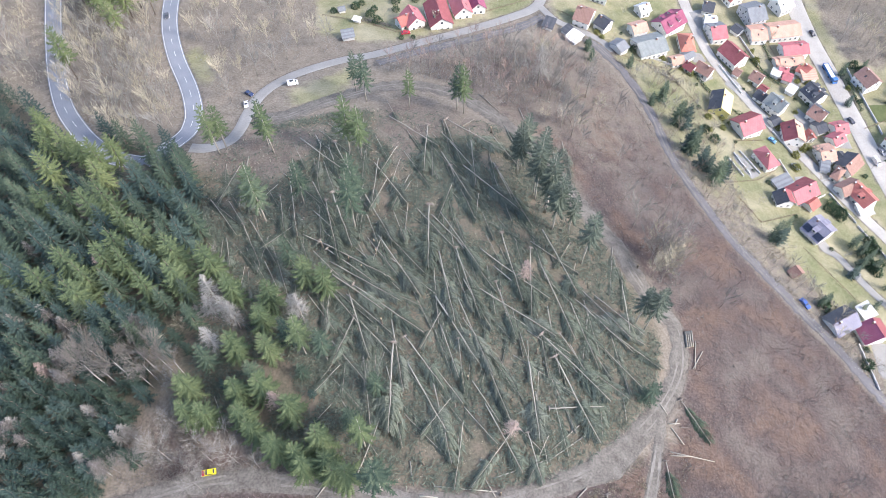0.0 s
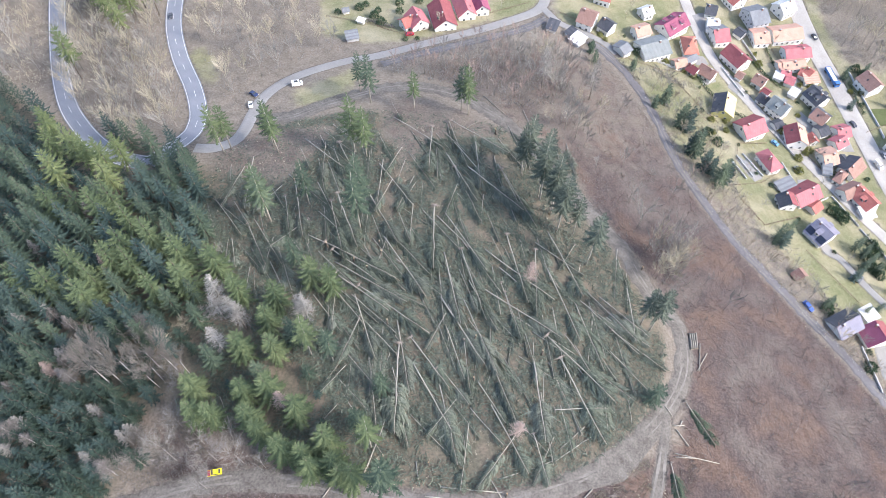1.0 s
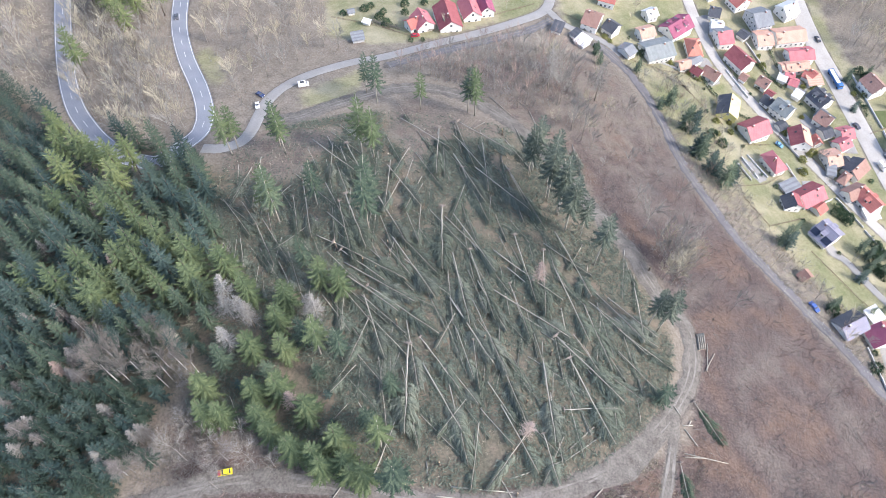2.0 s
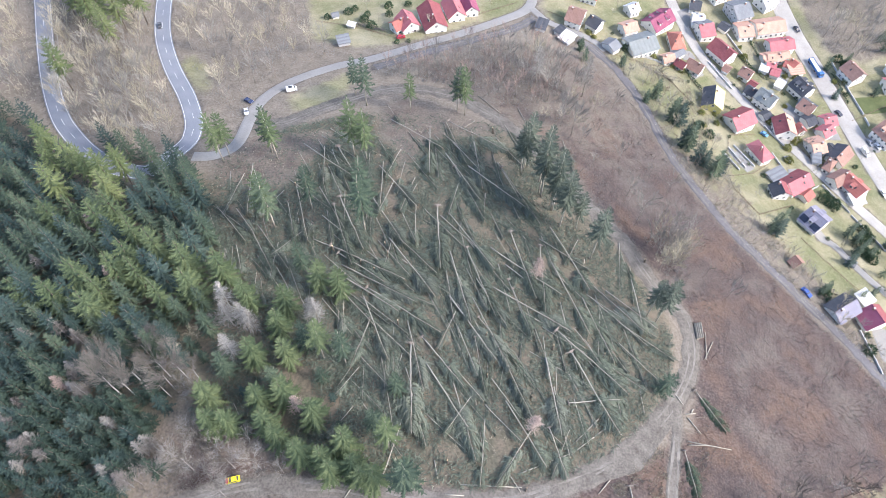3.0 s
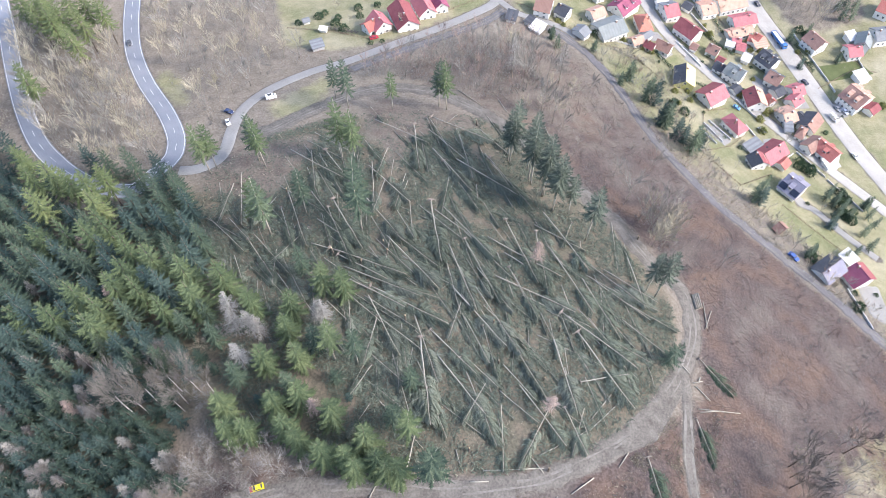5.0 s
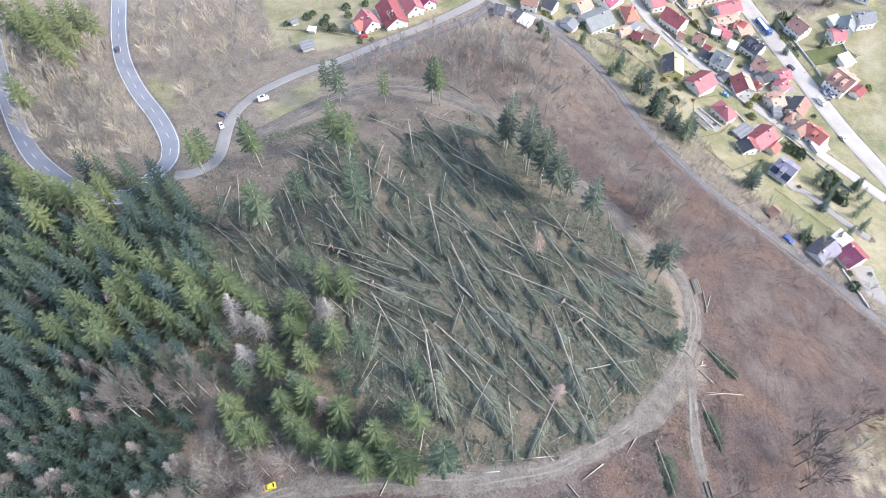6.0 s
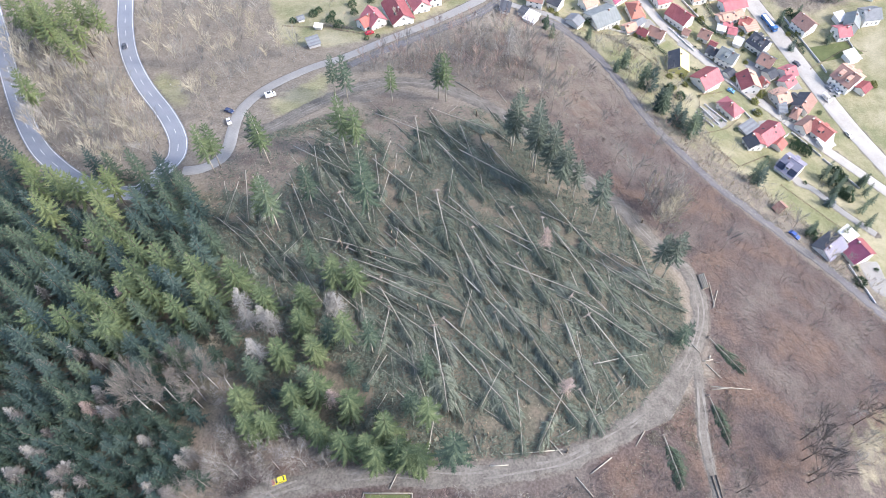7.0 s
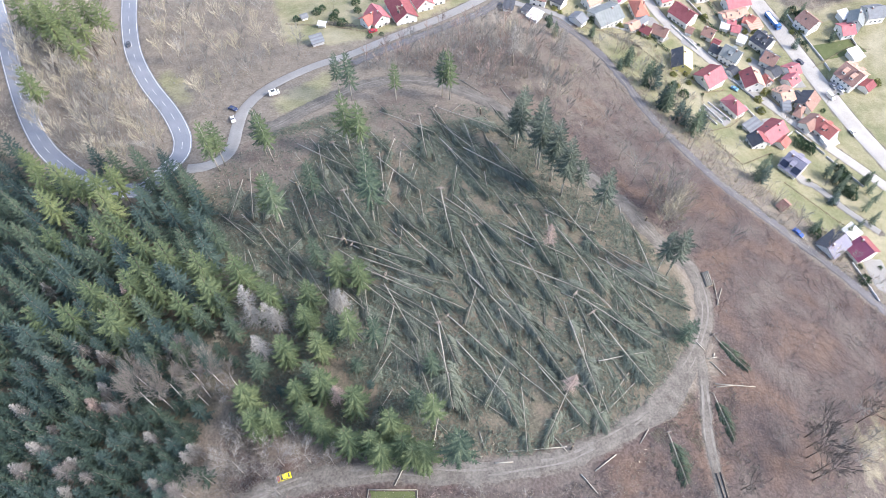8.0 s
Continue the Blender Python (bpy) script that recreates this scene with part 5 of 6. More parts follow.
    if kind == "gable" and ridge - eave > 2.6:
        window(ob, pose(x + 0.01, 0, eave + 0.35, 0, 0, 90))
        window(ob, pose(-x - 0.01, 0, eave + 0.35, 0, 0, -90))
    return ob


# x, y, length, turn, width, eave, ridge, roof, wall, kind, second roof (other pitch, sun and shade in its tone),
# dormers
NORTH_ROW = [
    (-14.3, 261, 9.9, -65, 9, 4.2, 8.0, "pink", "white", "gable", None, 0), (-18.6, 259.5, 6.7, 33, 7, 3.8, 6.5, "red", "white", "gable", None, 0),
    (-2.3, 264.6, 16.4, -77, 11, 4.5, 8.5, "maroon", "white", "gable", None, 0), (8.4, 272.6, 12.5, -75, 9, 4.2, 8.2, "pink", "white", "gable", None, 0),
    (16.1, 276.1, 10.2, -78, 8, 4, 7.5, "purple", "white", "gable", None, 0), (69.7, 273.3, 8.6, -27, 11, 5.2, 8.8, "brown", "white", "gable", None, 0),
    (79.3, 270.4, 6.9, -44, 8, 4.5, 7.2, "dark", "white", "gable", None, 0), (97.3, 271.1, 8.2, 20, 8, 4.6, 6.8, "salmon", "white", "gable", None, 0),
    (101.3, 259.3, 14.9, 19, 13, 4.2, 7.2, "green", "white", "gable", None, 0), (115.6, 280.3, 15.2, 37, 11, 4.4, 8.2, "purple", "white", "gable", None, 2),
    (122.5, 266.5, 7.6, 0, 12, 4.2, 8.2, "orange", "white", "hip", None, 0), (114.5, 252.8, 6.5, 17, 6, 3, 5, "salmon", "white", "gable", None, 0),
]
STREET_ROW = [
    (128.4, 249.2, 8.5, -43, 7, 3.4, 6.2, "brown", "white", "gable", None, 0), (120.8, 249.3, 5.5, -47, 5, 3.2, 5.4, "maroon", "white", "gable", None, 0),
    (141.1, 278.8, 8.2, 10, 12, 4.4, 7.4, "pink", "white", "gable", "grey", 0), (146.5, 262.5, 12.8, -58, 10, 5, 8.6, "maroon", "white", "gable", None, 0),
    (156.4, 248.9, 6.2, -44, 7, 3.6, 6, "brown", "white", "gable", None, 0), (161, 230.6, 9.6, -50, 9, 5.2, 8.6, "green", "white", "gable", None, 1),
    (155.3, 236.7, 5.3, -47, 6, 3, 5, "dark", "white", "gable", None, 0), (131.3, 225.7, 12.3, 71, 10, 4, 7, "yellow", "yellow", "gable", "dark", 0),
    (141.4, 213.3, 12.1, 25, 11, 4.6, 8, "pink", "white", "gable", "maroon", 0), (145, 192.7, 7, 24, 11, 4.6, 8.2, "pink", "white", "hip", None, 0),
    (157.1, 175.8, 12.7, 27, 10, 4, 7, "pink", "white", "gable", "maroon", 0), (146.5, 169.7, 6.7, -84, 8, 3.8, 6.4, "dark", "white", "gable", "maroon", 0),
]
EAST_ROW = [
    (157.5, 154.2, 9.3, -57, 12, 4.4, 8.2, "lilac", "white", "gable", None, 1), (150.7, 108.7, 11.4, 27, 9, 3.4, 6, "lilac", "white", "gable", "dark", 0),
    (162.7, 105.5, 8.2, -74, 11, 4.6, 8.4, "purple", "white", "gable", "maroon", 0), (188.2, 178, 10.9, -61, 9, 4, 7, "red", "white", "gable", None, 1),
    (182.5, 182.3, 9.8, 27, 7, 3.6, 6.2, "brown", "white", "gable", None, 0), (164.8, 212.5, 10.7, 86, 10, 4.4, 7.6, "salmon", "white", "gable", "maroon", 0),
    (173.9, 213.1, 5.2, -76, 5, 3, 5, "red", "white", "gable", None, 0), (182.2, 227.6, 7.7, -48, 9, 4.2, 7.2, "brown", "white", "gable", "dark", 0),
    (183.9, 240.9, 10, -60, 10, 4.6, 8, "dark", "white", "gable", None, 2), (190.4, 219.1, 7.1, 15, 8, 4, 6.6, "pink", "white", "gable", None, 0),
    (187.2, 212.6, 7.2, 30, 7, 3.4, 5.6, "pink", "white", "gable", None, 0), (178, 201.5, 7.3, 14, 9, 3.8, 6.2, "salmon", "white", "gable", None, 0),
]
FAR_ROW = [
    (188.3, 196.8, 10.7, 41, 9, 4, 6.8, "brown", "white", "gable", "dark", 0), (180.8, 190.6, 4.1, -44, 8, 3.4, 5.8, "brown", "white", "hip", None, 0),
    (181.4, 271.5, 13.8, 7, 9, 4, 6.2, "pink", "white", "gable", None, 0), (178.5, 284.5, 16.6, 9, 11, 4.2, 6.8, "salmon", "white", "gable", None, 0),
    (163.9, 281.2, 8.7, 7, 11, 3.8, 6, "salmon", "white", "gable", None, 0), (164, 294.4, 10.2, 17, 14, 5.5, 9, "grey", "grey", "gable", None, 0),
    (176.2, 263.1, 9.2, 6, 7, 3.2, 5, "salmon", "white", "gable", None, 0), (172, 256.1, 5.1, -10, 7, 3.2, 5, "pink", "white", "gable", "salmon", 0),
    (185.4, 258.5, 4.4, -54, 6, 3.2, 5, "red", "white", "gable", None, 0), (214.4, 251.4, 10.4, -67, 10, 5.2, 8.6, "brown", "white", "gable", None, 0),
    (219.7, 211.4, 11.8, -63, 14, 5.6, 9.4, "brown", "white", "gable", "salmon", 2), (233.2, 243.9, 7.8, 1, 9, 3.6, 6, "pink", "white", "gable", None, 0),
]
OUTER_ROW = [
    (240.7, 248.8, 9.8, 55, 8, 4.6, 7.6, "green", "grey", "gable", None, 0), (251.9, 251.9, 10.2, 0, 10, 4.6, 7.6, "grey", "white", "gable", None, 0),
    (139.4, 286.5, 6.5, -10, 9, 3.6, 6, "white", "white", "gable", None, 0), (140.6, 297.5, 6, -17, 8, 3.6, 6, "dark", "white", "gable", None, 0),
    (102.9, 288.4, 6.6, 28, 7, 3.6, 6, "white", "white", "gable", None, 0), (182.1, 303.2, 9.4, 29, 10, 4.2, 7.5, "white", "white", "gable", None, 0),
    (155.7, 307.8, 9.3, -62, 10, 4.6, 8, "red", "white", "gable", None, 0), (113.3, 311.8, 10.6, 35, 10, 4.6, 8, "red", "white", "gable", None, 0),
    (141.6, 314.6, 9.8, -58, 10, 4.6, 8, "maroon", "white", "gable", None, 0), (81.1, 295.5, 9, -20, 10, 4.6, 8, "red", "white", "gable", None, 0),
    (207.7, 321.6, 9.3, -64, 10, 4.6, 8, "brown", "white", "gable", None, 0), (261, 268.9, 7.7, -42, 10, 4.6, 8, "red", "white", "gable", None, 0),
]
ROOF_WORDS = {"red": "red tiled", "pink": "crimson tiled", "maroon": "maroon tiled", "purple": "purple tiled", "orange": "orange tiled hipped", "salmon": "faded salmon",
              "brown": "brown tiled", "grey": "slate-grey", "dark": "anthracite", "lilac": "grey-lilac", "green": "grey-green", "yellow": "yellow sheet", "white": "pale sheet"}
homes = []
for row in NORTH_ROW + STREET_ROW + EAST_ROW + FAR_ROW + OUTER_ROW:
    homes.append(house("house", "rendered village house with " + ROOF_WORDS[row[7]] + " roof and dark windows", *row[:7], row[7], row[8], row[9], row[10], row[11], group="village houses"))
# dark panels on the eave of the lilac-roofed house
lilac = homes[len(NORTH_ROW) + len(STREET_ROW)]
for dx in (-0.3, 0.3):
    row = EAST_ROW[0]
    tilt = math.degrees(math.atan((row[6] - row[5]) / (row[4] / 2)))
    for sg in (-1, 1):
        if (lilac.matrix_basis @ Vector((0, sg, 0)) - lilac.matrix_basis.translation).x < 0:
            part("roof_panel", Shape().box(-1.7, 1.7, -1.4, 1.4, 0.1, 0.2), PANEL, lilac, "dark glossy roof panel", m=pose(dx * row[2], sg * row[4] * 0.36, row[5] + (row[6] - row[5]) * 0.28, -sg * tilt, 0, 0))

SHEDS = [
    (-49.3, 271.9, 3.6, 17, 3, 2.2, 3, "grey", "white", "gable"), (-44, 248.4, 6, 14, 5, 2.6, 3.4, "grey", "grey", "shed"),
    (-41.1, 262.9, 4.1, -21, 2.5, 2, 2.4, "white", "white", "shed"), (51.6, 265.7, 7.8, 68, 5, 2.4, 3, "dark", "white", "shed"),
    (60.5, 261.9, 5.2, -49, 5, 2.5, 3.2, "dark", "white", "shed"), (63.1, 257.3, 7.7, 48, 6, 2.5, 3, "white", "grey", "shed"),
    (138.7, 129.8, 3.8, -65, 5.5, 2.4, 4.4, "brown", "wood", "gable"), (85.4, 255.5, 5.9, 40, 8, 3.2, 5, "grey", "white", "gable"),
    (165.2, 115.8, 6.3, 26, 6, 2.8, 3.4, "white", "white", "shed"), (168, 134.2, 4, -45, 3.5, 2, 2.6, "grey", "wood", "gable"),
    (160.4, 170, 5.6, 37, 6, 3, 4.6, "red", "white", "gable"), (147, 251.8, 3.9, -42, 5, 2.6, 4, "brown", "white", "gable"),
]
for row in SHEDS:
    house("garden_shed", "small outbuilding with " + ROOF_WORDS[row[7]] + " roof beside the gardens", *row[:7], row[7], row[8], row[9], bare=True, group="outbuildings")

# ---- village trees ----
garden_spruce = [spruce("garden_spruce", "dark green garden spruce growing down to the ground", 15, 3.9, 0.6, m, 140 + i, "garden conifers", per=8, whorls=14) for i, m in enumerate((NEEDLES, NEEDLES_BLUE))]
KINDS += garden_spruce
GARDEN_FIRS = [(100.5, 222.1, 13.9), (105.0, 207.3, 16.9), (107.8, 205.1, 16.8), (107.0, 189.2, 19), (106.0, 191.5, 14.5), (110.0, 181.2, 14.9), (112.6, 179.5, 12.3),
    (114.9, 173.6, 19), (119.2, 176.5, 13.6), (94.7, 217.7, 8.8), (135.7, 144.9, 13.6), (148.2, 117.8, 6.7), (191.2, 144.7, 10.5), (215.1, 260.3, 9.2),
    (223.6, 239.5, 9.2), (88.9, 243.3, 9)]
plant_tall(garden_spruce, GARDEN_FIRS, 15)
plant(garden_spruce, [(68.8, 250.6), (69.6, 242.9), (203.9, 257.5), (201.5, 237.5), (172.9, 139.5), (166.6, 133.4)], 0.55, 0.7)


def evergreen(name, label, r, h, seed, leaves=EVERGREEN):
    """A broad evergreen bush: a ball of leaf clumps round short stems."""
    g = random.Random(seed)
    ob = base(name, label, "bush", group="evergreen bushes")
    part("stem", Shape().tube([(0, 0, -0.4), (0.1, 0, h * 0.6)], [0.2, 0.08], 6), BARK, ob)
    s = Shape()
    for _ in range(420):
        d = Vector((g.gauss(0, 1), g.gauss(0, 1), abs(g.gauss(0.3, 1)))).normalized() * g.uniform(0.7, 1.08)
        c = Vector((d.x * r, d.y * r, d.z * h))
        a, b = Vector((g.gauss(0, 1), g.gauss(0, 1), g.gauss(0, 1))).normalized(), Vector((g.gauss(0, 1), g.gauss(0, 1), g.gauss(0, 1))).normalized()
        k = g.uniform(0.25, 0.55)
        s.add([tuple(c), tuple(c + a * k), tuple(c + (a + b) * k * 0.8), tuple(c + b * k + d * 0.2)], [(0, 1, 2), (0, 2, 3)])
    part("crown", s, leaves, ob)
    return ob


bushes = [evergreen("evergreen_bush", "broad dark evergreen bush in a garden", 2.4, 3.4, 150 + i) for i in range(2)]
KINDS += bushes
plant(bushes, [(-53.3, 271.5), (-43.2, 275.8), (-35.2, 268.6), (-31.3, 262.6), (-40.1, 278.9), (-23.4, 280.5), (-13.7, 282), (-33.7, 273.8), (169.9, 169.8), (172.9,
    171.6), (174.8, 170.6), (176.1, 168.3), (172.6, 167.7), (174, 165.4), (172.4, 173.5), (183.5, 153.8), (184.7, 152.1), (185.4, 149.5), (178.9, 145.7),
    (181.8, 148.1), (184.1, 142), (178.8, 139), (180.4, 137.4), (178.5, 141.2), (179.7, 149), (156.5, 92.1), (93.5, 257.2), (146.6, 115.6), (116.5, 284.6),
    (119.2, 207.1), (122.6, 201.3), (214.6, 260.1), (212.1, 263.9), (70.2, 256), (-23.1, 272.8)], 0.7, 1.1)


# ---- vehicles ----
def car(name, label, colour, L=4.4, W=1.75, H=1.45, van=False):
    """A car pointing along +x."""
    ob = base(name, label, "car" if not van else "van")
    coat = paint(name + "_paint", colour)
    x = L / 2
    if van:
        prof = [(-x, 0.35), (-x, H * 0.98), (x * 0.35, H), (x * 0.72, H * 0.62), (x, H * 0.52), (x, 0.35)]
    else:
        prof = [(-x, 0.35), (-x, H * 0.62), (-x * 0.8, H * 0.66), (-x * 0.62, H * 0.97), (x * 0.1, H), (x * 0.42, H * 0.66), (x * 0.95, H * 0.55), (x, 0.4)]
    n = len(prof)
    s = Shape()
    for sg in (-1, 1):
        s.v += [(px, sg * W / 2 * (0.82 if pz > H * 0.8 else 1.0), pz) for px, pz in prof]
    s.f = [tuple(range(n)), tuple(range(n, 2 * n))[::-1]] + [(i, i + n, (i + 1) % n + n, (i + 1) % n) for i in range(n)]
    part("body", s, coat, ob)
    y = W / 2
    q = 0.88 if van else 0.9
    part("windscreen", Shape().box(-0.04, 0.04, -y * q * 0.85, y * q * 0.85, -0.3, 0.3, pose(x * (0.54 if van else 0.27), 0, H * 0.83, 0, -52 if not van else -38, 0)), GLASS, ob)
    if not van:
        part("rear_window", Shape().box(-0.03, 0.03, -y * 0.75, y * 0.75, -0.26, 0.26, pose(-x * 0.72, 0, H * 0.83, 0, 40, 0)), GLASS, ob)
        for sg in (-1, 1):
            part("side_window", Shape().box(-x * 0.55, x * 0.2, -0.02, 0.02, -0.18, 0.17, pose(0, sg * y * 0.915, H * 0.83, sg * 12, 0, 0)), GLASS, ob)
    for sx in (-0.62, 0.62):
        for sg in (-1, 1):
            w = part("wheel", Shape().tube([(sx * x, sg * (y - 0.18), 0.32), (sx * x, sg * (y + 0.03), 0.32)], [0.32, 0.32], 12), TYRE, ob)
            part("rim", Shape().tube([(sx * x, sg * (y + 0.02), 0.32), (sx * x, sg * (y + 0.05), 0.32)], [0.19, 0.17], 10), METAL, w)
    for sg in (-1, 1):
        part("headlight", Shape().box(x - 0.12, x + 0.03, sg * y * 0.72 - 0.17, sg * y * 0.72 + 0.17, 0.58, 0.74), LAMP_GLASS, ob)
    return ob


def park(ob, x, y, length, turn, flip=False):
    z = float(hgt(x, y))
    t = radians(turn + (180 if flip else 0))
    d = Vector((2 * math.cos(t), 2 * math.sin(t), float(hgt(x + 2 * math.cos(t), y + 2 * math.sin(t))) - z))
    ob.matrix_basis = pose(x, y, z + 0.2, 0, -math.degrees(math.atan2(d.z, 2)), math.degrees(t))


yellow = car("yellow_car", "bright yellow estate car parked on the gravel forest road", (0.80, 0.68, 0.02), 4.0, 1.65)
part("bonnet", Shape().box(0.95, 1.9, -0.74, 0.74, 0.84, 0.92), paint("bonnet_paint", (0.42, 0.05, 0.06)), yellow, "dull red bonnet")
park(yellow, -64.1, 42.7, 3.9, 11, True)
park(car("blue_pickup", "blue pickup parked on the cinder path", (0.05, 0.12, 0.42), 4.8), 138.2, 115.6, 4.2, -59)
park(car("red_car", "dark red car parked below the white house", (0.42, 0.03, 0.05), 4.3), -17.5, 252.5, 4.3, 15)
camper = car("camper_van", "white camper van parked on the grass verge", (0.80, 0.80, 0.80), 4.6, 2.0, 2.2, True)
part("roof_hatch", Shape().box(-1.3, 0.3, -0.55, 0.55, 2.16, 2.26), DARK_GLASS, camper, "dark roof hatch")
park(camper, -63.9, 210.3, 3.1, 15)
park(car("white_car", "white car standing at the lane junction", (0.80, 0.80, 0.82), 4.3), -80.5, 194.8, 7, -75)
park(car("dark_blue_car", "dark blue car standing beside the lane bend", (0.04, 0.06, 0.14), 4.3), -80.7, 202.6, 4.8, -38)
park(car("silver_car", "dark grey car driving on the country road", (0.10, 0.10, 0.11), 4.3), -130.4, 261.2, 7.3, -72)
park(car("black_car", "dark car on the bright main road", (0.05, 0.05, 0.06), 4.3), 195.9, 285.5, 3.7, -71)
park(car("white_van", "white van parked on the main road", (0.80, 0.80, 0.80), 5.4, 2.0, 2.4, True), 205.1, 201.7, 6.5, -74)
park(car("white_car", "white car parked at the main road edge", (0.78, 0.78, 0.78), 4.3), 204.4, 176.7, 5.2, -80)
park(car("light_blue_car", "light blue small car parked on the village street", (0.15, 0.35, 0.60), 3.8), 154.3, 208.7, 2.1, -43)


def lorry(x, y, length, turn):
    ob = base("blue_lorry", "blue lorry with a white-topped load on the main road", "lorry", pose(x, y, float(hgt(x, y)) + 0.2, 0, 0, turn))
    blue = paint("lorry_paint", (0.06, 0.18, 0.45))
    part("cab", Shape().box(4.2, 6.2, -1.2, 1.2, 0.6, 2.9).box(6.2, 6.5, -1.15, 1.15, 0.6, 1.7), blue, ob)
    part("windscreen", Shape().box(6.18, 6.24, -1.05, 1.05, 1.75, 2.7), GLASS, ob)
    part("load_bed", Shape().box(-6.2, 4.0, -1.25, 1.25, 0.9, 1.15).box(-6.2, 4.0, -1.25, -1.17, 1.15, 2.4).box(-6.2, 4.0, 1.17, 1.25, 1.15, 2.4).box(-6.2, -6.1, -1.17, 1.17, 1.15, 2.4).box(3.9, 4.0, -1.17, 1.17, 1.15, 2.6), blue, ob)
    part("load", Shape().box(-5.9, 3.6, -1.1, 1.1, 1.16, 2.2), RENDER_WHITE, ob)
    for sx in (-5.2, -4.0, 1.5, 5.2):
        for sg in (-1, 1):
            part("wheel", Shape().tube([(sx, sg * 0.95, 0.5), (sx, sg * 1.25, 0.5)], [0.5, 0.5], 12), TYRE, ob)


lorry(197.9, 257.5, 18.7, -81)

# ---- loose timber ----
def stick(name, label, group, x0, y0, x1, y1, r, wood=BARK_PALE, lift=0.0):
    """A felled log on the ground, with raw cut ends."""
    ob = base(name, label, "log", pose(x0, y0, float(hgt(x0, y0)) + r + 0.12 + lift), group)
    d = Vector((x1 - x0, y1 - y0, float(hgt(x1, y1)) - float(hgt(x0, y0))))
    part("bark", Shape().tube([(0, 0, 0), tuple(d * 0.5 + Vector((0, 0, 0.03))), tuple(d)], [r, r * 0.88, r * 0.72], 8), wood, ob, smooth=True)
    u = d.normalized() * 0.02
    part("cut_end", Shape().tube([tuple(-u), tuple(u)], [r * 0.97, r * 0.97], 8), CUT_WOOD, ob)
    part("cut_end", Shape().tube([tuple(d - u), tuple(d + u)], [r * 0.7, r * 0.7], 8), CUT_WOOD, ob)
    return ob


PILE = [(81.3, 93.6, 80.6, 87.5), (82.1, 93.9, 81.4, 87.8), (82.9, 94.1, 82.2, 88.1), (83.8, 94.4, 83, 88.3)]
for i, (x0, y0, x1, y1) in enumerate(PILE):
    for k in range(2):
        stick("pile_log", "pale felled log in a roadside timber stack", "timber stack", x0 + 0.1 * k, y0 - 0.2 * k, x1 + 0.1 * k, y1 - 0.2 * k, 0.22, lift=0.36 * k)
LOGS_A = [(39.8, 57.5, 31.4, 50.3), (41.3, 54.6, 30, 47), (23.2, 44.7, 31.1, 47.7), (13.9, 41.6, 20.7, 43.9), (11.2, 42, 14.3, 36.7), (-2.3, 39.2, 14.6, 38),
    (-6.4, 36.7, -1.4, 36.2), (-9.1, 45.9, -8.4, 41), (16.6, 30.1, 19.9, 24.3), (28.2, 33.9, 20.8, 30.3), (40.2, 39.8, 36.3, 36.1),
    (-30.3, 41.5, -34.6, 35.3), (15.5, 205.3, 23.5, 193.8), (31.8, 197.6, 33.8, 188.3), (67.3, 51.6, 81.8, 49.7), (67.4, 50.5, 74.7, 50.7),
    (68.5, 60.1, 72.2, 60.6), (69.1, 59.1, 72.5, 54.1), (71.8, 62, 70.5, 60), (8.1, 182.8, 12.5, 187.2), (84.6, 90.5, 81.9, 79.9),
    (86.4, 87, 81.2, 79.9)]
LOGS_B = [(54.8, 66.9, 54.8, 59), (66.9, 66.2, 68.7, 63.1)]
LOGS = LOGS_A + LOGS_B
for x0, y0, x1, y1 in LOGS:
    stick("felled_log", "pale trimmed spruce log lying beside the track", "loose logs", x0, y0, x1, y1, 0.2)
stick("felled_log", "long dark log lying across the narrow track", "loose logs", *[(56.6, 25.1, 56.5, 17.8)][0], 0.25, BARK)
stick("felled_log", "long dark log lying across the narrow track", "loose logs", *[(58.1, 25.2, 57.6, 17.7)][0], 0.25, BARK)


def stub(x, y, h, seed):
    """A snapped stem with a splintered pale top."""
    g = random.Random(seed)
    ob = base("snapped_stem", "snapped spruce stem with a splintered pale top", "tree stump", pose(x, y, float(hgt(x, y)), g.uniform(-6, 6), g.uniform(-6, 6), 0), "snapped stems")
    part("stem", Shape().tube([(0, 0, -0.4), (0, 0, h)], [0.3, 0.24], 8), BARK, ob, smooth=True)
    s = Shape()
    for k in range(7):
        a = k * math.tau / 7
        s.spike((0.14 * math.cos(a), 0.14 * math.sin(a), h - 0.2), (0.18 * math.cos(a), 0.18 * math.sin(a), h + g.uniform(0.3, 1.0)), 0.13)
    part("splinters", s, CUT_WOOD, ob)


STUBS = [(-22.9, 119.1), (-22.2, 114), (-26.3, 108.5), (-31, 111.3), (-18.7, 87.6), (28.6, 79.6), (44.9, 77.9), (-5.4, 45), (7.9, 83.2), (19.3, 180),
    (68.5, 117.8), (7.5, 70.1), (19.9, 63.5), (-55.8, 148.7), (-39.8, 116.8), (15.7, 37.2), (-14.9, 39)]
for i, (x, y) in enumerate(STUBS):
    stub(x, y, 2.2 + (i * 37 % 10) * 0.22, 300 + i)

# fallen spruces outside the main field
GREEN_FALLEN = ([(74.2, 68.4, 80.5, 56.9)] + [(45.8, 38.2, 46.4, 25.2), (65.4, 48.7, 65.9, 41.4)])
fresh = fallen(141, 17, 5.2, 0.2, NEEDLES, True, "uprooted spruce with a still green crown beside the track")
KINDS.append(fresh)
for x0, y0, x1, y1 in GREEN_FALLEN:
    lay(fresh, x0, y0, x1 - x0, y1 - y0, 0.9, 0.1)

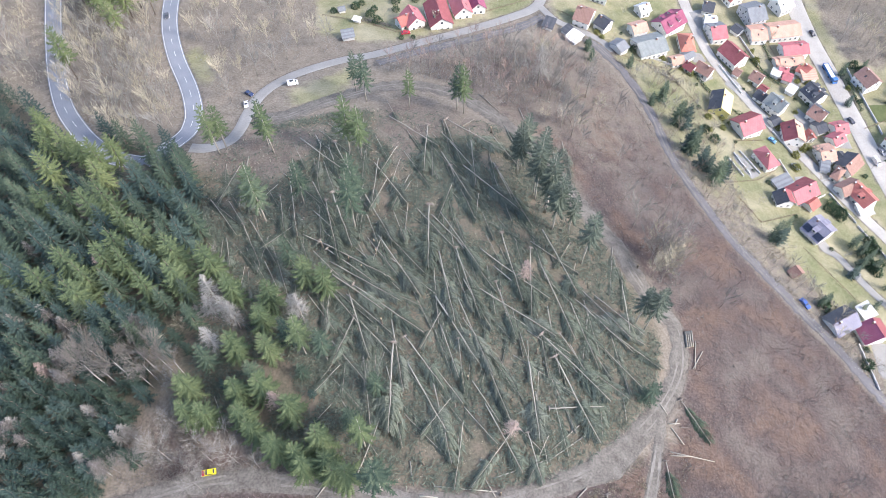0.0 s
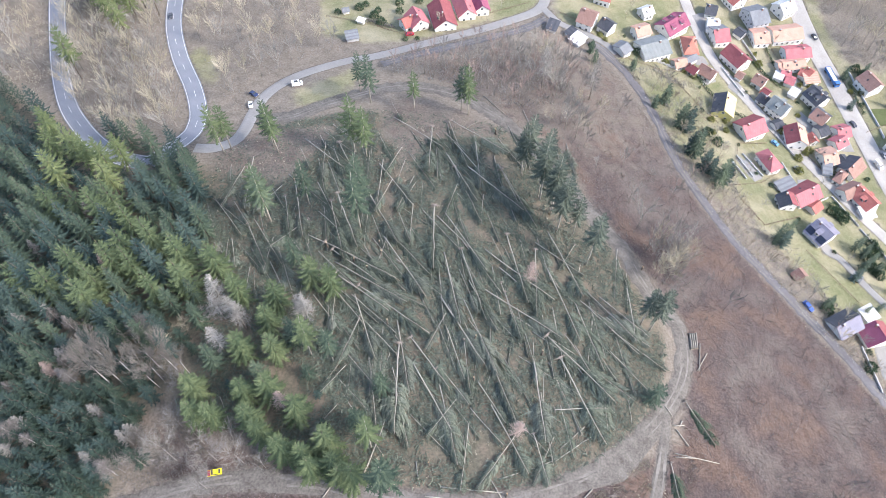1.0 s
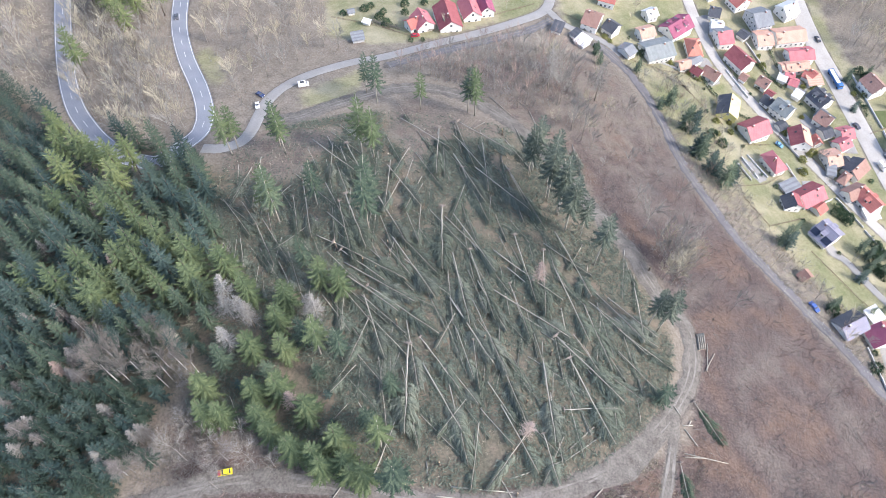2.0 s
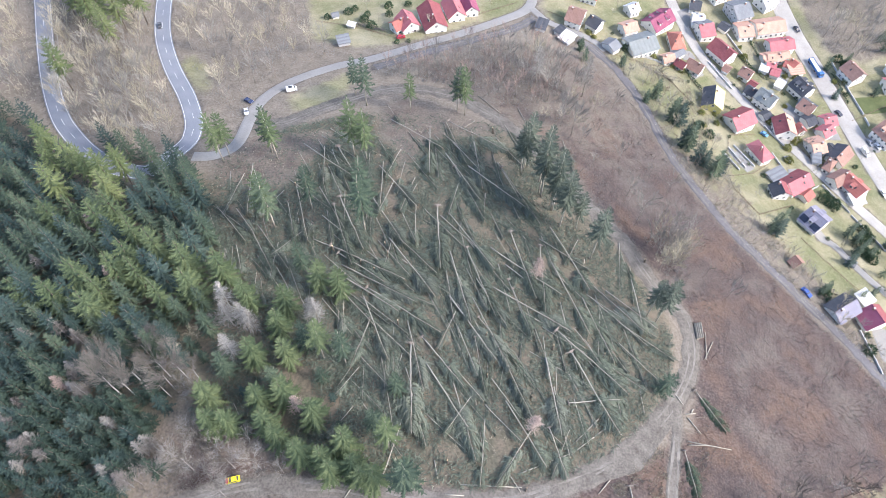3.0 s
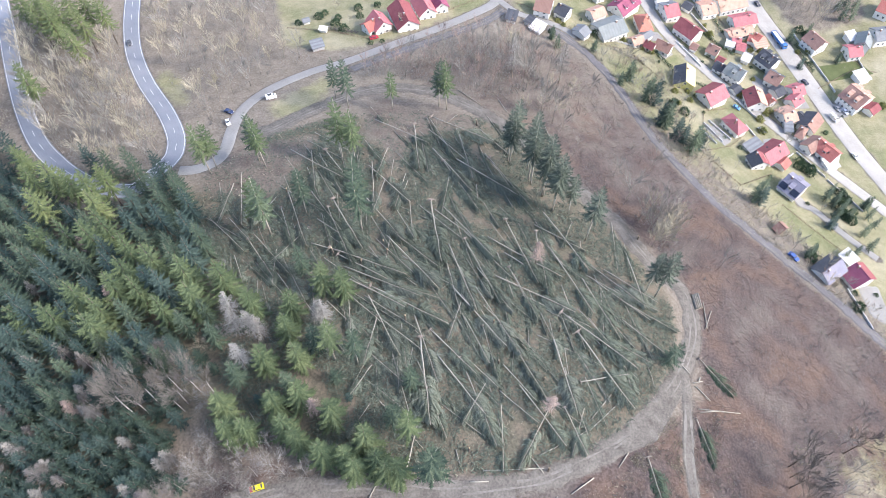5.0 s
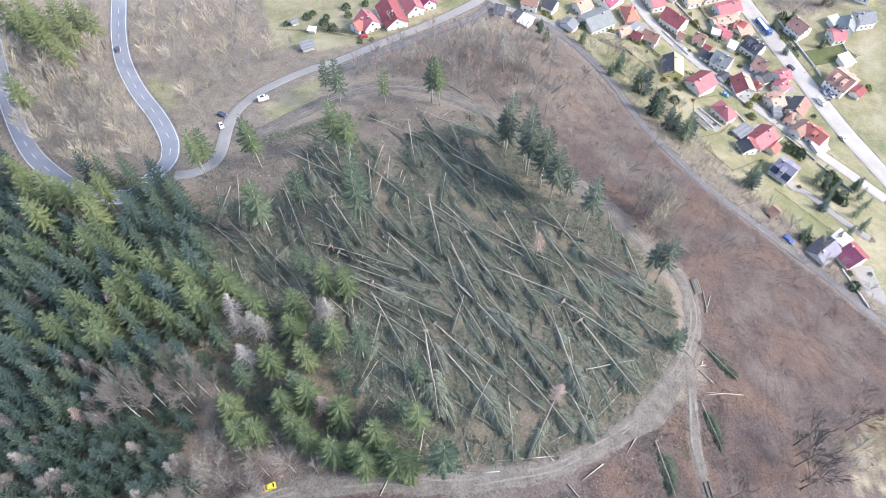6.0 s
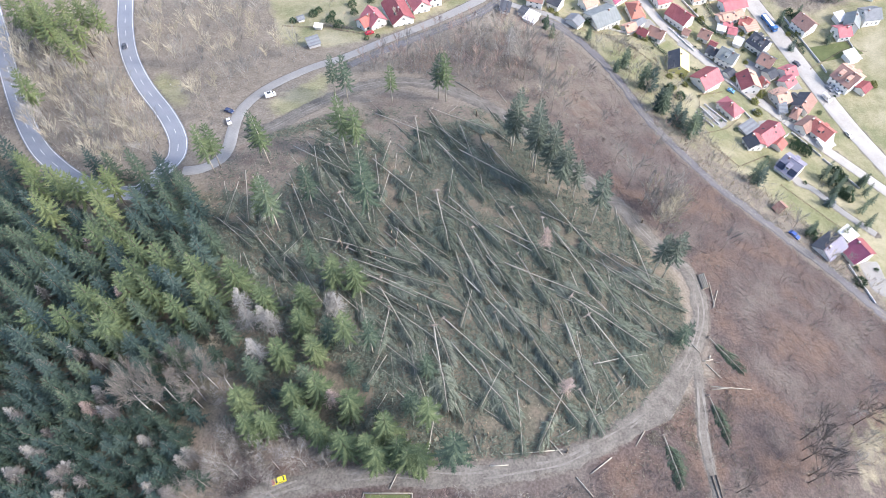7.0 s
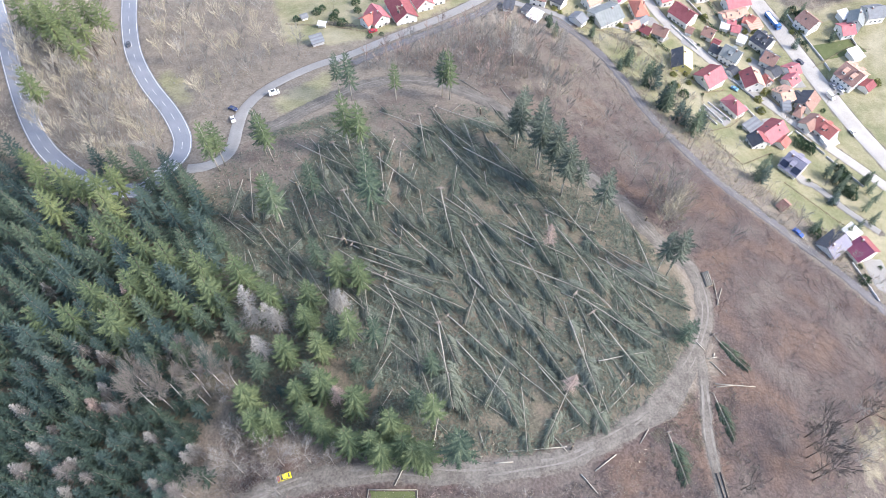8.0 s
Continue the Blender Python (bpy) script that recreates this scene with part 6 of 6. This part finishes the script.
# dead sticks strewn over the slope
slash = Shape()
for r, x, y, z in scatter(SLOPE, 4200, 9):
    a, L = r.uniform(0, math.tau), r.uniform(1.0, 4.5)
    if road_gap(x, y) > 0.5 and noise.noise((x * 0.05, y * 0.05, 2.0)) > r.uniform(-0.3, 0.4):
        x1, y1 = x + L * math.cos(a), y + L * math.sin(a)
        slash.spike((x, y, z + 0.35), (x1, y1, float(hgt(x1, y1)) + 0.45), r.uniform(0.03, 0.07))
tagged(part("slash", slash, TWIGS_BROWN, label="pale dead sticks strewn over the cleared slope"), category="branches", kind="stuff")

# ---- gardens: fences, hedges, yards ----
POST = Shape().box(-0.06, 0.06, -0.06, 0.06, -0.4, 1.15).mesh("post", WOOD_DARK)
RAIL = Shape().box(0, 1, -0.03, 0.03, -0.06, 0.06).mesh("rail", WOOD_DARK)


def fence(line):
    """Posts and two rails along a line."""
    pts = [Vector(p) for p in line]
    ob = base("garden_fence", "weathered wooden garden fence between plots", "fence", pose(pts[0].x, pts[0].y, float(hgt(*pts[0]))), "garden fences")
    z0 = float(hgt(*pts[0]))
    for a, b in zip(pts, pts[1:]):
        n = max(1, round((b - a).length / 3.0))
        for i in range(n):
            p, q = a.lerp(b, i / n), a.lerp(b, (i + 1) / n)
            zp, zq = float(hgt(*p)) - z0, float(hgt(*q)) - z0
            part("post", POST, None, ob, m=Matrix.Translation((p.x - pts[0].x, p.y - pts[0].y, zp)))
            d = Vector((q.x - p.x, q.y - p.y, zq - zp))
            for rail_h in (0.45, 0.95):
                m = Matrix.Translation((p.x - pts[0].x, p.y - pts[0].y, zp + rail_h)) @ d.to_track_quat("X", "Z").to_matrix().to_4x4() @ Matrix.Diagonal((d.length, 1, 1, 1))
                part("rail", RAIL, None, ob, m=m)


for line in ([(115.5, 172.7), (138.8, 180.7), (151.9, 190.5)], [(123.9, 168.7), (131.8, 154.8)], [(131.8, 154.8), (152.9, 164.2)], [(154.3, 189.3), (160.1,
    176.9)], [(148.6, 144.9), (162.2, 124.9), (170.1, 115.4)], [(108.9, 183.1), (124.7, 180.5), (134.4, 204.4)],
             [(108.9, 244.6), (120.5, 223.5), (127.2, 215.7)], [(86.7, 250.9), (103.5, 247.2), (120.5, 249.6)], [(134.4, 204.4), (150, 208)], [(155.5, 277.1),
                 (161.3, 255.8)], [(168, 284.6), (172.1, 268.9)], [(167, 211.1), (174.7, 194.6)], [(-33.3, 260), (-22.2, 253.5), (-6.3, 258.9)],
             [(21.2, 273.4), (41.6, 285.5)], [(57.1, 279.6), (75, 270.8)], [(-58.4, 268.4), (-38.8, 262.6), (-24.9, 255.1)], [(206.5, 222.8), (231.1, 233.8),
                 (242, 230)], [(233.8, 239.6), (236.4, 231.7)]):
    fence(line)


def hedge(line, label, material, w=1.1, h=1.5):
    """A clipped hedge of leaf clumps along a line."""
    pts = smooth_line(line, 0.6)
    ob = base("hedge", label, "hedge", pose(pts[0].x, pts[0].y, float(hgt(*pts[0]))), "garden hedges")
    g, s, z0 = random.Random(len(pts)), Shape(), float(hgt(*pts[0]))
    for p in pts:
        for _ in range(16):
            c = Vector((p.x - pts[0].x + g.uniform(-w, w) * 0.55, p.y - pts[0].y + g.uniform(-w, w) * 0.55, float(hgt(*p)) - z0 + h * g.uniform(0.05, 1.0)))
            a, b = Vector((g.gauss(0, 1), g.gauss(0, 1), g.gauss(0, 1))).normalized() * 0.35, Vector((g.gauss(0, 1), g.gauss(0, 1), g.gauss(0, 1))).normalized() * 0.35
            s.add([tuple(c), tuple(c + a), tuple(c + a + b), tuple(c + b)], [(0, 1, 2, 3)])
    part("leaves", s, material, ob)


for line in ([(123.2, 248.3), (130.5, 232), (136.2, 221.8)], [(156.4, 267.1), (162.9, 255.9), (168.7, 248.9)], [(167, 280.5), (168.6, 264.6)], [(137.2, 225.8), (144.6,
    222.5)], [(159.5, 178.4), (167.3, 173.3)], [(175.3, 205.2), (181.2, 188.7)], [(206.4, 254.5), (208.5, 234.6)]):
    hedge(line, "unkempt green garden hedge along a plot", EVERGREEN)
for line in ([(100.4, 246.3), (113.4, 237.5)], [(148, 122.4), (158.6, 109.9)], [(-39, 265.1), (-25.1, 258.6)]):
    hedge(line, "brown leafless hedge along the garden edge", TWIGS_BROWN, 1.6, 1.6)


def yard(name, label, corners, material, lift=0.05):
    """A paved yard laid on the land."""
    xs, ys = [c[0] for c in corners], [c[1] for c in corners]
    s = Shape()
    (ax, ay), (bx, by), (cx, cy), (dx, dy) = corners
    n = 10
    for i in range(n + 1):
        for j in range(n + 1):
            u, v = i / n, j / n
            x = (1 - u) * (1 - v) * ax + u * (1 - v) * bx + u * v * cx + (1 - u) * v * dx
            y = (1 - u) * (1 - v) * ay + u * (1 - v) * by + u * v * cy + (1 - u) * v * dy
            s.v.append((x, y, float(hgt(x, y)) + lift + (0.12 if 0 < i < n and 0 < j < n else -0.2)))
    s.f = [(i * (n + 1) + j, (i + 1) * (n + 1) + j, (i + 1) * (n + 1) + j + 1, i * (n + 1) + j + 1) for i in range(n) for j in range(n)]
    tagged(part(name, s, material, label=label), category="yard", kind="structure")


for q in ([(153.4, 159.5), (158.2, 163.6), (163.3, 147.6), (157.9, 144.4)], [(130.5, 190.8), (135.3, 195.6), (141.3, 184.1), (135.7, 180)], [(162.6, 104.1),
    (174.5, 104.1), (169.7, 80.6), (160.9, 88.7)],
          [(143.9, 252.8), (148.2, 245.7), (143.6, 238.9), (138.7, 243.8)], [(177.9, 261.6), (182.5, 250.4), (176.4, 244.1), (173.4, 255.2)], [(175.3, 234.4),
              (181.6, 225.9), (176.3, 217.9), (170.5, 228.2)],
          [(129.5, 296), (138.1, 299.6), (138.4, 284.8), (133.1, 281.7)], [(123.6, 264.9), (131.2, 264.6), (133.1, 258.8), (124.9, 256.1)], [(181.8, 216.8),
              (196.8, 218.2), (196.8, 209.4), (183.8, 209.1)]):
    yard("pavement_yard", "worn pale yard between houses", q, ASPHALT_PALE)
yard("track_apron", "pale gravel apron where the two tracks fork", [(52.8, 53.6), (66.8, 59.3), (50.8, 42.1), (29.4, 36.2)], DIRT, 0.0)
LAWN = surface("mown_grass", (0.07, 0.09, 0.035), (0.15, 0.165, 0.07), 0.3, 3.0, 0.95, relief=0.03)
PLOT = [(-41.8, 35.5), (-28.8, 33.2), (-29.4, 27.7), (-43, 30.2)]
yard("lawn_plot", "small mown green plot below the forest road", PLOT, LAWN, 0.12)
for (ax, ay), (bx, by) in zip(PLOT, PLOT[1:] + PLOT[:1]):
    stick("edging_pole", "pale wooden pole edging the small green plot", "plot edging", ax, ay, bx, by, 0.16)
plant(forest_kinds[:2] + forest_kinds[2:3], [(174.6, 151), (175.7, 146.9), (134.1, 147.3)], 0.5, 0.6)
plant(forest_kinds[:2], [(142.6, 153.5), (132.5, 145), (190.4, 145.1), (145.3, 116.5), (178.3, 143.2), (179.4, 139.1), (175.1, 146), (172.9, 149.4), (169.4,
    117.8), (164, 116.5), (189.6, 139), (190, 134), (179.7, 121.3), (181.5, 129.2)], 0.36, 0.5)
VERGE_SHRUBS = [(98.6, 243.5), (97.6, 231.8), (100.2, 214.1), (102.5, 210.0), (107.2, 197.9), (109.5, 185.9), (112.3, 174.4), (118.2, 169.5), (120.6, 165.3), (113.1, 236.0), (117.2, 218.6), (122.9, 206.3), (133.0, 211.6), (135.2, 191.0), (134.3, 165.7)]
plant(shrub_kinds[1:] + brown_kinds[1:], VERGE_SHRUBS, 0.5, 0.9)
plant(wood_kinds + shrub_kinds, [(126, 240.9), (124.7, 216.9), (111.3, 187.3), (117.2, 234.5), (112, 245.4), (124.5, 208.6), (125.8, 184.3), (130.8, 182.2),
    (95, 249), (85, 268), (91.6, 283.1), (95.8, 290.9), (105.3, 273.3), (160.7, 259.7), (171, 270.8), (171.3, 278.9), (169.2, 204.3), (171, 201),
    (168, 183.3), (177.7, 163.7), (166.7, 142.3), (161.7, 114.2), (201.4, 197.7), (-34.5, 278), (-28.3, 267.7), (-39.8, 275.3), (-52.9, 267.5), (-45.8, 280.4),
    (-3.6, 260.4), (27.1, 279.8), (36, 286.7)], 0.35, 0.6)

# low walls, flowering shrubs, slabs and a green lawn between the houses
def garden_wall(x0, y0, x1, y1):
    """A low rendered wall with a coping, stepping down with the land."""
    n = max(2, round(math.hypot(x1 - x0, y1 - y0) / 3.0))
    z0 = float(hgt(x0, y0))
    ob = base("garden_wall", "low pale rendered wall along a garden terrace", "wall", pose(x0, y0, z0), "garden walls")
    turn = math.degrees(math.atan2(y1 - y0, x1 - x0))
    step = math.hypot(x1 - x0, y1 - y0) / n
    body, coping = Shape(), Shape()
    for i in range(n):
        x, y = x0 + (x1 - x0) * (i + 0.5) / n, y0 + (y1 - y0) * (i + 0.5) / n
        m = pose(x - x0, y - y0, float(hgt(x, y)) - z0, 0, 0, turn)
        body.box(-step / 2, step / 2, -0.14, 0.14, -0.5, 0.95, m)
        coping.box(-step / 2 - 0.02, step / 2 + 0.02, -0.2, 0.2, 0.95, 1.03, m)
    part("wall", body, RENDER_WHITE if x0 < 150 else RENDER_GREY, ob)
    part("coping", coping, KERB, ob)


GARDEN_WALLS = [(130.7, 195.5, 135.6, 183.2), (134.4, 197.6, 141, 185.2), (126.9, 191.4, 131.6, 181.2), (208.3, 262.2, 213.8, 226.8), (213.7, 225.2, 214.1, 219.4),
    (173.9, 179.6, 181.5, 163.8), (181.6, 162.3, 190.3, 143.3), (154.1, 196.6, 156.3, 187.1), (139, 257.4, 146.7, 238.8), (235.8, 244.9, 236.1, 231.7),
    (150.6, 183.2, 151.9, 169.1), (155.8, 169.3, 171.2, 178.1), (156.4, 214.9, 163, 201.8), (98.8, 254.9, 112.6, 250.7), (155.3, 280.4, 161.4, 261.2),
    (156.7, 100.9, 158, 82.4)]
for row in GARDEN_WALLS:
    garden_wall(*row)
GOLDEN_SHRUBS = [(130.9, 217.9), (134.5, 215.3), (107.8, 253.9), (122.5, 208.4), (169.1, 205.1), (163.9, 201), (154.1, 247.9), (172.8, 230.2), (179.4, 251.5),
    (159.6, 270.3), (160.3, 263.5), (205.6, 248.9), (211.7, 248), (234.4, 207.8), (161.4, 192.8), (129.7, 211.4), (123.7, 217.2), (160.5, 217.6),
    (171.7, 207.2), (185.3, 225.4), (143.8, 212.6), (185.2, 251.1), (121.2, 246.9), (117.3, 249.3), (78, 262.8), (75.9, 266.1)]
SHRUB_LEAVES = foliage("yellow_green_leaves", (0.12, 0.13, 0.035), (0.22, 0.225, 0.07), (0.36, 0.34, 0.13))
golden = evergreen("golden_shrub", "yellow-green budding shrub in a village garden", 1.9, 2.4, 161, SHRUB_LEAVES)
KINDS.append(golden)
plant([golden], GOLDEN_SHRUBS, 0.6, 1.15)
for q in ([(129.7, 194.2), (133.0, 196.6), (138.8, 185.8), (133.9, 182.2)],
          [(159.1, 187.6), (164.9, 188.9), (164.3, 184.2), (158.0, 182.4)],
          [(124.8, 247.3), (133.5, 251.6), (134.4, 247.1), (125.6, 241.0)],
          [(172.9, 252.8), (177.1, 254.7), (179.0, 249.8), (174.0, 247.5)],
          [(178.7, 191.7), (186.1, 195.5), (185.2, 188.8), (178.1, 185.1)],
          [(208.2, 212.0), (213.7, 213.4), (214.6, 202.5), (208.4, 201.5)]):
    yard("pavement_slab", "pale concrete terrace beside a house", q, ASPHALT_PALE)
yard("lawn_garden", "fresh green lawn behind the brown-roofed house", [(212.2, 238.7), (236.0, 239.9), (241.5, 229.5), (213.2, 226.9)], LAWN, 0.1)
# rough bank between the path and the gardens
bank_rng = random.Random(77)
xs, ys = [p[0] for p in BANK], [p[1] for p in BANK]
for _ in range(1200):
    x, y = bank_rng.uniform(min(xs), max(xs)), bank_rng.uniform(min(ys), max(ys))
    if inside(BANK, x, y) and road_gap(x, y) > 1.2 and free(x, y, 3.6):
        stand(bank_rng.choice(shrub_kinds), x, y, bank_rng.uniform(0.7, 1.5), rng=bank_rng)
brush("bank_brush", "dry stalks and brambles on the bank below the gardens", BANK, 4500, TWIGS_TAN, 41, 1.8)
plant(slim_kinds + wood_kinds[:2], [(x, y) for _, x, y, _ in scatter(BANK, 46, 78) if road_gap(x, y) > 1.5], 0.4, 0.75)

# ---- small buildings, bushes and cars between the houses ----
ANNEXES = [
    (176.8, 263.7, 15.2, 10, 6, 3.2, 4.6, "salmon", "white", "gable"), (168.5, 254.9, 4.8, -28, 5, 2.8, 4, "white", "white", "gable"),
    (173.7, 252.2, 4.8, -28, 6, 2.9, 4.4, "pink", "white", "gable"), (182.9, 257.7, 5.5, -35, 5, 2.9, 4.4, "red", "white", "gable"),
    (185.4, 254.4, 7.9, 7, 6, 2.8, 4, "salmon", "white", "shed"), (173.6, 243.8, 4.7, -40, 5, 2.6, 3.4, "white", "white", "shed"),
    (158.3, 242.1, 4.2, -45, 5, 2.6, 4, "maroon", "white", "gable"), (157.7, 235.6, 4.8, -51, 5, 2.6, 4, "dark", "white", "gable"),
    (181.8, 231.4, 4.3, -43, 6, 2.8, 4, "grey", "white", "shed"), (181.3, 219.9, 5.9, 22, 7, 2.9, 4.4, "dark", "white", "gable"),
    (178.9, 203.9, 8.1, 15, 8, 3, 4.8, "salmon", "white", "gable"), (176.1, 194.8, 4.2, -15, 6, 2.6, 3.4, "grey", "grey", "shed"),
]
ANNEXES_EAST = [
    (185.5, 201.9, 3.8, -67, 6, 2.9, 4.4, "dark", "white", "gable"), (191, 174.6, 4.1, -32, 5, 2.6, 3.4, "white", "white", "shed"),
    (187.4, 171.2, 6.6, 10, 6, 2.5, 3, "white", "white", "shed"), (168.5, 211.1, 3.9, -44, 5, 2.6, 4, "red", "white", "gable"),
    (237.1, 254.1, 6.1, 11, 6, 2.8, 4, "white", "white", "shed"), (226.8, 205.3, 7, 30, 6, 2.9, 4.4, "maroon", "white", "gable"),
    (231, 226.8, 7.2, 13, 7, 2.8, 4, "white", "white", "shed"), (158.5, 220.7, 4.9, 25, 5, 2.6, 3.6, "dark", "white", "gable"),
    (150, 180.3, 9, 26, 6, 2.6, 3.4, "grey", "white", "shed"), (143.9, 281.5, 4.8, -36, 6, 2.8, 4, "maroon", "white", "gable"),
    (154.3, 283.8, 5.5, -50, 6, 2.8, 4, "dark", "white", "gable"), (121.8, 258.7, 6.9, 31, 5, 2.6, 3.6, "grey", "white", "gable"),
]
for row in ANNEXES + ANNEXES_EAST:
    house("garden_shed", "small annexe with " + ROOF_WORDS[row[7]] + " roof in a narrow yard", *row[:7], row[7], row[8], row[9], bare=True, group="outbuildings")

yard_rng = random.Random(91)
for row in NORTH_ROW + STREET_ROW + EAST_ROW + FAR_ROW:
    for _ in range(4):
        a, d = yard_rng.uniform(0, math.tau), yard_rng.uniform(8.5, 13)
        x, y = row[0] + d * math.cos(a), row[1] + d * math.sin(a)
        if road_gap(x, y) > 0.8 and free(x, y, 2.5):
            kind = yard_rng.choice(bushes + shrub_kinds + shrub_kinds)
            stand(kind, x, y, yard_rng.uniform(0.25, 0.55) if kind in bushes else yard_rng.uniform(0.4, 0.8), rng=yard_rng)
park(car("dark_car", "dark car driving on the main road", (0.06, 0.06, 0.08), 4.3), 200.6, 227.1, 4.4, -59)
park(car("grey_car", "grey car parked beside the large white house", (0.30, 0.31, 0.33), 4.3), 210.4, 208.2, 4.5, -74)
park(car("white_car", "white car parked in front of the brown-roofed house", (0.78, 0.78, 0.78), 4.2), 213.4, 206, 4.5, -75)
park(car("silver_car", "silver car parked on the village street", (0.45, 0.46, 0.48), 4.2), 161.3, 193.2, 3.8, -65)

# stones along the cinder path, and dry grass at the edges of the fallen trees
stones = Shape()
stone_rng = random.Random(55)
for p in LINES["track_valley"][20:]:
    for _ in range(4):
        x, y, k = p.x + stone_rng.gauss(1.6, 1.4), p.y + stone_rng.gauss(0.6, 1.4), stone_rng.uniform(0.06, 0.18)
        stones.box(-k, k, -k * 0.7, k * 0.7, -0.1, k * 0.7, pose(x, y, float(hgt(x, y)) + 0.05, stone_rng.uniform(-15, 15), stone_rng.uniform(-15, 15), stone_rng.uniform(0, 90)))
tagged(part("path_stones", stones, KERB, label="pale rubble stones along the cinder path"), category="stones", kind="stuff")
brush("spur_grass", "dry tan grass and stalks between the two tracks", SPUR, 1500, TWIGS_TAN, 44, 0.9)
brush("edge_grass", "dry tan grass and stalks between the fallen trees", WINDTHROW, 5000, TWIGS_TAN, 43, 0.8)

for ob in KINDS:
    for o in [*ob.children_recursive, ob]:
        bpy.data.objects.remove(o)
